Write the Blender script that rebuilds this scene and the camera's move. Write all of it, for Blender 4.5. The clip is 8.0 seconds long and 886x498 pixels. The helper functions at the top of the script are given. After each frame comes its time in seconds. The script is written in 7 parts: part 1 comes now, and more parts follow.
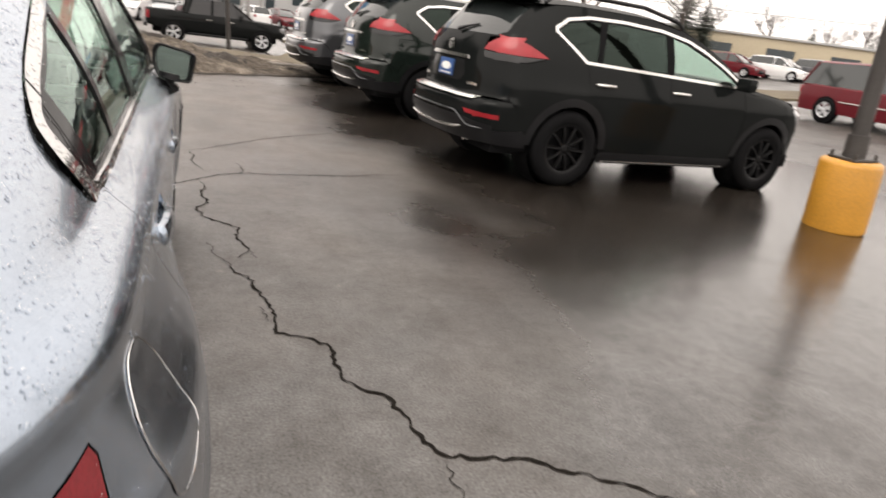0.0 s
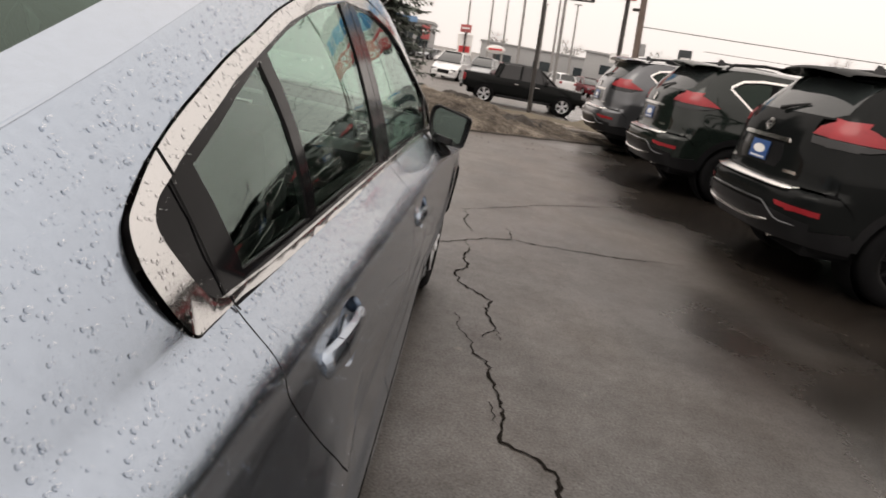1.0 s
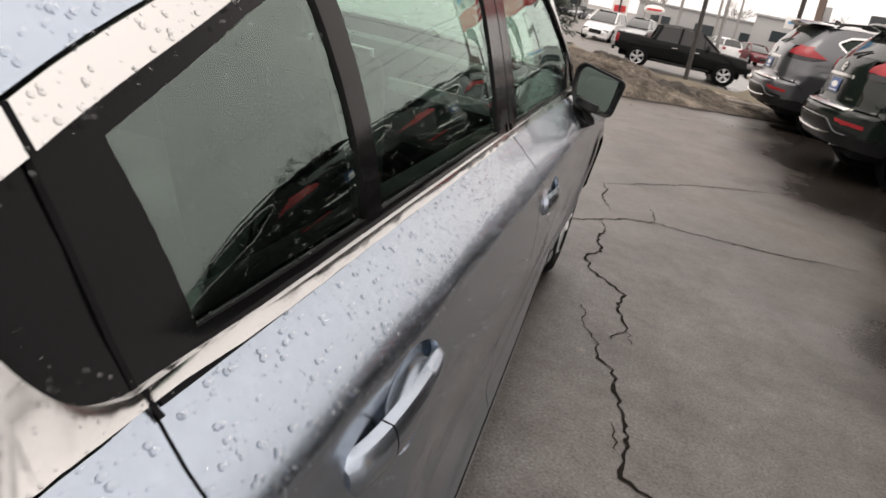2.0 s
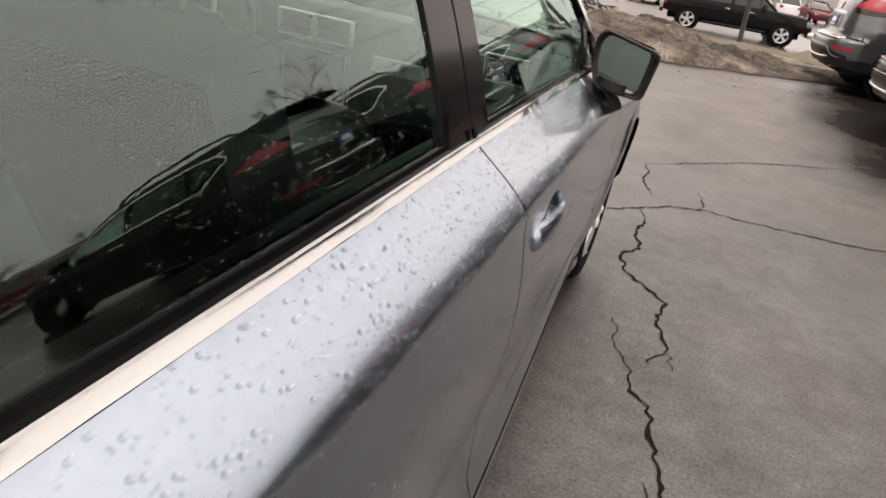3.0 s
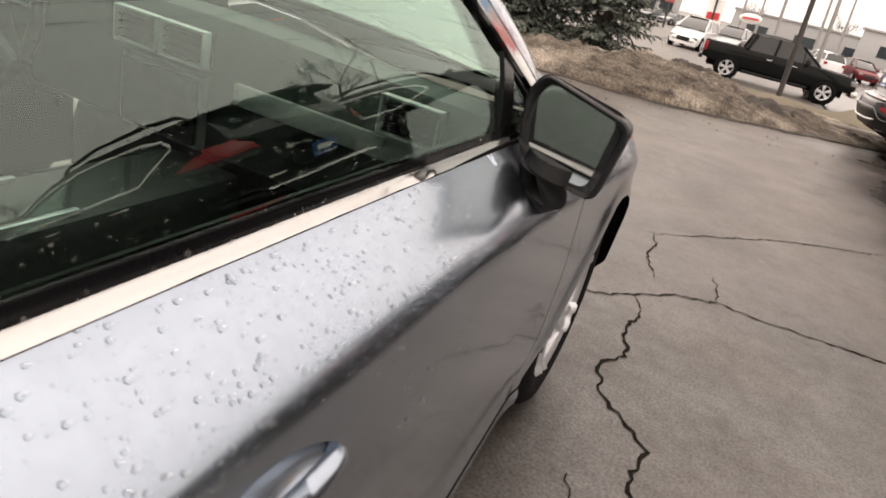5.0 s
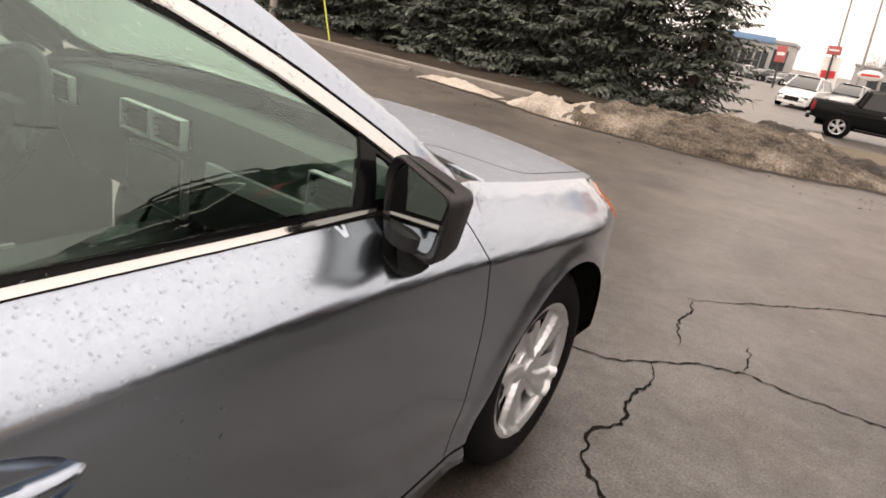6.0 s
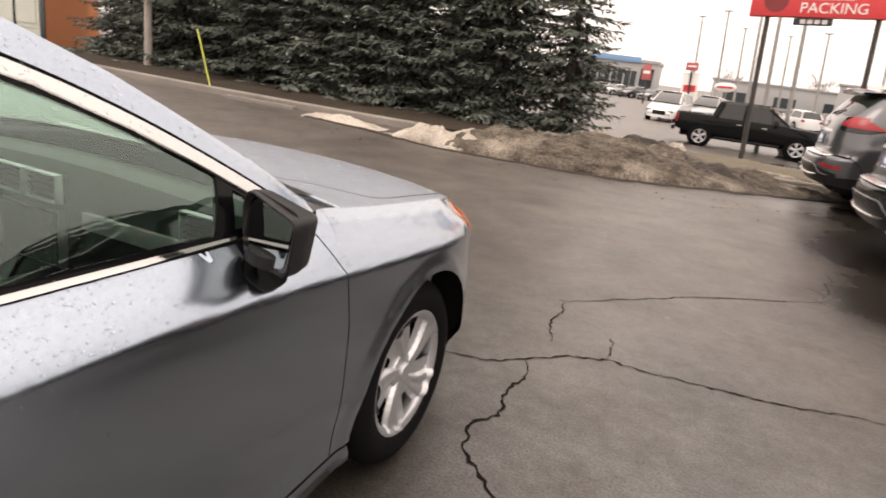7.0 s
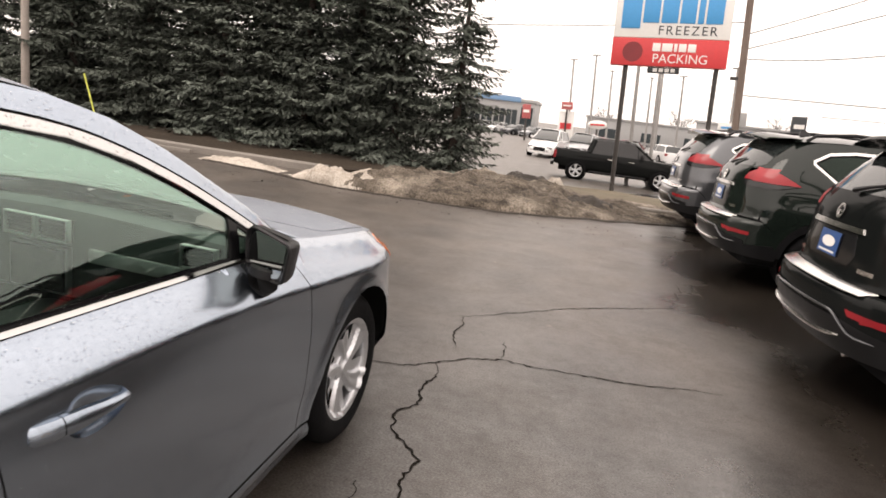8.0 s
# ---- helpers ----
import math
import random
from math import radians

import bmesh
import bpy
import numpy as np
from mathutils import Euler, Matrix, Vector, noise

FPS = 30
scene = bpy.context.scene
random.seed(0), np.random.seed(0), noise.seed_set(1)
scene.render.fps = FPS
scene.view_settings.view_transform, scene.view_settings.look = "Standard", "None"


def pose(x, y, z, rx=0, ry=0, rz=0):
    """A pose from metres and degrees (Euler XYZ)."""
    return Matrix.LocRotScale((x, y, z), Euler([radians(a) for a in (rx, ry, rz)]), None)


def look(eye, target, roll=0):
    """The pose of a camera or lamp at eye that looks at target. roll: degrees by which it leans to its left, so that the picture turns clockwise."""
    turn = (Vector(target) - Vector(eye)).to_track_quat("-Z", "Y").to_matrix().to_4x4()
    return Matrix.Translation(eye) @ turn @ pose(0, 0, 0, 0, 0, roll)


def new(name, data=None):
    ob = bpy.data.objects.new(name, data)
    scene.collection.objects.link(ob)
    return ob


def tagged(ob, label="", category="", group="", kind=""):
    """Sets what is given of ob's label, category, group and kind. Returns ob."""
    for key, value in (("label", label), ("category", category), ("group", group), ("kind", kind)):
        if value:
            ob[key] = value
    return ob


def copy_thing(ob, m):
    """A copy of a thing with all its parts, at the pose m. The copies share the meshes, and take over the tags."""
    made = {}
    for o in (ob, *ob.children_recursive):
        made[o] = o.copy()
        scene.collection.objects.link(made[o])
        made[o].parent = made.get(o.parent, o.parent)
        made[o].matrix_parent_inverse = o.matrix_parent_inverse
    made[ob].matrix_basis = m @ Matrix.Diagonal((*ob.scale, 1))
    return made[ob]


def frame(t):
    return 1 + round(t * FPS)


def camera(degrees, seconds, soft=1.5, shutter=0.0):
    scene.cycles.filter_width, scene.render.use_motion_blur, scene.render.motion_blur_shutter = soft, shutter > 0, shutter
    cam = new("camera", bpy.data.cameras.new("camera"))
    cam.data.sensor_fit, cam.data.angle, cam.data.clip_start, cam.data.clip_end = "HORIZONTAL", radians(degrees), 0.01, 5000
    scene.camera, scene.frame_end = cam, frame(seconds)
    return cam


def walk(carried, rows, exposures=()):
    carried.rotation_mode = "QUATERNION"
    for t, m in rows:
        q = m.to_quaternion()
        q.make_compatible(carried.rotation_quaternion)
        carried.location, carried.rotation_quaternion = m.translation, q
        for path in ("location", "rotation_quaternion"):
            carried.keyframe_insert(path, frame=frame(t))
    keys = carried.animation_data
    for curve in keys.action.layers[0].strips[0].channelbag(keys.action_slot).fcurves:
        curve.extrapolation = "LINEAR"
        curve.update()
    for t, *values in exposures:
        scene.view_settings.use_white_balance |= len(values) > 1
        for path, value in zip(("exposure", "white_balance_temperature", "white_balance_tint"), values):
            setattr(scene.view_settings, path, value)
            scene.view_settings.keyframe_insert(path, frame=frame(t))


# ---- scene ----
cam = camera(68.0, 8.0, 1.7, 0.2)
PATH = [
    (0, (1.019, -2.581, 1.312), (1.722, -0.821, 0.674), 8.1),
    (0.5, (1.098, -2.29, 1.321), (1.352, -0.4, 0.717), 9.1),
    (1, (1.127, -2.124, 1.312), (1.023, -0.214, 0.727), 10.4),
    (1.5, (1.1, -1.917, 1.282), (0.795, -0.058, 0.609), 11.7),
    (2, (1.095, -1.745, 1.267), (0.641, 0.046, 0.502), 12.0),
    (2.2, (1.108, -1.67, 1.261), (0.616, 0.099, 0.466), 11.7),
    (3.5, (1.098, -1.003, 1.248), (0.53, 0.695, 0.357), 9.2),
    (4, (1.077, -0.769, 1.238), (0.548, 0.929, 0.322), 11.1),
    (4.5, (1.062, -0.538, 1.207), (0.51, 1.166, 0.317), 13.2),
    (5, (1.133, -0.446, 1.218), (0.492, 1.267, 0.409), 13.9),
    (5.2, (1.241, -0.457, 1.265), (0.526, 1.249, 0.504), 12.9),
    (6.3, (1.588, -0.319, 1.346), (0.588, 1.276, 0.67), 10.4),
    (6.5, (1.637, -0.33, 1.354), (0.663, 1.293, 0.709), 9.5),
    (7, (1.747, -0.499, 1.399), (0.996, 1.267, 0.836), 7.5),
    (7.5, (1.837, -0.799, 1.455), (1.331, 1.072, 0.96), 7.7),
    (8, (1.871, -1.16, 1.493), (1.398, 0.738, 1.077), 7.3),
]
walk(cam, [(t, look(eye, to, roll)) for t, eye, to, roll in PATH], [
    (0, 0.12, 6950, 11), (0.5, -0.25, 7000, 12), (1, -0.52, 7000, 12), (1.6, -0.36, 6950, 12), (2.2, -0.14, 6850, 12), (3.3, 0.12, 7200, 15), (4.5, 0.26, 7350, 15), (5.2, 0.08, 7400, 15), (6.5, 0.04, 7450, 16), (8, 0.05, 7150, 14)])

# ---- light: a wet, overcast winter day ----
world = bpy.data.worlds.new("overcast")
scene.world = world
world.use_nodes = True
wn, wl = world.node_tree.nodes, world.node_tree.links
wn.clear()
sky = wn.new("ShaderNodeTexSky")
sky.sky_type, sky.sun_disc = "NISHITA", False
sky.sun_elevation, sky.sun_rotation = radians(38), radians(200)
sky.air_density, sky.dust_density = 1.0, 4.0
grey = wn.new("ShaderNodeHueSaturation")
grey.inputs["Saturation"].default_value = 0.12
place = wn.new("ShaderNodeTexCoord")
axes = wn.new("ShaderNodeSeparateXYZ")
rise = wn.new("ShaderNodeMapRange")
rise.inputs[3].default_value, rise.inputs[4].default_value = 1.52, 2.75
tone = wn.new("ShaderNodeVectorMath")
tone.operation = "SCALE"
tone.inputs[0].default_value = (1.0, 0.955, 0.94)
wl.new(place.outputs["Generated"], axes.inputs[0])
wl.new(axes.outputs[2], rise.inputs[0])
wl.new(rise.outputs[0], tone.inputs["Scale"])
cloud = wn.new("ShaderNodeMix")
cloud.data_type = "RGBA"
cloud.inputs[0].default_value = 0.9
thick = wn.new("ShaderNodeVectorMath")
thick.operation = "SCALE"
thick.inputs["Scale"].default_value = 10.0
wl.new(tone.outputs[0], thick.inputs[0])
wl.new(thick.outputs[0], cloud.inputs[7])
back = wn.new("ShaderNodeBackground")
back.inputs[1].default_value = 0.1
wout = wn.new("ShaderNodeOutputWorld")
wl.new(sky.outputs[0], grey.inputs["Color"])
wl.new(grey.outputs[0], cloud.inputs[6])
wl.new(cloud.outputs[2], back.inputs[0])
wl.new(back.outputs[0], wout.inputs[0])
sun = new("sun", bpy.data.lights.new("sun", "SUN"))
sun.data.energy, sun.data.angle, sun.data.color = 1.1, radians(30), (1.0, 0.97, 0.93)
sun.matrix_world = look((0, 0, 30), (17, 9, 0))


# ---- materials ----
def material(name, colour, rough=0.5, metal=0.0, vary=0.0, scale=8.0, bump=0.0, bump_scale=60.0, rough_vary=0.0, coat=0.0, coat_rough=0.03, island=0.0, spec=0.5):
    """A painted, cast or woven surface: base colour with mottling at two scales, fine relief and uneven gloss."""
    m = bpy.data.materials.new(name)
    m.use_nodes = True
    n, l = m.node_tree.nodes, m.node_tree.links
    b = n["Principled BSDF"]
    b.inputs["Base Color"].default_value = (*colour, 1)
    b.inputs["Roughness"].default_value, b.inputs["Metallic"].default_value = rough, metal
    b.inputs["Coat Weight"].default_value, b.inputs["Coat Roughness"].default_value = coat, coat_rough
    b.inputs["Specular IOR Level"].default_value = spec
    place = n.new("ShaderNodeTexCoord")
    if vary or rough_vary:
        coarse, fine = n.new("ShaderNodeTexNoise"), n.new("ShaderNodeTexNoise")
        coarse.inputs["Scale"].default_value, fine.inputs["Scale"].default_value = scale * 0.25, scale * 6
        fine.inputs["Detail"].default_value = 6
        for tex in (coarse, fine):
            l.new(place.outputs["Object"], tex.inputs["Vector"])
        both = n.new("ShaderNodeMath")
        both.operation = "ADD"
        l.new(coarse.outputs[0], both.inputs[0])
        l.new(fine.outputs[0], both.inputs[1])
        if vary:
            ramp = n.new("ShaderNodeMapRange")
            ramp.inputs[1].default_value, ramp.inputs[2].default_value = 0.6, 1.4
            ramp.inputs[3].default_value, ramp.inputs[4].default_value = 1 - vary, 1 + vary
            l.new(both.outputs[0], ramp.inputs[0])
            mul = n.new("ShaderNodeVectorMath")
            mul.operation = "SCALE"
            mul.inputs[0].default_value = colour
            l.new(ramp.outputs[0], mul.inputs["Scale"])
            last = mul.outputs[0]
            if island:
                geo, hue = n.new("ShaderNodeNewGeometry"), n.new("ShaderNodeMapRange")
                hue.inputs[3].default_value, hue.inputs[4].default_value = 1 - island, 1 + island
                l.new(geo.outputs["Random Per Island"], hue.inputs[0])
                again = n.new("ShaderNodeVectorMath")
                again.operation = "SCALE"
                l.new(last, again.inputs[0])
                l.new(hue.outputs[0], again.inputs["Scale"])
                last = again.outputs[0]
            l.new(last, b.inputs["Base Color"])
        if rough_vary:
            rr = n.new("ShaderNodeMapRange")
            rr.inputs[1].default_value, rr.inputs[2].default_value = 0.6, 1.4
            rr.inputs[3].default_value, rr.inputs[4].default_value = max(0.02, rough - rough_vary), min(1, rough + rough_vary)
            l.new(both.outputs[0], rr.inputs[0])
            l.new(rr.outputs[0], b.inputs["Roughness"])
    if bump:
        tex, bp = n.new("ShaderNodeTexNoise"), n.new("ShaderNodeBump")
        tex.inputs["Scale"].default_value, tex.inputs["Detail"].default_value = bump_scale, 6
        bp.inputs["Strength"].default_value, bp.inputs["Distance"].default_value = bump, 0.01
        l.new(place.outputs["Object"], tex.inputs["Vector"])
        l.new(tex.outputs[0], bp.inputs["Height"])
        l.new(bp.outputs[0], b.inputs["Normal"])
    return m


def glass(name, tint, ior=1.5, rough=0.0, sheen=(0.78, 1.0, 0.88)):
    """A thin pane: tinted see-through with a Fresnel gloss."""
    m = bpy.data.materials.new(name)
    m.use_nodes = True
    n, l = m.node_tree.nodes, m.node_tree.links
    n.clear()
    out, mix, fres = n.new("ShaderNodeOutputMaterial"), n.new("ShaderNodeMixShader"), n.new("ShaderNodeFresnel")
    clear, gloss = n.new("ShaderNodeBsdfTransparent"), n.new("ShaderNodeBsdfGlossy")
    fres.inputs[0].default_value = ior
    clear.inputs[0].default_value = (*tint, 1)
    gloss.inputs["Roughness"].default_value = rough
    gloss.inputs["Color"].default_value = (*sheen, 1)
    l.new(fres.outputs[0], mix.inputs[0])
    l.new(clear.outputs[0], mix.inputs[1])
    l.new(gloss.outputs[0], mix.inputs[2])
    l.new(mix.outputs[0], out.inputs[0])
    return m


def misted_glass():
    """A windscreen covered with fine rain: half see-through, half scattering the sky's light inward."""
    m = glass("rain_misted_windscreen", (0.80, 0.93, 0.86), 1.5)
    n, l = m.node_tree.nodes, m.node_tree.links
    out = next(k for k in n if k.type == "OUTPUT_MATERIAL")
    clear = next(k for k in n if k.type == "MIX_SHADER")
    mist, veil, tex, ramp, place = n.new("ShaderNodeMixShader"), n.new("ShaderNodeBsdfTranslucent"), n.new("ShaderNodeTexNoise"), n.new("ShaderNodeMapRange"), n.new("ShaderNodeTexCoord")
    veil.inputs[0].default_value = (0.50, 0.64, 0.57, 1)
    tex.inputs["Scale"].default_value, tex.inputs["Detail"].default_value = 30, 6
    ramp.inputs[1].default_value, ramp.inputs[2].default_value, ramp.inputs[3].default_value, ramp.inputs[4].default_value = 0.30, 0.70, 0.24, 0.36
    l.new(place.outputs["Object"], tex.inputs["Vector"])
    l.new(tex.outputs[0], ramp.inputs[0])
    l.new(ramp.outputs[0], mist.inputs[0])
    l.new(clear.outputs[0], mist.inputs[1])
    l.new(veil.outputs[0], mist.inputs[2])
    l.new(mist.outputs[0], out.inputs[0])
    return m


def asphalt():
    """Worn wet asphalt: pale and dark patches, aggregate grains, films of water that smooth the gloss."""
    m = bpy.data.materials.new("wet_asphalt")
    m.use_nodes = True
    n, l = m.node_tree.nodes, m.node_tree.links
    b = n["Principled BSDF"]
    place = n.new("ShaderNodeTexCoord")

    def tex(scale, detail=4, kind="ShaderNodeTexNoise"):
        t = n.new(kind)
        t.inputs["Scale"].default_value = scale
        if kind == "ShaderNodeTexNoise":
            t.inputs["Detail"].default_value = detail
        l.new(place.outputs["Object"], t.inputs["Vector"])
        return t.outputs[0]

    def remap(sock, lo, hi, a, z):
        r = n.new("ShaderNodeMapRange")
        for i, v in enumerate((lo, hi, a, z)):
            r.inputs[1 + i].default_value = v
        l.new(sock, r.inputs[0])
        return r.outputs[0]

    def mul(p, q):
        k = n.new("ShaderNodeMath")
        k.operation = "MULTIPLY"
        l.new(p, k.inputs[0])
        l.new(q, k.inputs[1])
        return k.outputs[0]

    split, shift, film = n.new("ShaderNodeSeparateXYZ"), n.new("ShaderNodeMath"), n.new("ShaderNodeMath")
    l.new(place.outputs["Object"], split.inputs[0])
    l.new(split.outputs[0], shift.inputs[0])
    l.new(remap(tex(0.45, 5), 0.3, 0.7, -1.3, 1.3), shift.inputs[1])
    # wet ground by the SUVs; its darker tone also stands for their reflection
    puddle_reflection = mul(remap(shift.outputs[0], 1.7, 3.3, 0, 0.85), remap(shift.outputs[0], 9.0, 14.0, 1, 0))
    film.operation = "MAXIMUM"
    l.new(remap(tex(0.35, 3), 0.44, 0.68, 0, 0.6), film.inputs[0])
    l.new(puddle_reflection, film.inputs[1])
    dry_sheen = n.new("ShaderNodeMath")
    dry_sheen.operation = "MAXIMUM"
    l.new(remap(shift.outputs[0], -3.5, 1.0, 1, 0), dry_sheen.inputs[0])
    # paler ahead: the bright sky reflected there is painted into the tone
    l.new(mul(remap(split.outputs[1], 2.0, 6.0, 0, 0.85), remap(shift.outputs[0], 1.5, 3.5, 1, 0)), dry_sheen.inputs[1])
    # worn: the drier drive at the left plus the painted sheen ahead
    worn = dry_sheen.outputs[0]
    water = mul(film.outputs[0], remap(worn, 0, 1, 1, 0.1))
    patch = remap(tex(1.3, 6), 0.3, 0.7, 0.62, 1.38)
    grain = remap(tex(260, 2), 0.3, 0.7, 0.5, 1.5)
    gravel = remap(tex(75, 3), 0.3, 0.7, 0.7, 1.3)
    fleck = remap(tex(1.7, 0, "ShaderNodeTexVoronoi"), 0.012, 0.045, 3.4, 1.0)
    stone = remap(tex(120, 0, "ShaderNodeTexVoronoi"), 0.0, 0.5, 1.35, 0.9)
    tone = mul(mul(mul(patch, mul(gravel, fleck)), grain), mul(stone, mul(remap(water, 0, 1, 1.0, 0.40), remap(worn, 0, 1, 1.0, 2.1))))
    col = n.new("ShaderNodeVectorMath")
    col.operation = "SCALE"
    col.inputs[0].default_value = (0.032, 0.0262, 0.0215)
    l.new(tone, col.inputs["Scale"])
    l.new(col.outputs[0], b.inputs["Base Color"])
    l.new(mul(remap(water, 0, 1, 0.50, 0.17), remap(tex(40, 3), 0.3, 0.7, 0.94, 1.06)), b.inputs["Roughness"])
    b.inputs["IOR"].default_value = 1.6
    half = n.new("ShaderNodeMath")
    half.operation = "MULTIPLY"
    half.inputs[1].default_value = 0.70
    l.new(mul(mul(remap(tex(95, 4), 0.3, 0.7, 0.55, 1.45), remap(tex(3.1, 6), 0.3, 0.7, 0.72, 1.28)), remap(tex(14, 4), 0.3, 0.7, 0.8, 1.2)), half.inputs[0])
    l.new(half.outputs[0], b.inputs["Specular IOR Level"])
    bump = n.new("ShaderNodeBump")
    bump.inputs["Distance"].default_value = 0.004
    l.new(remap(water, 0, 1, 0.15, 0.03), bump.inputs["Strength"])
    rel = n.new("ShaderNodeMath")
    l.new(tex(230, 3), rel.inputs[0])
    l.new(tex(110, 2), rel.inputs[1])
    l.new(rel.outputs[0], bump.inputs["Height"])
    l.new(bump.outputs[0], b.inputs["Normal"])
    return m


def dirty_snow(name, dark, pale, white, from_, specks=0.8):
    """Ploughed snow: pale icy stretches and brown grit melted out in fields, streaks and specks."""
    m = material(name, (0.5, 0.46, 0.42), 0.85, spec=0.2)
    n, l = m.node_tree.nodes, m.node_tree.links
    b = n["Principled BSDF"]
    place, stretch = n.new("ShaderNodeTexCoord"), n.new("ShaderNodeMapping")
    stretch.inputs["Scale"].default_value = (0.45, 1.0, 1.8)
    stretch.inputs["Rotation"].default_value = (0, 0.3, 0.4)
    l.new(place.outputs["Object"], stretch.inputs["Vector"])

    def field(scale, detail, lo, hi, streaky=False):
        t, r = n.new("ShaderNodeTexNoise"), n.new("ShaderNodeMapRange")
        t.inputs["Scale"].default_value, t.inputs["Detail"].default_value, t.inputs["Roughness"].default_value = scale, detail, 0.62
        l.new((stretch if streaky else place).outputs[0 if streaky else "Object"], t.inputs["Vector"])
        r.inputs[1].default_value, r.inputs[2].default_value = lo, hi
        l.new(t.outputs[0], r.inputs[0])
        return r.outputs[0]

    def blend(how, first, second, f):
        k = n.new("ShaderNodeMix")
        k.data_type, k.blend_type = "RGBA", how
        for i, v in ((6, first), (7, second), (0, f)):
            if isinstance(v, (tuple, float)):
                k.inputs[i].default_value = v
            else:
                l.new(v, k.inputs[i])
        return k.outputs[2]
    earth = blend("MIX", (*dark, 1), (*pale, 1), field(5, 9, 0.34, 0.66, True))
    ice = blend("MIX", earth, (*white, 1), field(0.9, 6, from_, from_ + 0.17))
    streak = blend("MIX", ice, (*pale, 1), field(9, 8, 0.55, 0.75, True))
    speck = blend("MIX", (0.30, 0.29, 0.28, 1), (1.3, 1.3, 1.3, 1), field(34, 8, 0.36, 0.60))
    l.new(blend("MULTIPLY", streak, speck, specks), b.inputs["Base Color"])
    bump, rel = n.new("ShaderNodeBump"), n.new("ShaderNodeMath")
    bump.inputs["Distance"].default_value, bump.inputs["Strength"].default_value = 0.03, 0.9
    l.new(field(14, 10, 0.2, 0.8), rel.inputs[0])
    l.new(field(60, 6, -0.6, 1.6), rel.inputs[1])
    l.new(rel.outputs[0], bump.inputs["Height"])
    l.new(bump.outputs[0], b.inputs["Normal"])
    return m


SILVER = material("silver_metallic_paint", (0.325, 0.374, 0.438), 0.235, 1.0, vary=0.05, scale=300, coat=0.5, coat_rough=0.05)
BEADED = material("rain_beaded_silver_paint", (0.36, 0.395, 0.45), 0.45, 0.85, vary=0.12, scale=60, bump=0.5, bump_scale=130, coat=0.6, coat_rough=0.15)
BLACK_PAINT = material("black_metallic_paint", (0.007, 0.008, 0.008), 0.3, 0.0, vary=0.1, scale=200, coat=0.24, coat_rough=0.08, spec=0.0)
GREEN_BLACK = material("green_black_paint", (0.008, 0.012, 0.010), 0.3, 0.0, vary=0.1, scale=200, coat=0.85, coat_rough=0.05, spec=0.0)
BLACK_SHINE = material("polished_black_paint", (0.007, 0.008, 0.008), 0.3, 0.0, vary=0.1, scale=200, coat=0.22, coat_rough=0.05, spec=0.0)
GUN_PAINT = material("gunmetal_paint", (0.075, 0.078, 0.085), 0.30, 0.6, vary=0.1, scale=200, coat=1.0)
WHITE_PAINT = material("white_car_paint", (0.72, 0.72, 0.72), 0.3, vary=0.06, coat=1.0)
RED_PAINT = material("red_car_paint", (0.10, 0.006, 0.011), 0.4, 0.0, vary=0.1, coat=0.2, coat_rough=0.06, spec=0.15)
GREY_PAINT = material("grey_car_paint", (0.25, 0.26, 0.27), 0.3, 0.5, vary=0.1, coat=1.0)
CHROME = material("chrome", (0.70, 0.68, 0.66), 0.22, 1.0, rough_vary=0.08, scale=20)
GLOSS_BLACK = material("gloss_black_trim", (0.012, 0.012, 0.013), 0.14, vary=0.2, scale=30, rough_vary=0.08)
SATIN_BLACK = material("satin_black_trim", (0.009, 0.009, 0.010), 0.35, vary=0.2, scale=30, rough_vary=0.1, spec=0.22)
PILLAR_BLACK = material("gloss_black_pillar", (0.004, 0.004, 0.0045), 0.13, vary=0.2, scale=30, spec=0.10)
TRIM_METAL = material("polished_bright_trim", (0.52, 0.515, 0.51), 0.10, 1.0, rough_vary=0.05, scale=20)
SILVER_PLASTIC = material("satin_silver_plastic", (0.78, 0.79, 0.78), 0.5, 0.1, vary=0.06, scale=40)
PLATE_BLUE = material("blue_dealer_plate", (0.022, 0.07, 0.21), 0.35, vary=0.15, scale=20)
GRAIN_BLACK = material("grained_black_plastic", (0.008, 0.008, 0.009), 0.42, vary=0.2, scale=40, bump=0.25, bump_scale=500, rough_vary=0.12, spec=0.28)
RUBBER = material("tyre_rubber", (0.006, 0.006, 0.0065), 0.75, vary=0.3, scale=30, bump=0.3, bump_scale=120, rough_vary=0.15, spec=0.06)
RIM = material("silver_wheel_paint", (0.56, 0.57, 0.59), 0.34, 0.85, vary=0.12, scale=25)
RIM_BLACK = material("satin_black_wheel", (0.006, 0.006, 0.0064), 0.35, vary=0.2, scale=20, spec=0.13)
INNER_DARK = material("dark_underside_gap_shade", (0.007, 0.007, 0.0075), 0.85, vary=0.3, scale=10, spec=0.05)
CABIN = material("grey_cabin_plastic", (0.020, 0.021, 0.021), 0.6, vary=0.15, scale=30, bump=0.2, bump_scale=300)
DASH = material("pale_grey_dash_plastic", (0.11, 0.125, 0.12), 0.6, vary=0.12, scale=30, bump=0.2, bump_scale=300)
CLOTH = material("dark_seat_cloth", (0.028, 0.029, 0.029), 0.9, vary=0.25, scale=60, bump=0.4, bump_scale=400)
TINT = glass("green_tinted_glass", (0.76, 0.93, 0.86), 1.88, 0.0, (0.83, 1.0, 0.93))
MISTED = misted_glass()
DARK_TINT = glass("privacy_glass", (0.04, 0.05, 0.05), 1.38)
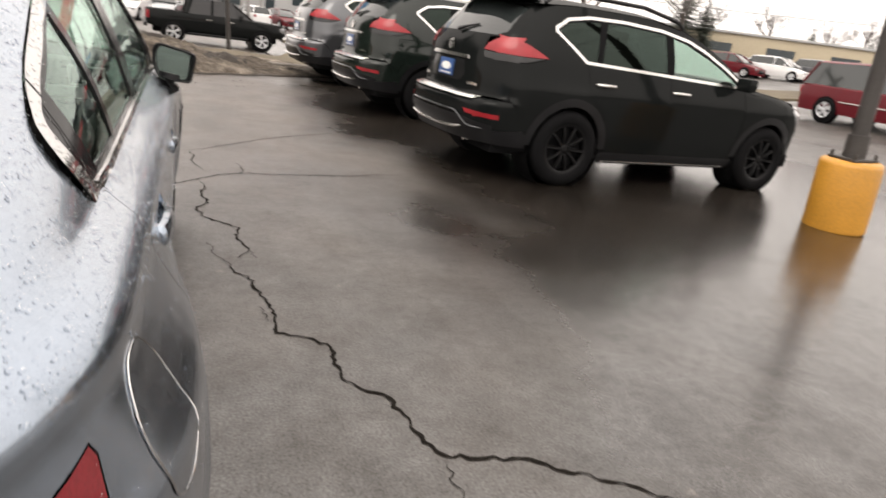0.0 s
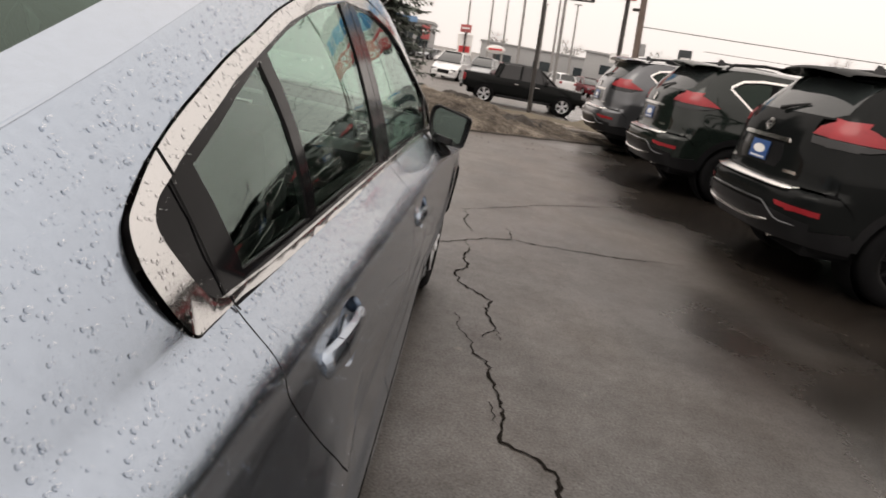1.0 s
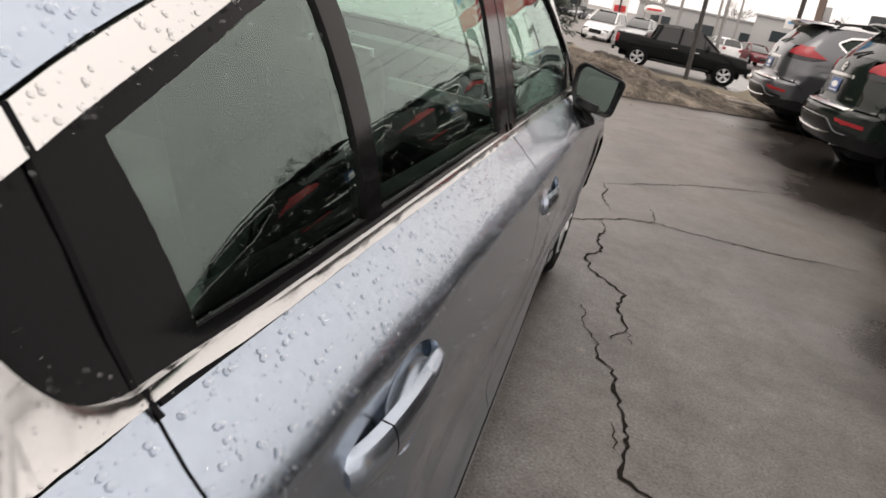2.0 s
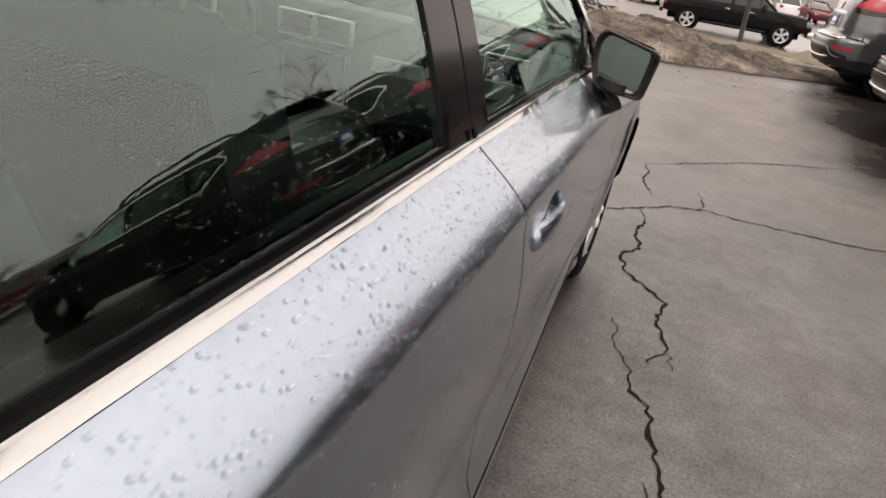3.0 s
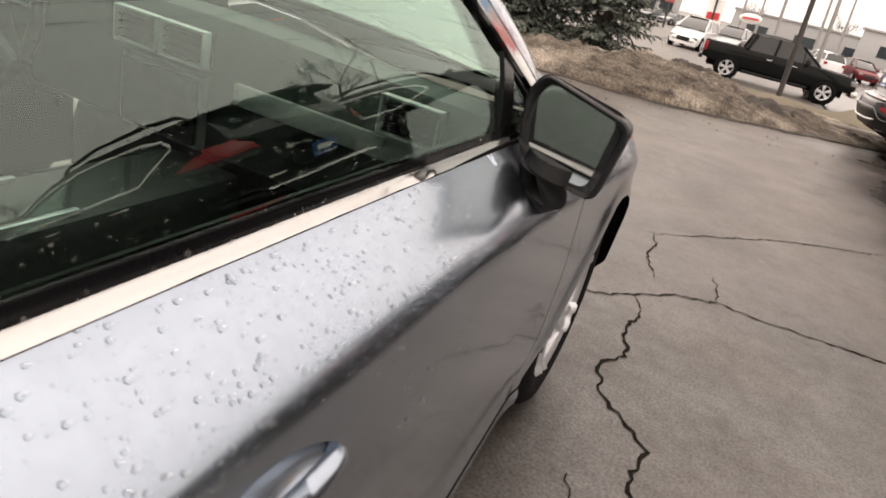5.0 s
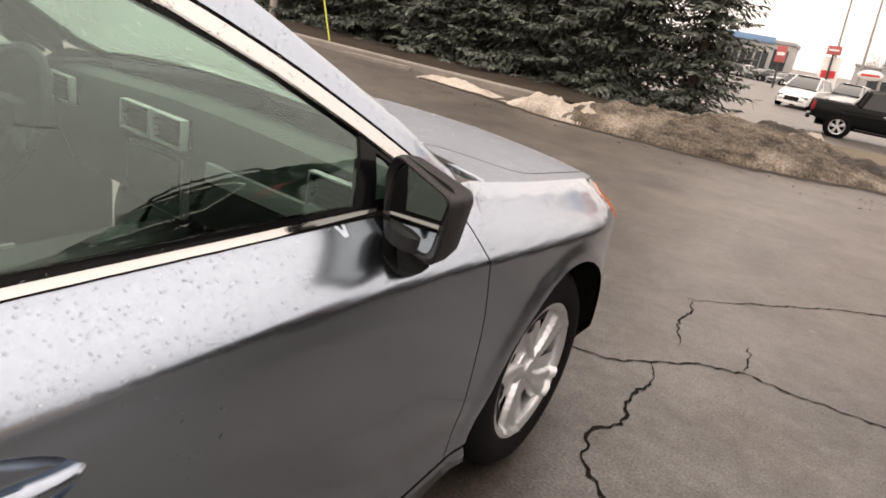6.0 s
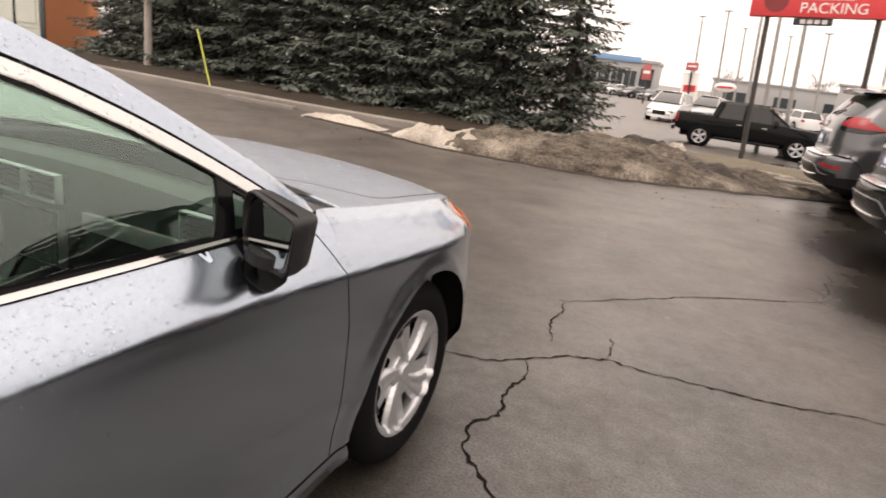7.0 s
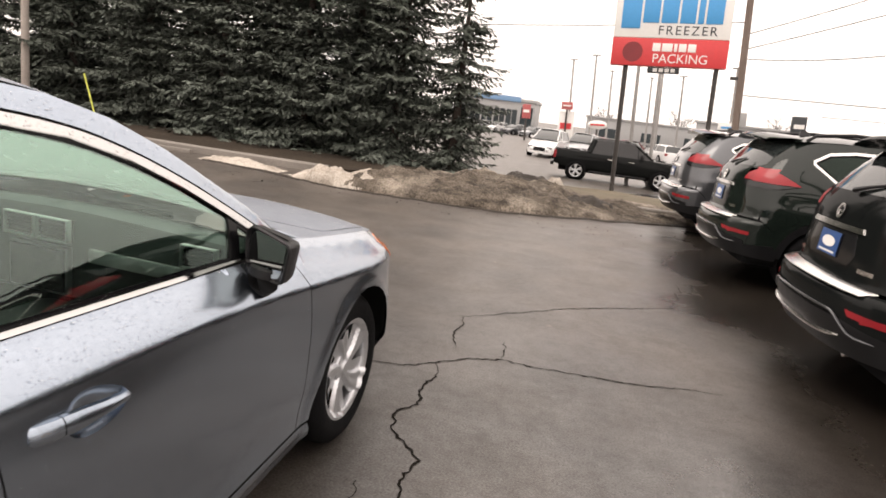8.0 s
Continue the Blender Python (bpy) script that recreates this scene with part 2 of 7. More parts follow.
MIRROR_GLASS = material("mirror_glass", (0.34, 0.36, 0.355), 0.05, 1.0, vary=0.06, scale=60)
LENS_RED = material("red_lamp_lens", (0.26, 0.010, 0.016), 0.36, vary=0.3, scale=30, coat=0.35, coat_rough=0.1, spec=0.3)
# darker copy of the red lens, for a lamp that stands in shade
LENS_SHADED = material("shaded_red_lamp_lens", (0.17, 0.006, 0.010), 0.25, vary=0.25, scale=30, coat=0.35, coat_rough=0.1)
LENS_ORANGE = material("amber_lamp_lens", (0.75, 0.16, 0.03), 0.15, vary=0.2, scale=40, coat=1.0)
LENS_CLEAR = material("clear_lamp_lens", (0.22, 0.22, 0.23), 0.1, 0.3, vary=0.2, scale=40, coat=1.0)
WATER = glass("rain_water", (0.95, 0.952, 0.955), 1.42, 0.0, (1.0, 1.0, 1.0))
ASPHALT = asphalt()
SNOW = dirty_snow("gritty_snow", (0.040, 0.033, 0.027), (0.165, 0.138, 0.110), (0.34, 0.295, 0.245), 0.50)
CLEAN_SNOW = dirty_snow("old_snow", (0.24, 0.205, 0.165), (0.38, 0.335, 0.285), (0.50, 0.45, 0.395), 0.36, 0.4)
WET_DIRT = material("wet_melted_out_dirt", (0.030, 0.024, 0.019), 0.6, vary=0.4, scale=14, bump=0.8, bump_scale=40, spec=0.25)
CRACK = material("crack_dirt", (0.009, 0.0075, 0.006), 0.8, vary=0.4, scale=40, bump=0.6, bump_scale=90, spec=0.06)
YELLOW = material("chipped_yellow_paint", (0.47, 0.22, 0.025), 0.5, vary=0.28, scale=9, bump=0.25, bump_scale=25, rough_vary=0.2)
STEEL_DARK = material("weathered_dark_steel", (0.055, 0.05, 0.047), 0.55, 0.4, vary=0.3, scale=12, bump=0.2)
PALE_POLE = material("bleached_pole_wood", (0.34, 0.30, 0.27), 0.85, vary=0.3, scale=6, bump=0.4, bump_scale=20)
PALE_PANEL = material("pale_green_white_panel", (0.50, 0.52, 0.46), 0.35, vary=0.12, scale=3)
WOOD_POLE = material("weathered_pole_wood", (0.17, 0.13, 0.11), 0.85, vary=0.3, scale=6, bump=0.4, bump_scale=20)
CONCRETE = material("weathered_concrete", (0.20, 0.18, 0.16), 0.8, vary=0.25, scale=5, bump=0.4, bump_scale=40)
BARK = material("spruce_bark", (0.06, 0.045, 0.038), 0.9, vary=0.3, scale=10, bump=0.5, bump_scale=30)
NEEDLES = material("spruce_needles", (0.104, 0.117, 0.100), 0.75, vary=0.35, scale=4, island=0.6, spec=0.10)
GRASS = material("winter_grass", (0.10, 0.08, 0.05), 0.9, vary=0.35, scale=3, bump=0.8, bump_scale=40)
NEEDLE_BED = material("needle_litter", (0.036, 0.027, 0.019), 0.9, vary=0.4, scale=3, bump=0.8, bump_scale=40, spec=0.2)
BRICK = material("orange_brick", (0.36, 0.14, 0.06), 0.8, vary=0.3, scale=4, bump=0.4, bump_scale=30)
SIGN_WHITE = material("sign_white_face", (0.78, 0.77, 0.75), 0.4, vary=0.05, scale=3)
SIGN_RED = material("sign_red_face", (0.60, 0.045, 0.05), 0.4, vary=0.08, scale=3)
# sign red washed out in its colour, as haze does far off
HAZED_RED = material("haze_paled_red_face", (0.42, 0.10, 0.10), 0.5, vary=0.1, scale=3)
SIGN_BLUE = material("sign_blue_letters", (0.05, 0.30, 0.62), 0.4, vary=0.06, scale=3)
SIGN_DARK = material("sign_dark_letters", (0.03, 0.035, 0.04), 0.4, vary=0.1, scale=3)
TAN = material("tan_cladding", (0.42, 0.36, 0.26), 0.8, vary=0.1, scale=0.4)
GREY_WALL = material("grey_metal_cladding", (0.36, 0.36, 0.36), 0.6, vary=0.08, scale=0.5)
BLUE_BAND = material("blue_fascia", (0.17, 0.30, 0.48), 0.5, vary=0.08, scale=1)
WIRE = material("black_cable", (0.02, 0.02, 0.02), 0.6, vary=0.1)
TWIGS = material("bare_twigs", (0.075, 0.062, 0.055), 0.9, vary=0.3, scale=2, island=0.3)
CAR_GLASS = material("dark_car_glass", (0.02, 0.024, 0.024), 0.05, vary=0.1, scale=3, spec=0.8)
PANE_DARK = material("dark_far_window", (0.03, 0.04, 0.045), 0.1, vary=0.2, scale=2)
# pole steel made paler to stand in for distant haze
HAZED_STEEL = material("haze_paled_steel", (0.30, 0.29, 0.28), 0.5, 0.3, vary=0.15, scale=2)
STAKE = material("yellow_green_marker", (0.55, 0.58, 0.10), 0.5, vary=0.1, scale=10)


# ---- building tools ----
def solid(name, verts, faces, mat, parent=None, label="", normals=None, smooth=True, edge=None, edge_from=0):
    me = bpy.data.meshes.new(name)
    me.from_pydata([tuple(v) for v in verts], [], [tuple(f) for f in faces])
    me.materials.append(mat)
    if edge:
        me.materials.append(edge)
        me.polygons.foreach_set("material_index", [0] * edge_from + [1] * (len(faces) - edge_from))
    me.update()
    if smooth:
        me.shade_smooth()
        if normals is not None:
            me.normals_split_custom_set_from_vertices([tuple(v) for v in normals])
    ob = new(name, me)
    ob.parent = parent
    return tagged(ob, label)


def part(name, bm, mat, parent=None, label="", smooth=True):
    """Links a bmesh as ONE mesh object under a thing or under a part."""
    me = bpy.data.meshes.new(name)
    bm.to_mesh(me)
    bm.free()
    me.materials.append(mat)
    if smooth:
        me.shade_smooth()
        me.set_sharp_from_angle(angle=radians(38))
    ob = new(name, me)
    ob.parent = parent
    return tagged(ob, label)


def empty(name, m=None, label="", category="", group=""):
    ob = new(name)
    ob.empty_display_size = 0.2
    if m is not None:
        ob.matrix_basis = m
    return tagged(ob, label, category, group)


def box(bm, x0, x1, y0, y1, z0, z1, bevel=0.0, m=None):
    made = bmesh.ops.create_cube(bm, size=1, matrix=Matrix.Translation(((x0 + x1) / 2, (y0 + y1) / 2, (z0 + z1) / 2)) @ Matrix.Diagonal((x1 - x0, y1 - y0, z1 - z0, 1)))
    verts = made["verts"]
    if bevel:
        edges = list({e for v in verts for e in v.link_edges})
        out = bmesh.ops.bevel(bm, geom=edges, offset=bevel, segments=2, profile=0.6, affect="EDGES")
        verts = list({v for f in out["faces"] for v in f.verts} | {v for v in verts if v.is_valid})
    if m is not None:
        bmesh.ops.transform(bm, matrix=m, verts=verts)
    return verts


def block(x0, x1, y0, y1, z0, z1, bevel=0.0, m=None):
    bm = bmesh.new()
    box(bm, x0, x1, y0, y1, z0, z1, bevel, m)
    return bm


def tube(bm, points, radii, sides=8):
    """A round rod through points, its ends closed."""
    points = [Vector(p) for p in points]
    if isinstance(radii, (int, float)):
        radii = [radii] * len(points)
    rings = []
    for i, p in enumerate(points):
        ahead = (points[min(i + 1, len(points) - 1)] - points[max(i - 1, 0)]).normalized()
        side = ahead.cross((0, 0, 1) if abs(ahead.z) < 0.9 else (1, 0, 0)).normalized()
        up = side.cross(ahead)
        rings.append([bm.verts.new(p + (side * math.cos(a) + up * math.sin(a)) * radii[i]) for a in (k * math.tau / sides for k in range(sides))])
    for a, b in zip(rings, rings[1:]):
        for k in range(sides):
            bm.faces.new((a[k], a[(k + 1) % sides], b[(k + 1) % sides], b[k]))
    bm.faces.new(rings[0][::-1])
    bm.faces.new(rings[-1])


def rod(points, radii, sides=8):
    bm = bmesh.new()
    tube(bm, points, radii, sides)
    return bm


def revolve(profile, segments=40, arc=math.tau):
    """Turns a profile of (radius, x) about the x axis."""
    verts, faces, n = [], [], len(profile)
    closed = arc >= math.tau - 1e-6
    for k in range(segments + (0 if closed else 1)):
        a = arc * k / segments
        verts += [(x, r * math.cos(a), r * math.sin(a)) for r, x in profile]
    for k in range(segments):
        j = (k + 1) % segments if closed else k + 1
        for i in range(n - 1):
            faces.append((k * n + i, k * n + i + 1, j * n + i + 1, j * n + i))
    return verts, faces


def pchip(xs, ys):
    """A smooth curve through a few stations that never overshoots."""
    xs, ys = np.array(xs, float), np.array(ys, float)
    order = np.argsort(xs)
    xs, ys = xs[order], ys[order]
    h, d = np.diff(xs), np.diff(ys) / np.diff(xs)
    s = np.zeros(len(xs))
    for i in range(1, len(xs) - 1):
        if d[i - 1] * d[i] > 0:
            w1, w2 = 2 * h[i] + h[i - 1], h[i] + 2 * h[i - 1]
            s[i] = (w1 + w2) / (w1 / d[i - 1] + w2 / d[i])
    s[0], s[-1] = d[0], d[-1]

    def curve(x):
        x = min(max(float(x), xs[0]), xs[-1])
        i = min(max(int(np.searchsorted(xs, x)) - 1, 0), len(xs) - 2)
        t = (x - xs[i]) / h[i]
        return float((1 + 2 * t) * (1 - t) ** 2 * ys[i] + t * (1 - t) ** 2 * h[i] * s[i] + t * t * (3 - 2 * t) * ys[i + 1] + t * t * (t - 1) * h[i] * s[i + 1])
    return curve


def inside(poly, pts):
    pts = np.asarray(pts, float)
    hit = np.zeros(len(pts), bool)
    for (ax, ay), (bx, by) in zip(poly, poly[1:] + poly[:1]):
        if ay == by:
            continue
        cross = (ay > pts[:, 1]) != (by > pts[:, 1])
        hit ^= cross & (pts[:, 0] < (bx - ax) * (pts[:, 1] - ay) / (by - ay) + ax)
    return hit


def shrink(poly, d):
    """The outline drawn in by d."""
    area = sum(a[0] * b[1] - b[0] * a[1] for a, b in zip(poly, poly[1:] + poly[:1]))
    sign, out = (1 if area > 0 else -1), []
    for i, p in enumerate(poly):
        a, b = Vector(poly[i - 1]), Vector(poly[(i + 1) % len(poly)])
        u, v = (Vector(p) - a).normalized(), (b - Vector(p)).normalized()
        nrm = Vector((-u.y - v.y, u.x + v.x))
        if nrm.length < 1e-6:
            out.append(p)
            continue
        nrm.normalize()
        k = d / max(0.35, abs(nrm.dot(Vector((-u.y, u.x)))))
        out.append((p[0] + sign * nrm.x * k, p[1] + sign * nrm.y * k))
    return out


def dense(poly, step):
    out = []
    for a, b in zip(poly, poly[1:] + poly[:1]):
        k = max(1, math.ceil(math.dist(a, b) / step))
        out += [(a[0] + (b[0] - a[0]) * i / k, a[1] + (b[1] - a[1]) * i / k) for i in range(k)]
    return out


def rounded(poly, r, n=4):
    """The outline with its corners rounded off."""
    out = []
    for i, p in enumerate(poly):
        p, a, b = Vector(p), Vector(poly[i - 1]), Vector(poly[(i + 1) % len(poly)])
        k = min(r, (a - p).length * 0.45, (b - p).length * 0.45)
        s, e = p + (a - p).normalized() * k, p + (b - p).normalized() * k
        out += [tuple(s.lerp(p, t).lerp(p.lerp(e, t), t)) for t in (j / n for j in range(n + 1))]
    return out


from mathutils.geometry import delaunay_2d_cdt


def skin(surf, poly, step=0.05, gap=0.0, depth=0.012, lift=0.0, holes=(), side=1):
    """A sheet cut to an outline, laid on the surface surf(a, b), with an edge turned in by depth."""
    loops = [dense(shrink(poly, gap) if gap else list(poly), step)] + [dense(list(h), step) for h in holes]
    pts, edges = [], []
    for loop in loops:
        k = len(pts)
        edges += [(k + i, k + (i + 1) % len(loop)) for i in range(len(loop))]
        pts += loop
    border = np.array(pts)
    lo, hi = border.min(0), border.max(0)
    gx, gy = np.meshgrid(np.arange(lo[0] + step / 2, hi[0], step), np.arange(lo[1] + step / 2, hi[1], step))
    grid = np.c_[gx.ravel(), gy.ravel()]
    if len(grid):
        keep = inside(loops[0], grid)
        for h in loops[1:]:
            keep &= ~inside(h, grid)
        grid = grid[keep]
        if len(grid):
            near = np.array([np.min(np.sum((border - g) ** 2, 1)) for g in grid])
            grid = grid[near > (0.45 * step) ** 2]
    flat, _, tris, *_ = delaunay_2d_cdt([Vector(p) for p in pts] + [Vector(p) for p in grid], edges, [], 0, 1e-7)
    mid = np.array([np.mean([flat[i][:] for i in t], axis=0) for t in tris])
    keep = inside(loops[0], mid)
    for h in loops[1:]:
        keep &= ~inside(h, mid)
    verts, normals = [], []
    for p in flat:
        v, nrm = surface_point(surf, p[0], p[1])
        verts.append(v + nrm * lift)
        normals.append(nrm)
    faces = []
    for t, ok in zip(tris, keep):
        if ok:
            a, b, c = (verts[i] for i in t[:3])
            mean = normals[t[0]] + normals[t[1]] + normals[t[2]]
            faces.append(tuple(t) if (b - a).cross(c - a).dot(mean) > 0 else tuple(t)[::-1])
    sheet = len(faces)
    if depth:
        for loop in loops:
            ids = []
            for p in loop:
                v, nrm = surface_point(surf, p[0], p[1])
                ids.append(len(verts))
                verts += [v + nrm * lift, v + nrm * (lift - depth)]
                normals += [nrm, nrm]
            for i in range(len(ids)):
                a, b = ids[i], ids[(i + 1) % len(ids)]
                faces.append((a, b, b + 1, a + 1))
    if side < 0:
        verts = [Vector((-v.x, v.y, v.z)) for v in verts]
        normals = [Vector((-v.x, v.y, v.z)) for v in normals]
        faces = [f[::-1] for f in faces]
    return verts, faces, normals, sheet


def surface_point(surf, a, b, e=0.004):
    p = surf(a, b)
    u, v = surf(a + e, b) - surf(a - e, b), surf(a, b + e) - surf(a, b - e)
    nrm = u.cross(v)
    nrm.normalize()
    return p, nrm


def lay(name, surf, poly, mat, parent, label="", **how):
    # edge colours the turned-in rim dark, standing in for shade in panel gaps
    edge = how.pop("edge", None)
    verts, faces, normals, sheet = skin(surf, poly, **how)
    return solid(name, verts, faces, mat, parent, label, normals, edge=edge, edge_from=sheet)


def loft(rings, close=True):
    bm = bmesh.new()
    rows = [[bm.verts.new(p) for p in r] for r in rings]
    for a, b in zip(rows, rows[1:]):
        for i in range(len(a) - 1):
            bm.faces.new((a[i], a[i + 1], b[i + 1], b[i]))
    if close:
        bm.faces.new(rows[0])
        bm.faces.new(rows[-1][::-1])
    bmesh.ops.recalc_face_normals(bm, faces=bm.faces)
    return bm


# ---- the ground: one wet sheet, flat under the cars, falling to the next lot and rising far off ----
def smooth(a, b, x):
    t = min(1, max(0, (x - a) / (b - a)))
    return t * t * (3 - 2 * t)


def height(x, y):
    z = -0.85 * smooth(13, 25, y)
    if x > 14:
        z += 0.062 * (min(x, 75) - 14) * smooth(14, 26, x)
    return z


def ground():
    xs = sorted({*np.arange(-60, 81, 1.5).tolist(), -900, -500, -300, -200, -140, -100, -80, 100, 130, 170, 240, 350, 550, 900})
    ys = sorted({*np.arange(-20, 62, 1.5).tolist(), -900, -500, -300, -180, -100, -60, -40, -30, 70, 85, 110, 150, 220, 350, 550, 900})
    verts = [(x, y, height(x, y)) for y in ys for x in xs]
    n = len(xs)
    faces = [(j * n + i, j * n + i + 1, (j + 1) * n + i + 1, (j + 1) * n + i) for j in range(len(ys) - 1) for i in range(n - 1)]
    return tagged(solid("ground", verts, faces, ASPHALT), "wet worn grey asphalt of a car lot", "ground", kind="structure")


ground()


def crack(points, wide, seed):
    """One jagged crack, broken into short kinks, with a ragged width."""
    rng = random.Random(seed)
    line = []
    for a, b in zip(points, points[1:]):
        a, b = Vector(a), Vector(b)
        k = max(2, round((b - a).length / 0.028))
        across = Vector((-(b - a).y, (b - a).x)).normalized()
        line += [a.lerp(b, i / k) + across * rng.uniform(-1, 1) * 0.013 * (0 if i == 0 else 1) for i in range(k)]
    line.append(Vector(points[-1]))
    verts, faces = [], []
    for i, p in enumerate(line):
        ahead = (line[min(i + 1, len(line) - 1)] - line[max(i - 1, 0)]).normalized()
        across = Vector((-ahead.y, ahead.x))
        ends = min(1, 4 * min(i, len(line) - 1 - i) / len(line) + 0.25)
        w = wide * rng.uniform(0.3, 0.95) * ends
        for s in (-1, 1):
            q = p + across * w * s * 0.5
            verts.append((q.x, q.y, 0.0035))
    for i in range(len(line) - 1):
        faces.append((2 * i, 2 * i + 1, 2 * i + 3, 2 * i + 2))
    return verts, faces


CRACKS = (
    (((0.55, 2.24), (0.70, 2.29), (0.83, 2.31), (0.92, 2.36), (1.01, 2.46), (1.16, 2.63), (1.37, 2.745), (1.58, 2.735), (1.85, 2.775), (2.07, 2.79), (2.24, 2.83), (2.48, 2.91), (2.73, 2.95)), 0.018),
    (((1.37, 2.745), (1.35, 2.94), (1.32, 3.08)), 0.010),
    (((0.92, 3.435), (1.08, 3.58), (1.27, 3.80), (1.60, 4.16), (1.90, 4.42), (2.19, 4.63), (2.42, 4.80), (2.52, 4.88), (2.60, 4.96)), 0.017),
    (((2.57, 4.95), (2.55, 5.12), (2.62, 5.24), (2.60, 5.52), (2.67, 5.62), (2.65, 5.95)), 0.009),
    (((0.95, 3.45), (0.985, 3.265), (0.975, 3.0), (1.03, 2.87), (1.05, 2.76)), 0.013),
    (((1.008, 2.46), (1.067, 2.31), (1.046, 2.09), (1.088, 1.866), (1.017, 1.73), (1.055, 1.56), (1.175, 1.433), (1.264, 1.351), (1.235, 1.17), (1.264, 1.077), (1.285, 1.016), (1.321, 0.838)), 0.019),
    (((1.289, 0.965), (1.246, 0.886), (1.242, 0.835)), 0.009),
    (((1.074, 1.088), (1.106, 1.01), (1.096, 0.928), (1.153, 0.827), (1.191, 0.756), (1.197, 0.64), (1.267, 0.589), (1.295, 0.412), (1.352, 0.188), (1.342, -0.035), (1.453, -0.084), (1.545, -0.176),
      (1.544, -0.424), (1.602, -0.512), (1.692, -0.584), (1.726, -0.796), (1.781, -0.932), (1.916, -0.971), (2.031, -0.989), (2.154, -1.076), (2.317, -1.16), (2.43, -1.247), (2.7, -1.42)), 0.020),
    (((1.329, 0.074), (1.30, 0.161), (1.285, 0.24)), 0.007),
    (((1.787, -0.944), (1.767, -1.079), (1.80, -1.2)), 0.006),
)
for seed, (points, wide) in enumerate(CRACKS):
    v, f = crack(points, wide, seed)
    tagged(solid("crack", v, f, CRACK), "dark jagged crack in the wet asphalt", "crack", "cracks in the asphalt", "structure")


# ---- the silver sedan: nose towards +y, wheels on the ground ----
AXLE, ARCH, HUB = 1.375, 0.378, 0.333
RAIL_Z = pchip((2.28, 2.0, 1.6, 1.2, 0.9, 0.66, 0.5, 0.34, 0.17, 0, -0.2, -0.45, -0.75, -1.0, -1.26, -1.5, -1.75, -2.0, -2.42),
               (0.70, 0.83, 0.905, 0.945, 0.985, 1.12, 1.21, 1.297, 1.372, 1.42, 1.448, 1.453, 1.425, 1.375, 1.305, 1.233, 1.165, 1.115, 1.07))
RAIL_X = pchip((2.28, 1.2, 0.9, 0.5, 0.17, -0.2, -0.45, -1.0, -1.4, -1.75, -2.1, -2.42), (0.79, 0.79, 0.79, 0.735, 0.685, 0.655, 0.65, 0.68, 0.72, 0.75, 0.78, 0.78))
TOP_Z = pchip((2.28, 2.0, 1.6, 1.2, 0.98, 0.5, 0.05, -0.4, -1.0, -1.3, -1.9, -2.1, -2.42), (0.72, 0.88, 0.965, 1.005, 1.025, 1.28, 1.465, 1.518, 1.475, 1.405, 1.16, 1.125, 1.085))


def taper(y):
    if y > 1.35:
        return max(0.02, 1 - min(1, (y - 1.35) / 0.97) ** 2.8) ** 0.45
    if y < -1.75:
        return max(0.02, 1 - min(1, (-1.75 - y) / 0.70) ** 2.8) ** 0.4
    return 1.0


SECTIONS = {}
CREASE_Z = pchip((2.3, 1.5, 1.0, 0.67, 0.33, 0.1, -0.37, -0.9, -1.49, -1.9, -2.4), (0.72, 0.775, 0.812, 0.842, 0.868, 0.880, 0.888, 0.912, 0.940, 0.958, 0.965))
CREASE_X = pchip((2.3, 1.6, 1.2, 0.8, 0.3, -0.37, -0.9, -1.49, -1.8, -2.4), (0.925, 0.925, 0.922, 0.918, 0.924, 0.934, 0.943, 0.951, 0.952, 0.94))
SILL_X = pchip((2.3, 1.3, 1.0, 0.6, 0.1, -0.4, -0.9, -1.4, -2.4), (0.86, 0.875, 0.885, 0.903, 0.928, 0.950, 0.970, 0.980, 0.95))
BELT_X = pchip((2.3, 1.2, 0.9, 0.6, -0.4, -1.0, -1.5, -2.0, -2.4), (0.83, 0.835, 0.831, 0.828, 0.848, 0.865, 0.879, 0.887, 0.88))


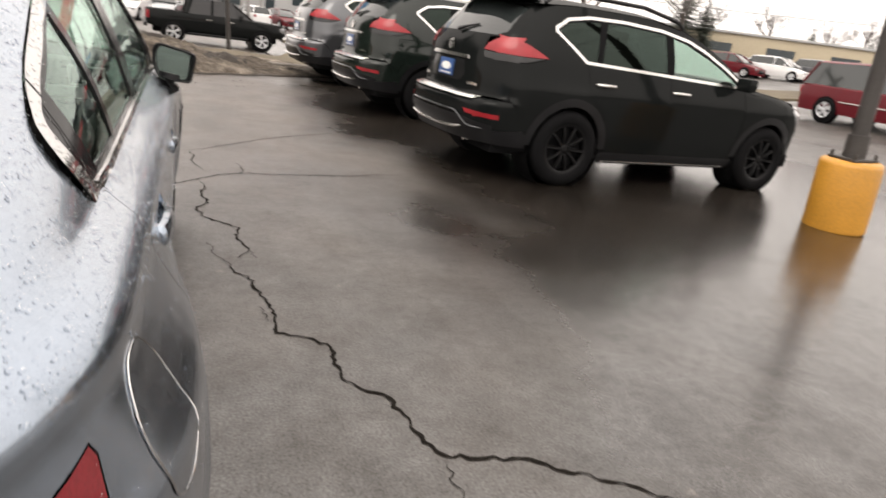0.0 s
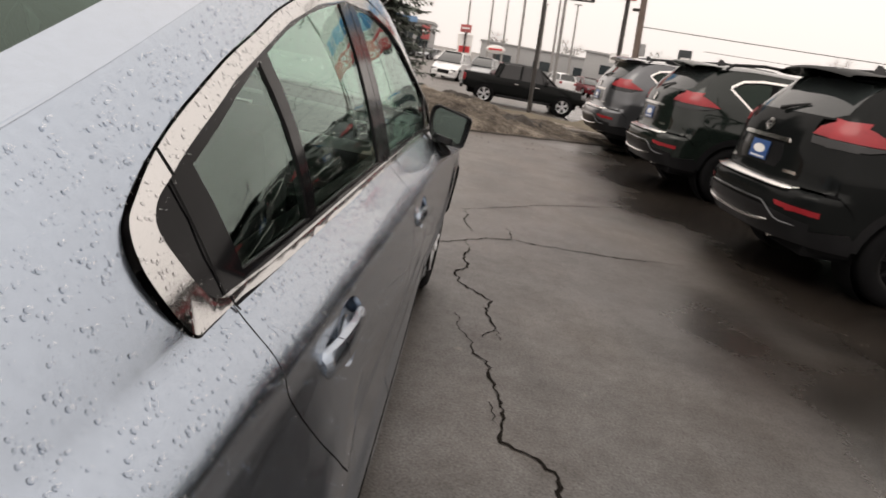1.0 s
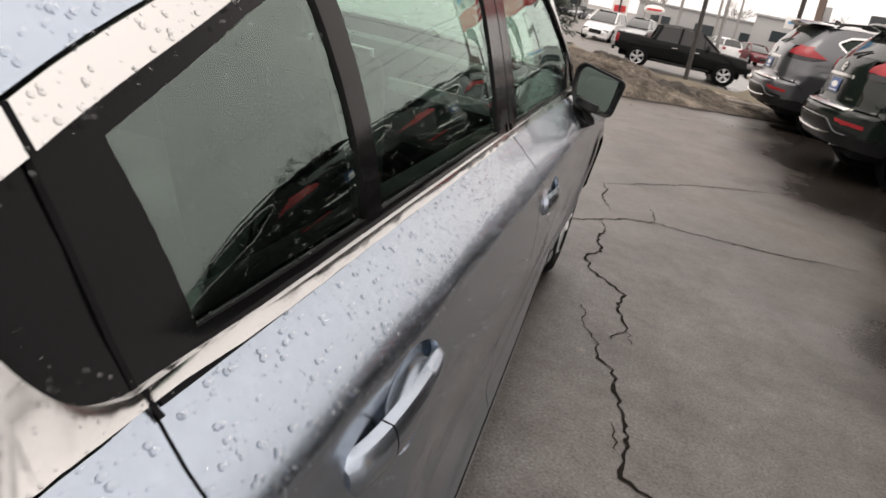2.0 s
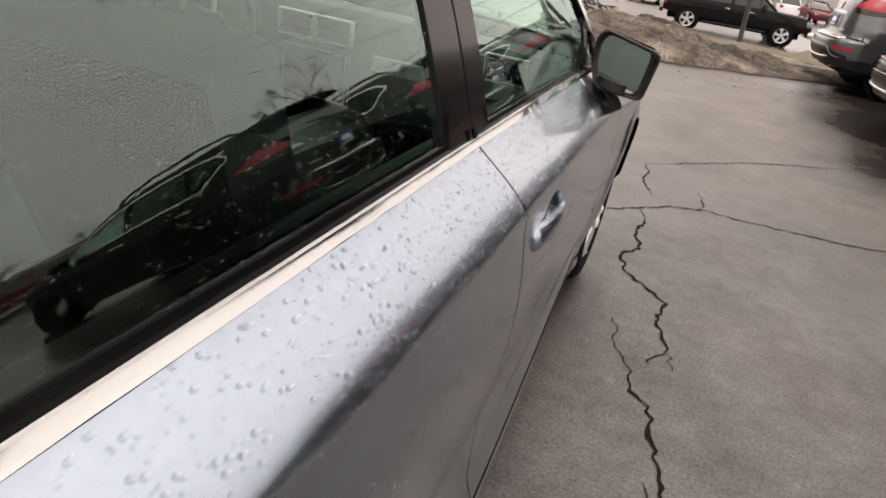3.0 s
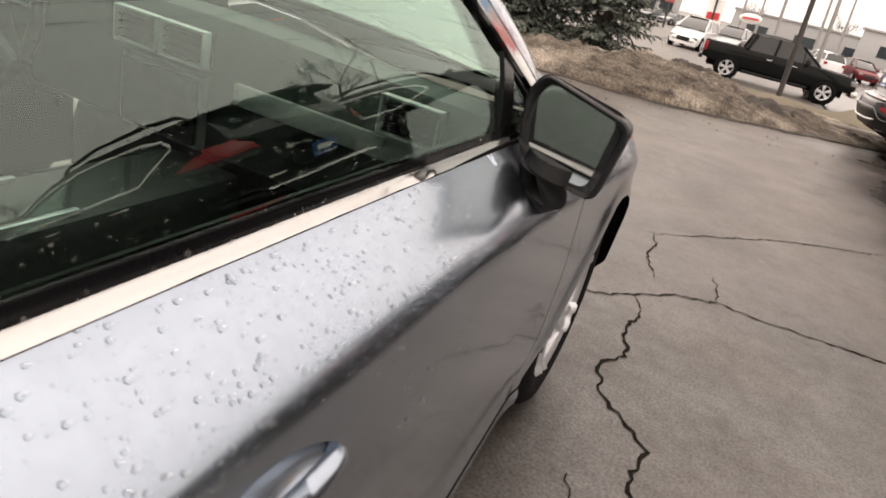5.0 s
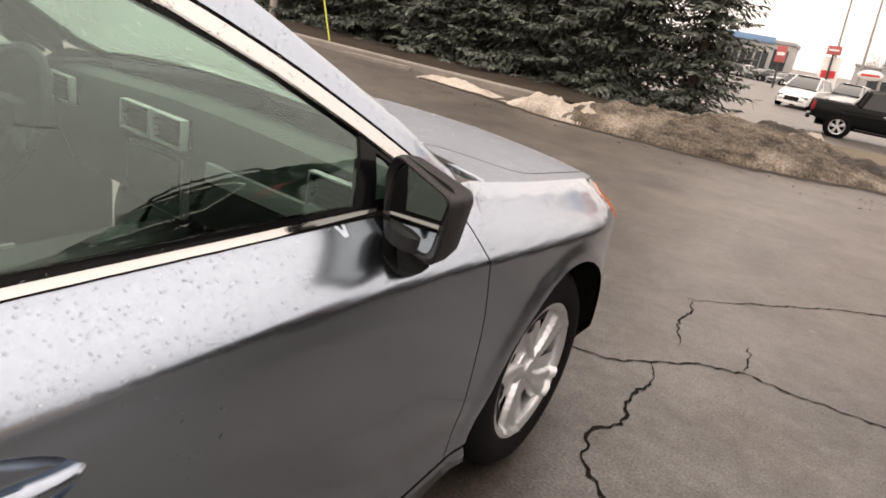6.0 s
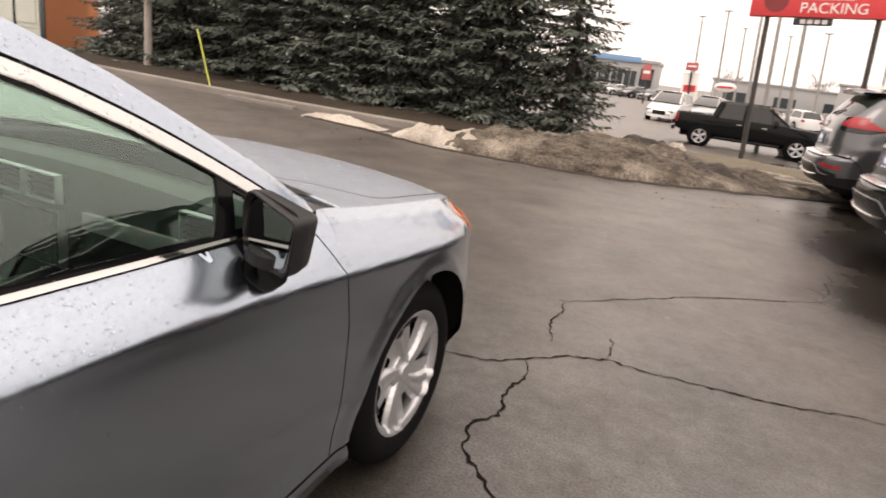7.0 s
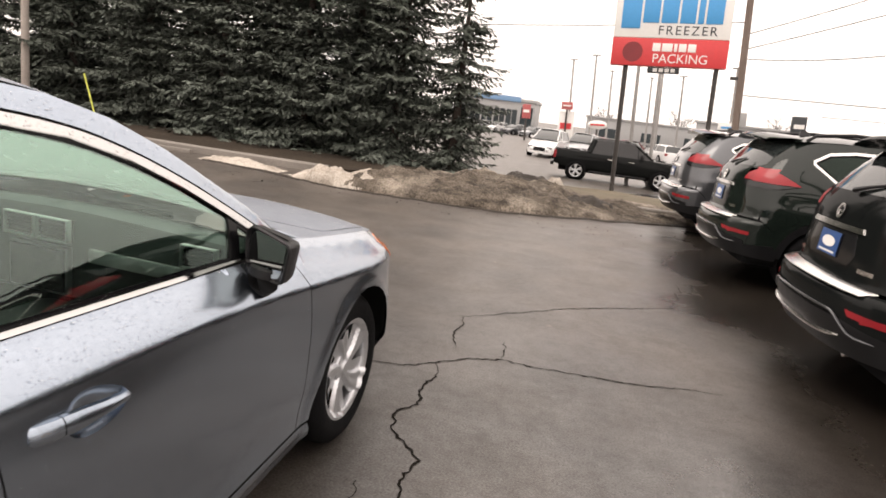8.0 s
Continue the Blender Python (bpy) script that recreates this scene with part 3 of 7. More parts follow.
def section(y):
    """Heights and half-widths of the body at y, from sill to roof rail."""
    key = round(y * 500)
    if key not in SECTIONS:
        zr, xr = RAIL_Z(y), RAIL_X(y)
        belt = min(0.980 - 0.021 * y, zr - 0.03)
        xb, xc, sill = BELT_X(y), CREASE_X(y), SILL_X(y)
        crease = min(CREASE_Z(y), zr - 0.08)
        flare = math.exp(-((y + 1.65) / 0.42) ** 2)
        brow = math.exp(-((y - 1.40) / 0.36) ** 2)
        chin = smooth(1.6, 1.95, y)
        door = 1 - smooth(-0.35, 0.5, y)
        bulge = smooth(0.03, 0.2, zr - belt) * (0.0185 * (0.5 + 0.5 * smooth(-1.6, -1.15, y)) + 0.009 * smooth(-0.35, -0.75, y) * smooth(-1.6, -1.3, y))
        wide = 0.016 + 0.020 * smooth(-0.2, 0.9, y)
        z60 = min(0.60, crease - 0.22)
        pts = [(0.15, sill - 0.05), (0.215, sill), (0.262, sill - 0.005 + 0.02 * flare + 0.02 * chin),
               (0.33, (xc + sill) / 2 - 0.018 + 0.062 * flare + 0.026 * brow + 0.035 * chin), (z60 - 0.15, xc - 0.014 + 0.076 * flare + 0.034 * brow + 0.030 * chin),
               (z60, xc - 0.004 + 0.010 * door + 0.080 * flare + 0.026 * brow + 0.022 * chin), (crease - 0.17, xc - 0.001 + 0.014 * door + 0.066 * flare + 0.020 * brow + 0.014 * chin),
               (crease - 0.11, xc + 0.011 * door + 0.034 * flare + 0.010 * brow), (crease - 0.06, xc + 0.005 * door + 0.012 * flare + 0.001), (crease - wide, xc + 0.0005), (crease, xc), (crease + wide, xc - 0.5 * wide),
               (belt, xb)]
        k = taper(y)
        curve = pchip([p[0] for p in pts], [p[1] * k for p in pts])
        zs = np.linspace(0.15, zr, 240)
        up = np.clip((zs - belt) / (zr - belt), 0, 1)
        pane = k * (xb + (xr - xb) * up + 4 * bulge * up * (1 - up))
        SECTIONS[key] = (zs, np.where(zs > belt, pane, [curve(min(z, belt)) for z in zs]))
    return SECTIONS[key]


def sedan_side(y, z):
    zs, xs = section(y)
    if z > zs[-1]:
        return Vector((xs[-1] - (z - zs[-1]) * 1.2, y, z))
    lip = 0.008 * (1 - smooth(0.392, 0.452, math.hypot(abs(y) - AXLE, z - HUB)))
    return Vector((float(np.interp(z, zs, xs)) + lip, y, z))


def sedan_trim(y, z):
    """The body side with the belt strip's lower edge standing out."""
    p = sedan_side(y, z)
    p.x += 0.0066 * min(1, max(0, (belt_line(y, 0.022) - z) / 0.022)) * smooth(-1.50, -1.36, y) * (1 - 0.55 * smooth(0.2, 0.6, y))
    p.x += 0.008 * smooth(0.99, 1.075, z) * (1 - smooth(1.085, 1.17, z)) * (1 - smooth(-1.50, -1.44, y))
    return p


def sedan_top(y, s):
    """s runs from -1 at one rail over the middle to 1 at the other."""
    zr, xr, zc = RAIL_Z(y), RAIL_X(y) * taper(y), TOP_Z(y)
    return Vector((xr * s, y, zc - (zc - zr) * abs(s) ** 2.3))


def top_surface(s, y):
    return sedan_top(y, s)


def arc_points(cy, r, a0, a1, n):
    return [(cy + r * math.cos(radians(a0 + (a1 - a0) * i / n)), HUB + r * math.sin(radians(a0 + (a1 - a0) * i / n))) for i in range(n + 1)]


DLO_TOP = ((0.82, 0.964), (0.66, 1.057), (0.52, 1.138), (0.36, 1.222), (0.19, 1.297), (0.02, 1.352), (-0.2, 1.388), (-0.45, 1.394), (-0.75, 1.366), (-0.97, 1.324), (-1.13, 1.281), (-1.27, 1.243), (-1.41, 1.196), (-1.50, 1.160), (-1.565, 1.130))
DLO_TAIL = ((-1.588, 1.119), (-1.600, 1.109), (-1.609, 1.096), (-1.613, 1.081), (-1.611, 1.064), (-1.603, 1.043), (-1.591, 1.024), (-1.582, 1.015), (-1.573, 1.0115), (-1.555, 1.0115), (-1.525, 1.0112))
FRONT_CUT = ((0.80, 0.95), (0.86, 0.84), (0.885, 0.70), (0.895, 0.5), (0.90, 0.262))
MID_CUT = ((-0.405, 0.9885), (-0.396, 0.972), (-0.382, 0.94), (-0.368, 0.905), (-0.363, 0.888), (-0.366, 0.86), (-0.361, 0.82), (-0.352, 0.76), (-0.338, 0.66), (-0.325, 0.5), (-0.322, 0.262))
REAR_CUT = ((-1.49, 1.011), (-1.499, 0.985), (-1.503, 0.955), (-1.502, 0.940), (-1.492, 0.918), (-1.476, 0.882), (-1.452, 0.842), (-1.428, 0.808), (-1.400, 0.772)) + tuple(arc_points(-AXLE, 0.404, 88, 10, 11)) + ((-0.965, 0.34), (-0.965, 0.262))


def eased(pts, n=4):
    """The same open line, rounded through its points."""
    out = []
    for i in range(len(pts) - 1):
        a, b, c, d = pts[max(i - 1, 0)], pts[i], pts[i + 1], pts[min(i + 2, len(pts) - 1)]
        for k in range(n):
            t = k / n
            out.append(tuple(0.5 * (2 * b[j] + (c[j] - a[j]) * t + (2 * a[j] - 5 * b[j] + 4 * c[j] - d[j]) * t * t + (3 * b[j] - a[j] - 3 * c[j] + d[j]) * t ** 3) for j in (0, 1)))
    return out + [tuple(pts[-1])]


def belt_line(y, up=0.0):
    return 0.980 - 0.021 * y + up


def glass_outline(y0, y1, drop, slope0=0.0, slope1=0.0):
    """A side pane's outline between two slanted ends, under the window arch."""
    arch = pchip([p[0] for p in DLO_TOP], [p[1] - drop for p in DLO_TOP])
    n = 14
    ztop = lambda y: arch(y)
    top = [(y1 + slope1 + (y0 + slope0 - y1 - slope1) * i / n) for i in range(n + 1)]
    return [(y0, belt_line(y0, 0.016))] + [(y, ztop(y)) for y in top[::-1]] + [(y1, belt_line(y1, 0.016))]


def cover_face(bm, rim_r, w, spokes):
    """A moulded wheel face: broad swept spokes with a raised edge, sunken webs between them and a dark window beside each."""
    nr, na = 26, spokes * 26
    r0, r1 = 0.030, rim_r - 0.008
    grid = []
    for i in range(nr + 1):
        u = i / nr
        row = []
        for j in range(na):
            f = (j / 26 + 0.30 * u) % 1.0
            spoke = smooth(0.0, 0.07, f) * (1 - smooth(0.40, 0.50, f))
            groove = smooth(0.14, 0.20, f) * (1 - smooth(0.24, 0.31, f)) * smooth(0.25, 0.5, u)
            x = w - 0.040 + 0.014 * u + 0.017 * spoke * smooth(0.0, 0.25, u) - 0.006 * groove + 0.018 * (1 - smooth(0.0, 0.22, u)) + 0.016 * smooth(0.88, 1.0, u)
            a = math.tau * j / na
            row.append(bm.verts.new((x, (r0 + (r1 - r0) * u) * math.sin(a), (r0 + (r1 - r0) * u) * math.cos(a))))
        grid.append(row)
    for i in range(nr):
        for j in range(na):
            u, f = (i + 0.5) / nr, ((j + 0.5) / 26 + 0.30 * (i + 0.5) / nr) % 1.0
            if 0.48 < u < 0.94 and 0.52 < f < 0.70 + 0.30 * (u - 0.48):
                continue
            bm.faces.new((grid[i][j], grid[i][(j + 1) % na], grid[i + 1][(j + 1) % na], grid[i + 1][j]))


def wheel(name, parent, m, tyre_r, rim_r, width, rim_mat, spokes, style):
    """A wheel whose face looks to +x: tyre, rim with spokes, dark drum behind."""
    hub = empty(name)
    hub.parent = parent
    hub.matrix_basis = m
    w = width / 2
    prof = [(rim_r, -w), (rim_r + 0.02, -w), (tyre_r - 0.035, -w - 0.004), (tyre_r - 0.010, -w + 0.018), (tyre_r, -w + 0.04), (tyre_r, w - 0.04), (tyre_r - 0.010, w - 0.018), (tyre_r - 0.035, w + 0.004), (rim_r + 0.045, w + 0.009), (rim_r + 0.018, w + 0.003), (rim_r, w - 0.004), (rim_r - 0.004, w - 0.02)]
    v, f = revolve(prof, 56)
    solid("tyre", v, f, RUBBER, hub)
    bm = bmesh.new()
    v, f = revolve([(rim_r, -w + 0.01), (rim_r - 0.012, w - 0.05), (rim_r - 0.004, w - 0.008), (rim_r + 0.004, w - 0.002), (rim_r - 0.010, w - 0.004), (rim_r - 0.022, w - 0.016), (rim_r - 0.026, w - 0.05)], 56)
    bv = [bm.verts.new(p) for p in v]
    for q in f:
        bm.faces.new([bv[i] for i in q])
    v, f = revolve([(0.0, w - 0.012), (0.028, w - 0.013), (0.034, w - 0.02), (0.062, w - 0.03), (0.07, w - 0.05)], 30)
    bv = [bm.verts.new(p) for p in v]
    for q in f:
        if len({v[i] for i in q}) > 2:
            bm.faces.new([bv[i] for i in q])
    if style == "cover":
        cover_face(bm, rim_r, w, spokes)
    for k in range(0 if style == "cover" else spokes):
        turn = Matrix.Rotation(math.tau * k / spokes, 4, "X")
        inner, outer, wi, wo = (0.0, 0.040, 0.030, 0.068) if style == "twin" else (0.0, 0.012, 0.017, 0.013)
        rows = []
        for r, c, half, x in ((0.045, inner, wi, w - 0.022), (rim_r * 0.55, inner + (outer - inner) * 0.5, (wi + wo) / 2, w - 0.010), (rim_r * 0.85, outer * 0.97, wo, w - 0.012), (rim_r - 0.012, outer, wo * 1.12, w - 0.02)):
            ring = [(x - 0.03, c - half), (x - 0.006, c - half), (x + 0.004, c - half * 0.55), (x - (0.004 if style == "twin" else -0.002), c), (x + 0.004, c + half * 0.55), (x - 0.006, c + half), (x - 0.03, c + half)]
            rows.append([bm.verts.new(turn @ Vector((px, py, r))) for px, py in ring])
        for a, b in zip(rows, rows[1:]):
            for i in range(len(a) - 1):
                bm.faces.new((a[i], a[i + 1], b[i + 1], b[i]))
    bmesh.ops.recalc_face_normals(bm, faces=bm.faces)
    part("rim", bm, rim_mat, hub)
    v, f = revolve([(rim_r - 0.03, -w + 0.02), (rim_r - 0.03, w - 0.075), (0.0, w - 0.075)], 32)
    solid("brake_drum", v, f, INNER_DARK, hub, smooth=False)
    return hub


def wheels(car, axle_front, axle_rear, half, z, tyre_r, rim_r, width, rim_mat, spokes, style):
    for y, out in zip((axle_front, axle_rear), half if isinstance(half, tuple) else (half, half)):
        wheel("wheel", car, pose(out - width / 2, y, z, 17, 0, 0), tyre_r, rim_r, width, rim_mat, spokes, style)
        wheel("wheel", car, pose(-out + width / 2, y, z, 40, 0, 180), tyre_r, rim_r, width, rim_mat, spokes, style)


def sedan():
    car = empty("sedan", None, "silver four-door sedan wet with raindrops on the asphalt", "car")
    G = 0.0023
    for side in (1, -1):
        how = {"side": side}
        fine = 0.015 if side > 0 else 0.05
        # dark shell behind the panel gaps
        front_arch = arc_points(AXLE, ARCH, 180, 0, 16)
        rear_arch = arc_points(-AXLE, ARCH, 0, 180, 16)
        inner = [(2.2, 0.22), (2.15, 0.70), (1.6, 0.84), (0.8, 0.94), (-1.5, 0.95), (-2.25, 0.98), (-2.3, 0.22), (-1.76, 0.22)] + arc_points(-AXLE, 0.385, 180, 0, 16) + [(-0.99, 0.22), (0.99, 0.22)] + arc_points(AXLE, 0.385, 180, 0, 16) + [(1.76, 0.22)]
        lay("inner_body", sedan_side, inner, INNER_DARK, car, step=0.09, depth=0, lift=-0.011, holes=[shrink(cup_outline(*h), -0.004) for h in HANDLES], **how)
        # fender
        fender = list(FRONT_CUT) + [(0.93, 0.262), (1.0, 0.262)] + front_arch + [(1.76, 0.40), (1.80, 0.56), (1.93, 0.685), (1.90, 0.74), (1.72, 0.84)] + [(y, RAIL_Z(y) - 0.002) for y in (1.68, 1.6, 1.45, 1.3, 1.15, 1.0, 0.92)] + [(0.86, 0.985)]
        lay("front_fender", sedan_side, fender, SILVER, car, edge=INNER_DARK, step=fine, gap=G, **how)
        lamp = [(1.93, 0.685), (1.90, 0.74), (1.72, 0.84), (1.80, RAIL_Z(1.8) - 0.004), (2.0, RAIL_Z(2.0) - 0.006), (2.22, 0.72), (2.22, 0.64)]
        head = lay("headlight", sedan_side, lamp, LENS_CLEAR, car, "clear headlight with an amber corner", step=0.04, gap=G, **how)
        lay("amber_reflector", sedan_side, [(1.93, 0.70), (1.86, 0.745), (1.74, 0.838), (1.80, 0.858), (1.93, 0.835), (2.0, 0.77)], LENS_ORANGE, head, step=0.03, lift=0.003, depth=0.004, **how)
        bumper = [(1.76, 0.40), (1.80, 0.56), (1.93, 0.685), (2.22, 0.64), (2.285, 0.60), (2.29, 0.22), (1.755, 0.22)]
        lay("front_bumper", sedan_side, bumper, SILVER, car, edge=INNER_DARK, step=0.045, gap=G, **how)
        # doors
        front = list(FRONT_CUT) + list(MID_CUT)[::-1] + [(-0.2, belt_line(-0.2)), (0.3, belt_line(0.3)), (0.7, belt_line(0.7) - 0.004)]
        door = lay("front_door", sedan_side, front, SILVER, car, edge=INNER_DARK, step=fine, gap=G, holes=[cup_outline(*HANDLES[0])], **how)
        rear = list(MID_CUT) + list(REAR_CUT)[::-1] + [(-1.1, belt_line(-1.1)), (-0.7, belt_line(-0.7))]
        back_door = lay("rear_door", sedan_side, rear, SILVER, car, edge=INNER_DARK, step=fine, gap=G, holes=[cup_outline(*HANDLES[1])], **how)
        for d, y0, y1 in ((door, 0.72, -0.398), (back_door, -0.412, -1.484)):
            ys = [y0 + (y1 - y0) * k / 24 for k in range(25)]
            lay("belt_seal", sedan_side, [(y, belt_line(y, -0.0002)) for y in ys] + [(y, belt_line(y, -0.0042)) for y in ys[::-1]], INNER_DARK, d, step=0.05, lift=0.0015, depth=0, **how)
        for d, (y, z) in zip((door, back_door), HANDLES):
            handle(d, y, z, side)
        # sill
        skirt = [(0.93, 0.258), (0.985, 0.258), (1.0, 0.20), (0.95, 0.165), (-0.95, 0.165), (-1.0, 0.20), (-0.985, 0.258)]
        lay("side_skirt", sedan_side, skirt, SILVER, car, edge=INNER_DARK, step=0.05, gap=G * 0.5, lift=0.002, depth=0.02, **how)
        # quarter panel runs up into the rear pillar and the roof rail
        tail = [(-1.90, 0.80), (-2.02, 0.93), (-2.30, 1.0), (-2.40, 0.96)]
        quarter = list(REAR_CUT) + [(-0.985, 0.262), (-0.99, 0.30)] + rear_arch[1:] + [(-1.76, 0.40), (-2.05, 0.50), (-2.15, 0.66), (-2.13, 0.755), (-2.055, 0.790), (-2.022, 0.850), (-2.010, 0.900), (-2.016, 0.916), (-2.055, 0.909), (-2.12, 0.898), (-2.25, 0.888), (-2.43, 0.88), (-2.435, 1.04)] + [(y, RAIL_Z(y)) for y in (-2.2, -2.0, -1.75, -1.5, -1.26, -1.0, -0.75, -0.45, -0.2, 0, 0.17, 0.34, 0.5, 0.66, 0.83)] \
            + [(0.845, 0.985)] + eased([(p[0] + 0.002, p[1] + 0.003 + 0.004 * smooth(-0.9, 0.0, p[0])) for p in DLO_TOP] + [(p[0] - 0.0016, p[1] - 0.0014) for p in DLO_TAIL])
        lay("roof_seal", sedan_side, [(p[0] + 0.004, p[1] + 0.010) for p in DLO_TOP[:-4]] + [(p[0], p[1] - 0.002) for p in DLO_TOP[:-4]][::-1], INNER_DARK, car, step=0.05, lift=-0.003, depth=0, **how)
        q = lay("quarter_panel", sedan_side, quarter, SILVER, car, edge=INNER_DARK, step=fine, gap=G * 0.3, **how)
        flap = [(-1.863 + 0.072 * math.copysign(abs(math.cos(a)) ** 0.88, math.cos(a)), 0.838 + 0.094 * math.copysign(abs(math.sin(a)) ** 0.88, math.sin(a))) for a in (math.tau * i / 36 for i in range(36))]
        if side > 0:
            lay("fuel_flap_gap", sedan_side, shrink(flap, -0.0012), INNER_DARK, q, step=0.02, lift=0.0006, depth=0, **how)
            lay("fuel_flap", sedan_side, flap, SILVER, q, step=0.02, lift=0.0020, depth=0.003, **how)
            # bright rod added round the flap in place of its edge highlights
            edge = [surface_point(sedan_side, *p) for p in flap + flap[:1]]
            part("flap_edge_glint", rod([p + nrm * 0.0016 for p, nrm in edge], 0.0016, 6), TRIM_METAL, q)
        lamp = lay("tail_lamp", sedan_side, [(-2.13, 0.755), (-2.055, 0.790), (-2.022, 0.850), (-2.010, 0.900), (-2.016, 0.916), (-2.055, 0.909), (-2.12, 0.898), (-2.25, 0.888), (-2.43, 0.88), (-2.44, 0.76)], LENS_SHADED, car, "red tail lamp lens in a darker, shaded tone", step=0.04, gap=G, **how)
        lay("rear_bumper", sedan_side, [(-1.755, 0.22), (-1.76, 0.40), (-2.05, 0.50), (-2.15, 0.66), (-2.13, 0.755), (-2.43, 0.75), (-2.445, 0.22)], SILVER, car, edge=INNER_DARK, step=0.05, gap=G, **how)
        # black pillars behind the glass, then panes and bright trim
        arch = [(p[0], p[1]) for p in DLO_TOP]
        whole = [(0.79, 0.975)] + arch[1:] + list(DLO_TAIL) + [(-1.49, belt_line(-1.49)), (-0.4, belt_line(-0.4)), (0.3, belt_line(0.3))]
        back_pane = [(-1.155, belt_line(-1.155, 0.016)), (-1.155, 1.250), (-1.27, 1.213), (-1.448, 1.147), (-1.435, belt_line(-1.435, 0.016))]
        panes = [glass_outline(0.50, -0.335, 0.025, 0.03, -0.03), glass_outline(0.71, 0.545, 0.036, -0.075, 0.012), glass_outline(-0.515, -1.12, 0.025, -0.01, 0.0)]
        lay("window_frame", sedan_side, whole, PILLAR_BLACK, car, step=0.05, depth=0.015, lift=-0.004, holes=[shrink(p, 0.004) for p in panes + [back_pane]], **how)
        for p, host in ((panes[0], door), (panes[1], door), (panes[2], back_door), (back_pane, back_door)):
            lay("window_pane", sedan_side, p, TINT, host, step=0.06, depth=0, lift=-0.008, **how)
        trim = [(0.79, 0.975)] + eased(arch[1:] + list(DLO_TAIL)) + [(-1.49, belt_line(-1.49)), (-0.9, belt_line(-0.9)), (-0.4, belt_line(-0.4)), (0.3, belt_line(0.3))]
        hole = [(0.765, belt_line(0.765, 0.011))] + [(p[0] - 0.012 * smooth(0, 0.6, p[0]), p[1] - 0.021) for p in DLO_TOP[1:-3]] + eased([(-1.405, 1.174), (-1.492, 1.141), (-1.532, 1.127), (-1.553, 1.116), (-1.563, 1.106), (-1.566, 1.095), (-1.563, 1.081), (-1.556, 1.062), (-1.545, 1.045), (-1.530, 1.032), (-1.513, 1.025), (-1.499, belt_line(-1.499, 0.010))])
        lay("window_trim", sedan_trim, trim, TRIM_METAL, car, "bright metal window surround", step=0.03, lift=0.002, depth=0.01, holes=[hole], **how)
        for (ya, za), (yb, zb) in (((-0.41, 0.999), (-0.435, 1.02)),):
            lay("trim_joint", sedan_side, [(-0.416, belt_line(-0.4)), (-0.405, belt_line(-0.4)), (-0.413, belt_line(-0.4, 0.024)), (-0.424, belt_line(-0.4, 0.024))], INNER_DARK, door, step=0.03, lift=0.003, depth=0.003, **how)
        zs = [1.0 + 0.37 * k / 12 for k in range(13)]
        lay("pillar_seam", sedan_side, [(-0.4085 - 0.08 * (z - 1.0), z) for z in zs] + [(-0.4045 - 0.08 * (z - 1.0), z) for z in zs[::-1]], INNER_DARK, door, step=0.03, lift=-0.0034, depth=0, **how)
        for z0, z1, lift in ((1.004, 1.021, 0.0026), (1.019, 1.141, -0.0025), (1.139, 1.163, 0.0026)):
            mid = pchip((1.0, 1.06, 1.17), (-1.4895, -1.4960, -1.4935))
            zs = [z0 + (z1 - z0) * k / 4 for k in range(5)]
            lay("shut_line", sedan_trim if lift > 0 else sedan_side, [(mid(z) - 0.0022, z) for z in zs] + [(mid(z) + 0.0022, z) for z in zs[::-1]], INNER_DARK, back_door, step=0.03, lift=lift, depth=0, **how)
        side_mirror(car, side)
    # upper skins
    def strip(y0, y1, s, n=9):
        return [(-s, y0 + (y1 - y0) * i / n) for i in range(n + 1)] + [(s, y1 + (y0 - y1) * i / n) for i in range(n + 1)]
    corner = [(0.60, 0.99), (0.70, 1.06), (0.742, 1.113), (0.80, 1.145), (0.87, 1.188), (0.92, 1.228), (0.95, 1.275), (0.957, 1.34), (0.957, 1.6), (0.943, 2.14)]
    for s in (-1, 1):
        inner = [(s * (p[0] + 0.0035), p[1] - 0.0035) for p in corner[:7]] + [(s * (p[0] + 0.005), p[1]) for p in corner[7:]]
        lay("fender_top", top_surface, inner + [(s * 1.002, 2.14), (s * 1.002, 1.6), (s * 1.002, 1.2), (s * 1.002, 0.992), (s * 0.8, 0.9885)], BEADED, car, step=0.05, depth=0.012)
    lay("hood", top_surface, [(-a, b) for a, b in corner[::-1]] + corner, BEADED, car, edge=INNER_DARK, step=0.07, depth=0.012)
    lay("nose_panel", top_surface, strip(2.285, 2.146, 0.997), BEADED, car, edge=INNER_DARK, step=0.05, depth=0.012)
    lay("windscreen_surround", top_surface, strip(0.99, 0.02, 0.996), SILVER, car, edge=INNER_DARK, step=0.07, depth=0, lift=-0.004, holes=[[(-0.80, 0.95), (0.80, 0.95), (0.84, 0.5), (0.80, 0.07), (-0.80, 0.07), (-0.84, 0.5)]])
    lay("cowl", top_surface, strip(0.985, 0.90, 0.9), GRAIN_BLACK, car, step=0.06, depth=0, lift=0.003)
    lay("windscreen", top_surface, [(-0.82, 0.97), (0.82, 0.97), (0.86, 0.5), (0.82, 0.05), (-0.82, 0.05), (-0.86, 0.5)], MISTED, car, step=0.08, depth=0, lift=-0.008)
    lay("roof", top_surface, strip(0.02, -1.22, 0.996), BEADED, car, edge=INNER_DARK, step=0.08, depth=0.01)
    lay("rear_screen", top_surface, strip(-1.24, -1.88, 0.915), DARK_TINT, car, step=0.08, depth=0, lift=-0.003)
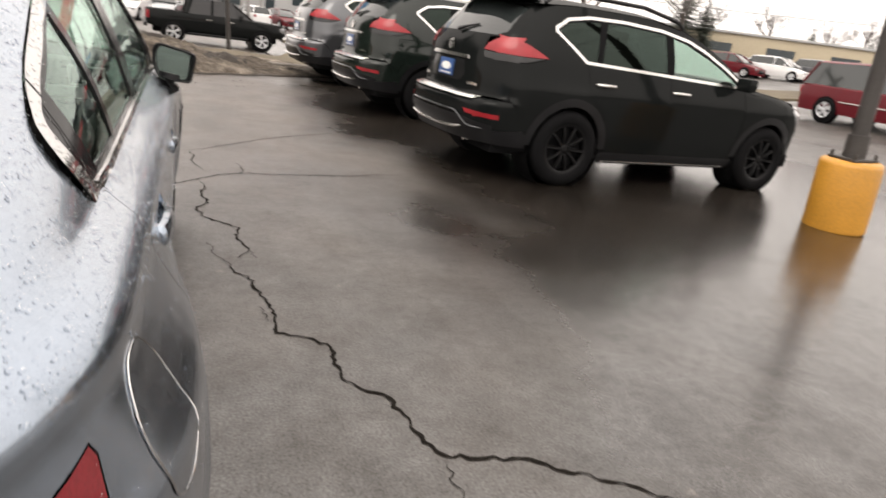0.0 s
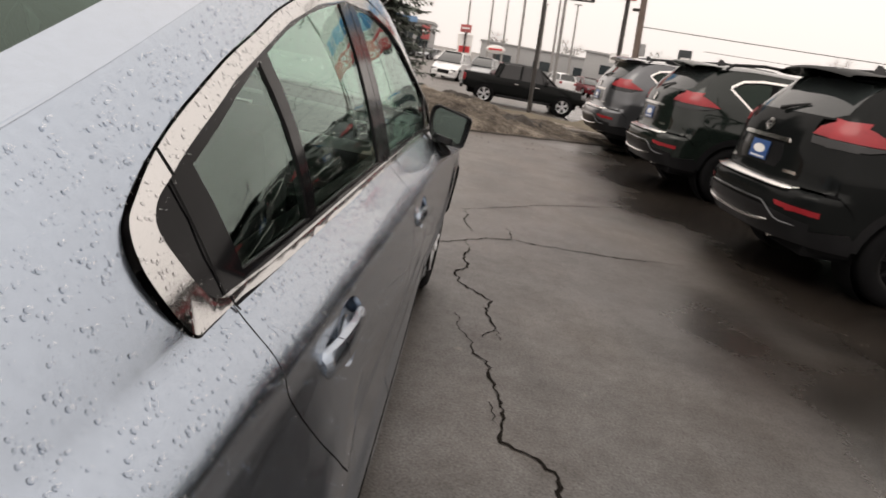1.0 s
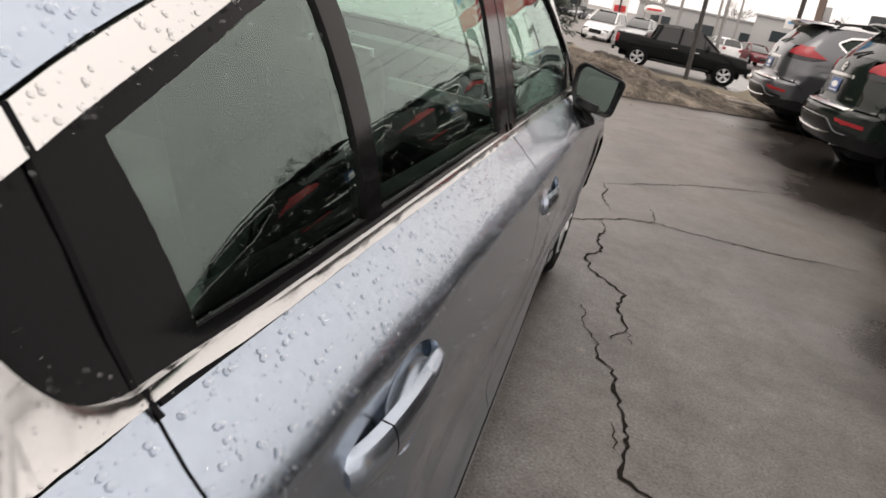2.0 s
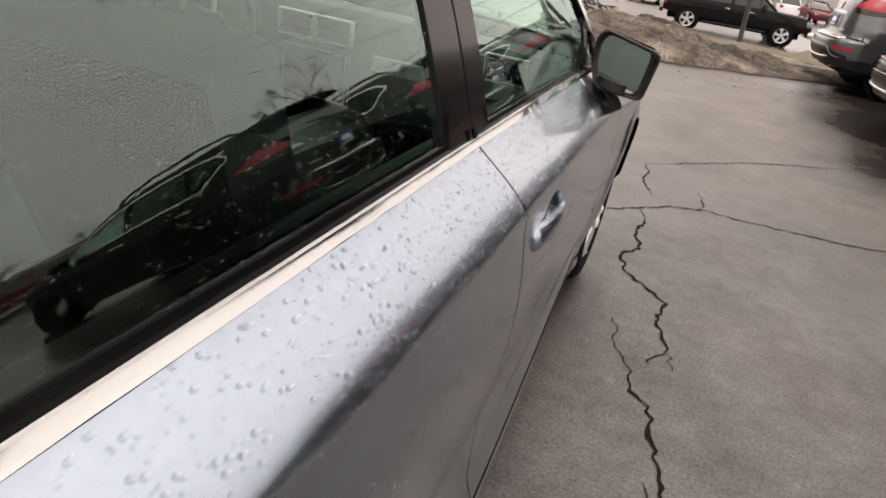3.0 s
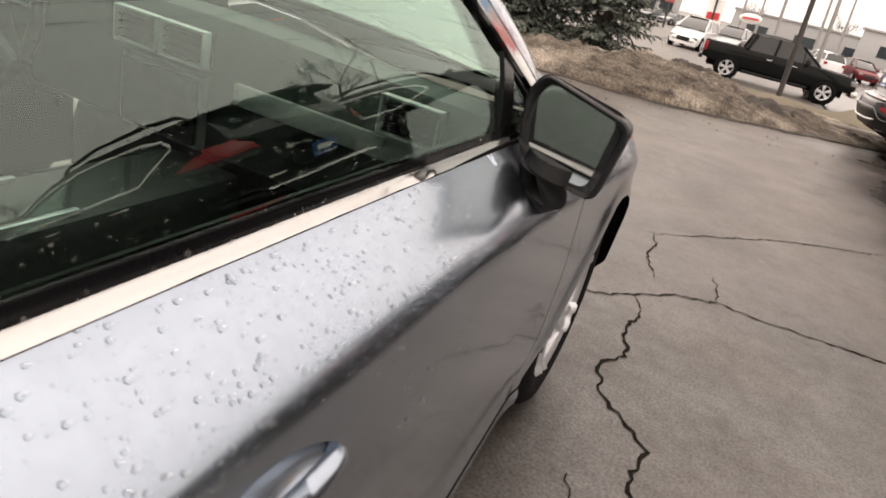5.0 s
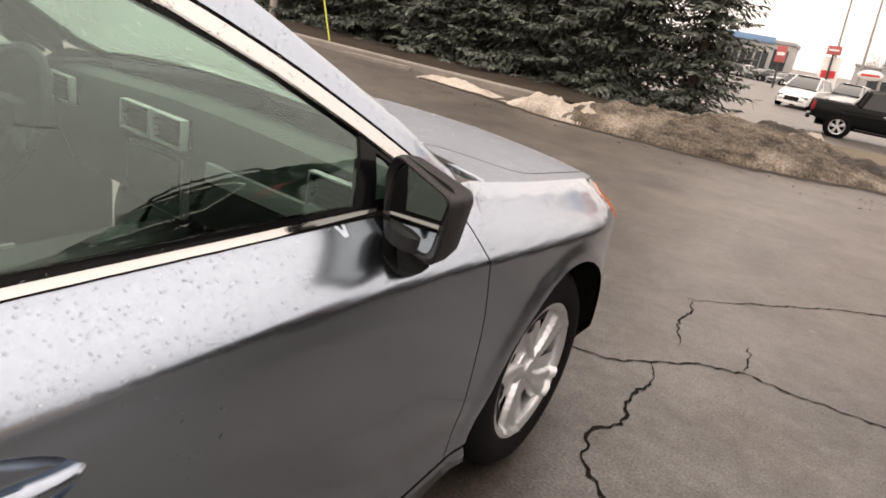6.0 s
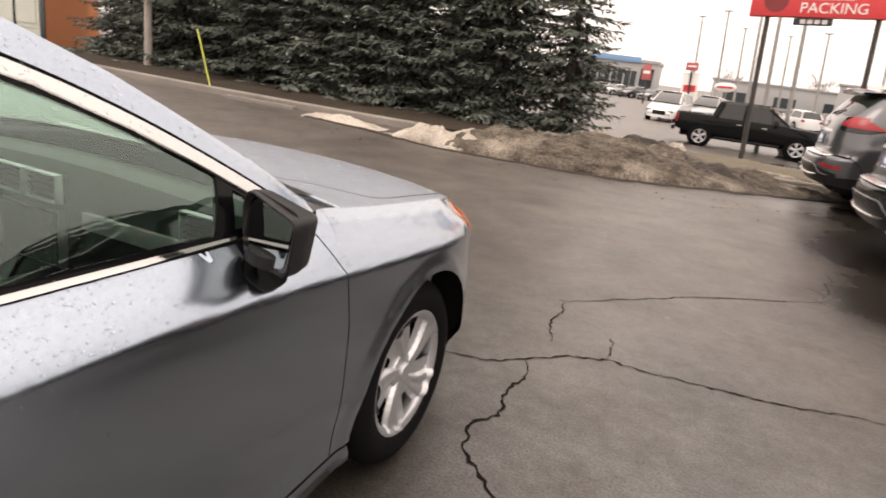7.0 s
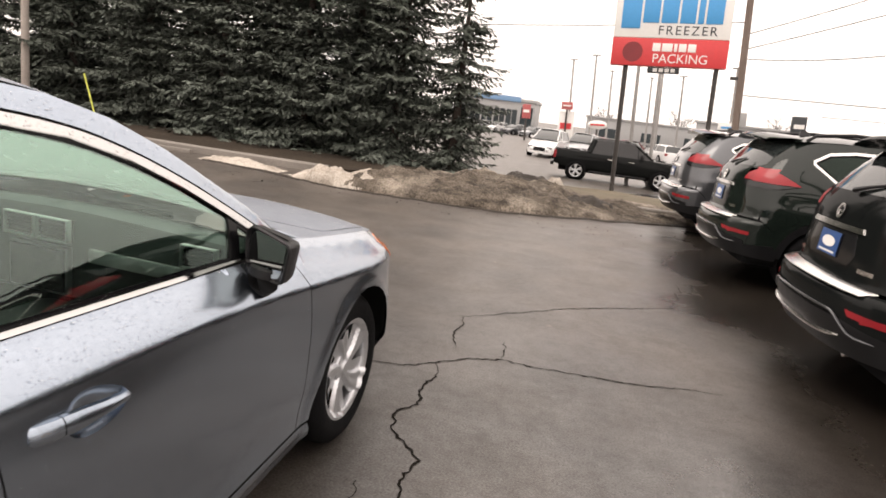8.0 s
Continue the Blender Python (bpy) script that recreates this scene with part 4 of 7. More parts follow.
    for s in (-1, 1):
        lay("rear_pillar", top_surface, [(s * 0.91, -1.225), (s * 1.003, -1.225), (s * 1.003, -1.9), (s * 0.91, -1.9)], SILVER, car, step=0.06, depth=0.01)
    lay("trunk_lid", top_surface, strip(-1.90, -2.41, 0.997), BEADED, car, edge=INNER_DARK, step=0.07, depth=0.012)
    part("underbody", block(-0.78, 0.78, -2.2, 2.0, 0.2, 0.30, 0.03), INNER_DARK, car)
    part("firewall", block(-0.7, 0.7, 0.985, 1.01, 0.3, 0.93), INNER_DARK, car)
    wheels(car, AXLE, -AXLE, (0.885, 0.955), HUB, HUB, 0.222, 0.215, RIM, 5, "cover")
    cabin(car)
    return car


HANDLES = ((-0.165, 0.814), (-1.226, 0.874))
TILT = -0.055


def cup_outline(y, z, k=1.0):
    """The egg-shaped edge of the scoop behind a handle."""
    out = []
    for a in (math.tau * i / 36 for i in range(36)):
        c, t = math.cos(a), math.sin(a)
        dy = 0.088 * k * c
        out.append((y + 0.038 + dy, z - 0.003 + TILT * (0.038 + dy) + k * t * (0.050 if t > 0 else 0.046) * (1 - 0.25 * c)))
    return out


def handle(door, y, z, side):
    """A pull handle bridging a scooped cup, with a separate cap at its rear end."""
    rings = []
    for k, deep in ((1.0, -0.0005), (0.965, 0.004), (0.88, 0.013), (0.72, 0.022), (0.45, 0.027), (0.15, 0.029)):
        ring = []
        for a, b in cup_outline(y, z, k):
            p, nrm = surface_point(sedan_side, a, b)
            ring.append(p - nrm * deep)
        rings.append(ring)
    n = len(rings[0])
    verts = [Vector((side * p.x, p.y, p.z)) for ring in rings for p in ring]
    faces = [(k * n + i, k * n + (i + 1) % n, (k + 1) * n + (i + 1) % n, (k + 1) * n + i) for k in range(len(rings) - 1) for i in range(n)] + [tuple((len(rings) - 1) * n + i for i in range(n))]
    solid("handle_cup", verts, faces if side > 0 else [f[::-1] for f in faces], SILVER, door, "scooped silver cup")

    def length_of(t0, t1, count, grow=1.0):
        bm, rows = bmesh.new(), []
        for i in range(count + 1):
            t = t0 + (t1 - t0) * i / count
            yy = y - 0.132 + 0.262 * t
            mid = z + TILT * (yy - y)
            out = 0.003 + 0.019 * math.sin(math.pi * min(1, max(0, t))) ** 0.45
            half = grow * (0.0215 - 0.0125 * smooth(0.35, 1.0, t)) * (1 if 0.03 < t < 0.98 else 0.7)
            base = sedan_side(yy, mid).x
            ring = [(base + out - 0.020, -half * 0.75), (base + out - 0.008, -half), (base + out - 0.001, -half * 0.62), (base + out, 0.0), (base + out - 0.003, half * 0.55), (base + out - 0.009, half * 0.95), (base + out - 0.020, half)]
            rows.append([bm.verts.new((side * (px + (grow - 1) * 0.02), yy, mid + pz)) for px, pz in ring])
        for p, q in zip(rows, rows[1:]):
            for i in range(7):
                bm.faces.new((p[i], p[(i + 1) % 7], q[(i + 1) % 7], q[i]))
        bm.faces.new(rows[0])
        bm.faces.new(rows[-1][::-1])
        bmesh.ops.recalc_face_normals(bm, faces=bm.faces)
        return bm
    pull = part("door_handle", length_of(0.262, 1.0, 18), SILVER, door, "silver pull handle")
    part("handle_cap", length_of(0.0, 0.252, 8), SILVER, pull)
    part("handle_seam", length_of(0.25, 0.264, 1, 0.96), INNER_DARK, pull)


MIRROR = (0.925, 0.530, 1.005)


def side_mirror(car, side):
    """A black wedge of a housing on a foot, with a flat top and its glass facing back."""
    mx, my, mz = MIRROR
    rim = rounded([(-0.094, 0.050), (-0.072, 0.082), (0.086, 0.050), (0.064, -0.076), (-0.062, -0.070), (-0.090, -0.02)], 0.022, 4)
    n = len(rim)
    rows = []
    for t, grow, sx in ((0.10, 0.86, 0.0), (0.03, 0.90, 0.0), (0.0, 0.965, 0.0), (0.02, 1.0, 0.0), (0.30, 1.0, -0.002), (0.60, 0.94, -0.008), (0.85, 0.78, -0.018), (0.97, 0.55, -0.026), (1.0, 0.30, -0.03)):
        rows.append([(side * (mx + px * grow + sx), my - 0.28 * px * (1 - t) + 0.125 * t, mz + pz * grow - 0.004 * t) for px, pz in rim])
    bm = loft([r + [r[0]] for r in rows], False)
    bmesh.ops.remove_doubles(bm, verts=bm.verts, dist=1e-5)
    bmesh.ops.holes_fill(bm, edges=[e for e in bm.edges if e.is_boundary and sum(v.co.y for v in e.verts) > 2 * (my + 0.1)], sides=0)
    bmesh.ops.recalc_face_normals(bm, faces=bm.faces)
    house = part("side_mirror", bm, GRAIN_BLACK, car, "black side mirror with a wet glass")
    pane = rounded([(-0.076, 0.046), (-0.060, 0.068), (0.058, 0.048), (0.045, -0.062), (-0.054, -0.058), (-0.074, -0.012)], 0.018, 4)
    back = [(px * 1.24, pz * 1.2) for px, pz in pane]
    face = lambda px, pz, deep: (side * (mx + px), my + 0.012 - 0.20 * px + 0.16 * pz + deep, mz + pz)
    solid("mirror_glass", [face(0, 0, 0)] + [face(px, pz, 0) for px, pz in pane], [(0, 1 + k, 1 + (k + 1) % n) for k in range(n)], MIRROR_GLASS, house, "mirror glass", smooth=False)
    m = len(pane)
    solid("mirror_surround", [face(px, pz, 0.0015) for px, pz in pane] + [face(px, pz, -0.001) for px, pz in back], [(k, (k + 1) % m, m + (k + 1) % m, m + k) for k in range(m)], GLOSS_BLACK, house)
    stalk = bmesh.new()
    tube(stalk, [(side * 0.862, 0.575, 0.888), (side * 0.876, 0.572, 0.898), (side * 0.897, 0.563, 0.918), (side * 0.905, 0.560, 0.945), (side * 0.908, 0.560, 0.965)], [0.030, 0.044, 0.050, 0.050, 0.046], 14)
    part("mirror_stalk", stalk, GRAIN_BLACK, house)


def cabin(car):
    """Dash, vents, wheel, seats and door tops seen through the panes."""
    bm = bmesh.new()
    rows = []
    for x in np.linspace(-0.70, 0.70, 15):
        sag = 0.03 * math.cos(x * 4) * 0.4
        rows.append([bm.verts.new((x, y, z)) for y, z in ((0.97, 0.93), (0.92, 0.955 + sag), (0.84, 0.965 + sag), (0.77, 0.955 + sag), (0.745, 0.90), (0.77, 0.75), (0.82, 0.62), (0.96, 0.55))])
    for a, b in zip(rows, rows[1:]):
        for i in range(7):
            bm.faces.new((a[i], a[i + 1], b[i + 1], b[i]))
    bm.faces.new(rows[0])
    bm.faces.new(rows[-1][::-1])
    bmesh.ops.recalc_face_normals(bm, faces=bm.faces)
    dash = part("dashboard", bm, DASH, car, "grey dashboard with silver-edged vents")

    def vent(x, w, h, z):
        fr, dk = bmesh.new(), bmesh.new()
        for x0, x1, z0, z1 in ((x - w, x + w, z + h - 0.006, z + h), (x - w, x + w, z - h, z - h + 0.006), (x - w, x - w + 0.007, z - h, z + h), (x + w - 0.007, x + w, z - h, z + h)):
            box(fr, x0, x1, 0.715, 0.738, z0, z1, 0.002)
        box(dk, x - w + 0.004, x + w - 0.004, 0.735, 0.76, z - h + 0.004, z + h - 0.004)
        for k in range(4):
            box(dk, x - w + 0.01, x + w - 0.01, 0.722, 0.737, z - h + (2 * h) * (k + 0.7) / 5 - 0.002, z - h + (2 * h) * (k + 0.7) / 5 + 0.002)
        v = part("vent", fr, SILVER_PLASTIC, dash, "silver vent surround")
        part("vent_slats", dk, INNER_DARK, v)
    for x in (0.56, -0.045, -0.19, -0.60):
        vent(x, 0.070, 0.042, 0.895)
    part("trim_strip", block(0.10, 0.70, 0.735, 0.752, 0.795, 0.845, 0.004), SILVER_PLASTIC, dash)
    part("screen", block(-0.24, 0.0, 0.72, 0.75, 0.66, 0.82, 0.008), GLOSS_BLACK, car, "dark centre screen")
    part("screen_bezel", block(-0.25, 0.01, 0.735, 0.76, 0.65, 0.83, 0.008), RIM, car)
    part("console", block(-0.12, 0.12, -0.55, 0.78, 0.32, 0.62, 0.03), CABIN, car)
    part("shifter", block(-0.03, 0.03, 0.12, 0.18, 0.6, 0.74, 0.015), GLOSS_BLACK, car)
    part("console_trim", block(-0.10, -0.085, -0.1, 0.35, 0.615, 0.628, 0.003), RIM, car)
    part("console_trim", block(0.085, 0.10, -0.1, 0.35, 0.615, 0.628, 0.003), RIM, car)
    ring = bmesh.new()
    pts = [Vector((-0.37 + 0.185 * math.cos(a), 0.46 + 0.07 * math.sin(a), 0.87 + 0.172 * math.sin(a))) for a in (math.tau * i / 28 for i in range(29))]
    tube(ring, pts, 0.015, 8)
    for a in (200, 340, 270):
        tube(ring, [(-0.37, 0.48, 0.87), (-0.37 + 0.18 * math.cos(radians(a)), 0.46 + 0.07 * math.sin(radians(a)), 0.87 + 0.168 * math.sin(radians(a)))], 0.016, 6)
    box(ring, -0.44, -0.30, 0.455, 0.50, 0.82, 0.92, 0.02)
    part("steering_wheel", ring, GRAIN_BLACK, car)
    part("cabin_floor", block(-0.74, 0.74, -1.5, 0.98, 0.29, 0.32), INNER_DARK, car)
    for x in (-0.37, 0.37):
        seat = part("front_seat", block(x - 0.25, x + 0.25, -0.42, 0.10, 0.36, 0.56, 0.05), CLOTH, car, "dark cloth front seat")
        lean = Matrix.Translation((x, -0.40, 0.52)) @ Matrix.Rotation(radians(18), 4, "X")
        part("backrest", block(-0.24, 0.24, -0.10, 0.06, 0.0, 0.60, 0.05, lean), CLOTH, seat)
        part("headrest", block(-0.13, 0.13, -0.08, 0.04, 0.64, 0.84, 0.04, lean), CLOTH, seat)
    seat = part("rear_seat", block(-0.65, 0.65, -1.32, -0.85, 0.34, 0.58, 0.05), CLOTH, car, "dark cloth rear bench")
    lean = Matrix.Translation((0, -1.30, 0.54)) @ Matrix.Rotation(radians(24), 4, "X")
    part("backrest", block(-0.65, 0.65, -0.10, 0.05, 0.0, 0.55, 0.05, lean), CLOTH, seat)
    part("parcel_shelf", block(-0.66, 0.66, -1.9, -1.5, 0.97, 0.99), CLOTH, car)
    for s in (-1, 1):
        part("door_lining", block(min(s * 0.74, s * 0.80), max(s * 0.74, s * 0.80), -1.35, 0.98, 0.33, 0.955, 0.02), CABIN, car)
    part("headliner", block(-0.58, 0.58, -1.15, 0.0, 1.385, 1.40, 0.005), DASH, car)


def bead(verts, faces, p, nrm, r, flat=0.42):
    """One raindrop: a low dome on the surface."""
    side = nrm.orthogonal().normalized()
    other = nrm.cross(side)
    k = len(verts)
    n = 6
    for ring, lift in ((1.0, 0.0), (0.85, 0.5), (0.48, 0.88)):
        for i in range(n):
            a = math.tau * i / n
            verts.append(p + (side * math.cos(a) + other * math.sin(a)) * r * ring + nrm * r * flat * lift)
    verts.append(p + nrm * r * flat)
    for j in (0, 1):
        for i in range(n):
            faces.append((k + j * n + i, k + j * n + (i + 1) % n, k + j * n + n + (i + 1) % n, k + j * n + n + i))
    for i in range(n):
        faces.append((k + 2 * n + i, k + 2 * n + (i + 1) % n, k + 3 * n))


def rain(car):
    """Beads of rain on paint, bright trim and glass, thick on the upward faces and thin below the crease."""
    rng = random.Random(21)
    verts, faces = [], []
    on_glass, glass_faces = [], []
    dlo = [(0.75, 0.99)] + [(p[0], p[1] - 0.03) for p in DLO_TOP[1:]] + [(-1.5, 1.03), (-1.46, 1.01)]
    ring = list(DLO_TOP[1:]) + list(DLO_TAIL) + [(-1.4, belt_line(-1.4))]
    for _ in range(50000):
        y, z = rng.uniform(-2.2, 1.7), rng.uniform(0.70, 1.46)
        if z > RAIL_Z(y) - 0.01 or ((z < CREASE_Z(y) and rng.random() < 0.93)  or (y > -0.2 and rng.random() < (0.1 if y < 0.35 else 0.5))) or math.hypot(abs(y) - 1.375, z - 0.333) < 0.42:
            continue
        pane = bool(inside(dlo, [(y, z)])[0])
        clump = noise.noise(Vector((y * 5, z * 5, 2)))
        if rng.random() < 0.2 - clump * 0.12 or (y > 0.2 and rng.random() < 0.5):
            continue
        if pane and rng.random() < 0.25:
            continue
        r = 0.0008 + 0.0023 * rng.random() ** 2.4
        p, nrm = surface_point(sedan_trim if y < -1.40 and not pane and bool(inside(ring, [(y, z)])[0]) else sedan_side, y, z)
        if pane:
            bead(on_glass, glass_faces, p - nrm * 0.0078, nrm, r * 0.7, 0.4)
        else:
            bead(verts, faces, p + nrm * 0.0024, nrm, r)
    for _ in range(3200):
        y, s = rng.choice((rng.uniform(-1.2, 0.0), rng.uniform(1.0, 2.1))), rng.uniform(-0.4, 0.98)
        p, nrm = surface_point(top_surface, s, y)
        nrm = nrm if nrm.z > 0 else -nrm
        bead(verts, faces, p + nrm * 0.0002, nrm, 0.0012 + 0.0030 * rng.random() ** 2)
    tagged(solid("rain_beading", verts, faces, WATER, car, "clear raindrops beaded on the paint"), kind="stuff")
    tagged(solid("rain_beading", on_glass, glass_faces, WATER, car, "fine raindrops on the glass"), kind="stuff")


SEDAN = sedan()
rain(SEDAN)


# ---- simple cars further off ----
def far_car(m, paint, name, label, length=4.6, width=1.82, tall=1.68, base=2.7, tyre=0.34, kind="suv", group=""):
    """A car seen from afar: body, glasshouse, roof, lamps and wheels."""
    car = empty(name, m, label, "car", group)
    L, W = length / 2, width / 2
    nose = {"suv": 0.80, "sedan": 0.74, "van": 0.84}[kind]
    belt = {"suv": 0.60 * tall + 0.06, "sedan": 0.60 * tall + 0.08, "van": 0.585 * tall}[kind]
    rings = []
    for y, w, top in ((-L, 0.78, belt * 0.9), (-L + 0.06, 0.92, belt), (-L + 0.35, 1.0, belt), (0, 1.0, belt), (L * 0.38, 1.0, belt * 0.99), (L * 0.5, 1.0, belt * 0.94), (L - 0.45, 0.97, nose * 1.02), (L - 0.1, 0.88, nose * 0.92), (L, 0.7, nose * 0.75)):
        ww = W * w
        rings.append([(-ww * 0.5, y, 0.24), (-ww * 0.94, y, 0.26), (-ww * 0.99, y, 0.5), (-ww, y, 0.7 * top), (-ww * 0.96, y, top * 0.95), (-ww * 0.88, y, top), (0, y, top + 0.02), (ww * 0.88, y, top), (ww * 0.96, y, top * 0.95), (ww, y, 0.7 * top), (ww * 0.99, y, 0.5), (ww * 0.94, y, 0.26), (ww * 0.5, y, 0.24)])
    part("body", loft(rings), paint, car)
    if kind == "suv":
        gl = ((-L + 0.10, 0.02), (-L + 0.42, 0.88), (-0.5, 1.0), (0.25, 0.97), (L * 0.52, 0.0))
    elif kind == "sedan":
        gl = ((-L + 0.55, 0.02), (-L + 1.15, 0.92), (-0.3, 1.0), (0.2, 0.97), (L * 0.52, 0.0))
    else:
        gl = ((-L + 0.03, 0.02), (-L + 0.30, 0.93), (-0.6, 1.0), (0.45, 0.97), (L * 0.66, 0.0))
    up = tall - belt
    house, cap = [], []
    for y, k in gl:
        z, w0, w1 = belt + up * k, W * 0.90, W * (0.90 - 0.20 * k)
        house.append([(-w0, y, belt - 0.02), (-w1, y, z - 0.05 * k), (-w1 * 0.8, y, z - 0.005), (0, y, z), (w1 * 0.8, y, z - 0.005), (w1, y, z - 0.05 * k), (w0, y, belt - 0.02)])
        if k > 0.85:
            cap.append([(-w1 * 1.01, y, z - 0.05), (-w1 * 0.8, y, z + 0.012), (0, y, z + 0.022), (w1 * 0.8, y, z + 0.012), (w1 * 1.01, y, z - 0.05)])
    part("glasshouse", loft(house), CAR_GLASS, car, "dark car windows")
    part("roof", loft(cap, False), paint, car)
    for s in (-1, 1):
        for i in range(len(gl) - 1):
            if kind != "sedan" and i == 0 or i == len(gl) - 2 or i == 1:
                (ya, ka), (yb, kb) = gl[i], gl[i + 1]
                if i == 1:
                    ya = yb = -0.15
                    ka, kb = 0.02, 0.98
                p = [(s * W * (0.90 - 0.20 * k) * 1.005, y, belt + up * k - 0.03 * k) for y, k in ((ya, ka), (yb, kb))]
                part("pillar", rod(p, 0.035, 6), paint, car)
        part("tail_lamp", block(min(s * W * 0.62, s * W * 0.9), max(s * W * 0.62, s * W * 0.9), -L - 0.01, -L + 0.16, belt * 0.72, belt * 0.92, 0.02), LENS_RED, car)
        part("headlight", block(min(s * W * 0.5, s * W * 0.86), max(s * W * 0.5, s * W * 0.86), L - 0.3, L - 0.03, nose * 0.72, nose * 0.90, 0.03), LENS_CLEAR, car)
        part("side_mirror", block(min(s * W, s * (W + 0.16)), max(s * W, s * (W + 0.16)), L * 0.33, L * 0.33 + 0.10, belt, belt + 0.14, 0.03), paint, car)
    part("grille", block(-W * 0.42, W * 0.42, L - 0.12, L + 0.005, nose * 0.5, nose * 0.82, 0.02), GLOSS_BLACK, car)
    if kind == "van":
        for sgn in (-1, 1):
            part("rub_strip", block(min(sgn * W, sgn * (W + 0.018)), max(sgn * W, sgn * (W + 0.018)), -L * 0.42, L * 0.42, 0.60, 0.63, 0.004), CHROME, car, "bright rub strip")
    for y in (base / 2 + 0.08, -base / 2 + 0.08):
        for s in (-1, 1):
            v, f = revolve([(tyre - 0.02, 0.0), (tyre + 0.05, 0.0), (tyre + 0.05, -0.2)], 24)
            well = solid("wheel_well", [(x, yy, z) for x, yy, z in v], f, INNER_DARK, car, smooth=False)
            well.matrix_basis = pose(s * (W + 0.006), y, tyre, 0, 0, 0 if s > 0 else 180)
    wheels(car, base / 2 + 0.08, -base / 2 + 0.08, W + 0.034, tyre, tyre, tyre * 0.66, 0.22, RIM, 5, "twin")
    return car


def pickup(m, label):
    """A crew-cab pickup, nose to +y: tall slab sides, short open bed, long hood with a bright grille."""
    car = empty("pickup_truck", m, label, "car")
    W, rail = 0.98, 1.23
    rings = []
    for y, w, low, top in ((-2.86, 0.90, 0.66, rail - 0.04), (-2.84, 0.97, 0.62, rail), (-2.4, 0.985, 0.52, rail), (-1.35, 0.985, 0.50, rail), (0.0, 1.0, 0.47, rail + 0.01), (1.2, 1.0, 0.48, rail - 0.005), (1.5, 0.985, 0.50, rail - 0.03), (2.2, 0.98, 0.55, 1.165), (2.6, 0.96, 0.58, 1.13), (2.80, 0.90, 0.60, 1.07), (2.86, 0.84, 0.62, 0.98)):
        w *= W
        rings.append([(-w * 0.6, y, low), (-w * 0.95, y, low + 0.02), (-w, y, low + 0.14), (-w, y, top - 0.30), (-w * 0.975, y, top - 0.07), (-w * 0.93, y, top), (0, y, top + (0.03 if y > 1.3 else 0)), (w * 0.93, y, top), (w * 0.975, y, top - 0.07), (w, y, top - 0.30), (w, y, low + 0.14), (w * 0.95, y, low + 0.02), (w * 0.6, y, low)])
    part("body", loft(rings), BLACK_SHINE, car)
    glass_rings, cap = [], []
    line = ((-1.32, 0.02), (-1.16, 0.90), (-0.9, 0.965), (-0.3, 1.0), (0.35, 0.97), (0.62, 0.90), (1.42, 0.0))
    for y, k in line:
        z, w1 = rail + 0.68 * k, W * (0.90 - 0.17 * k)
        glass_rings.append([(-W * 0.91, y, rail - 0.03), (-w1, y, z - 0.05 * k), (-w1 * 0.82, y, z - 0.008), (0, y, z), (w1 * 0.82, y, z - 0.008), (w1, y, z - 0.05 * k), (W * 0.91, y, rail - 0.03)])
        if k > 0.85:
            cap.append([(-w1 * 1.02, y, z - 0.085), (-w1 * 0.84, y, z + 0.012), (0, y, z + 0.022), (w1 * 0.84, y, z + 0.012), (w1 * 1.02, y, z - 0.085)])
    part("glasshouse", loft(glass_rings), GLOSS_BLACK, car, "dark cab windows")
    part("roof", loft(cap, False), BLACK_SHINE, car)
    for s in (-1, 1):
        side = lambda y, k: (s * W * (0.905 - 0.17 * k), y, rail + 0.68 * k - 0.05 * k)
        for ya, ka, yb, kb, r in ((-1.32, 0.02, -1.14, 0.92, 0.085), (-0.28, 0.0, -0.26, 0.98, 0.05), (0.78, 0.0, 0.70, 0.83, 0.014), (1.40, 0.02, 0.60, 0.90, 0.045)):
            part("pillar", rod([side(ya, ka), side(yb, kb)], r, 6), BLACK_SHINE, car)
        part("tail_lamp", block(min(s * 0.80, s * 0.985), max(s * 0.80, s * 0.985), -2.875, -2.76, 0.86, 1.19, 0.02), LENS_RED, car, "red tail lamp")
        part("headlight", block(min(s * 0.60, s * 0.93), max(s * 0.60, s * 0.93), 2.58, 2.83, 0.86, 1.07, 0.04), LENS_CLEAR, car)
        part("side_mirror", block(min(s * 0.97, s * 1.20), max(s * 0.97, s * 1.20), 0.86, 0.98, rail - 0.01, rail + 0.24, 0.04), GLOSS_BLACK, car)
        for y in (-0.42, 0.52):
            part("door_handle", block(min(s * 0.972, s * 1.0), max(s * 0.972, s * 1.0), y - 0.10, y + 0.10, 1.03, 1.06, 0.006), CHROME, car, "chrome door handle")
        part("step_bar", rod([(s * 0.98, -1.25, 0.43), (s * 1.0, 1.2, 0.43)], 0.04, 8), SATIN_BLACK, car)
        for y in (1.82, -1.82):
            v, f = revolve([(0.36, 0.0), (0.475, 0.0), (0.475, -0.2)], 24)
            well = solid("wheel_well", v, f, INNER_DARK, car, smooth=False)
            well.matrix_basis = pose(s * (W + 0.004), y, 0.42, 0, 0, 0 if s > 0 else 180)
    part("bed_well", block(-0.84, 0.84, -2.78, -1.36, rail - 0.02, rail + 0.004), INNER_DARK, car)
    part("rear_bumper", block(-0.92, 0.92, -2.97, -2.82, 0.52, 0.68, 0.03), SATIN_BLACK, car, "black rear bumper")
    part("front_bumper", block(-0.93, 0.93, 2.74, 2.97, 0.46, 0.70, 0.05), CHROME, car, "chrome front bumper")
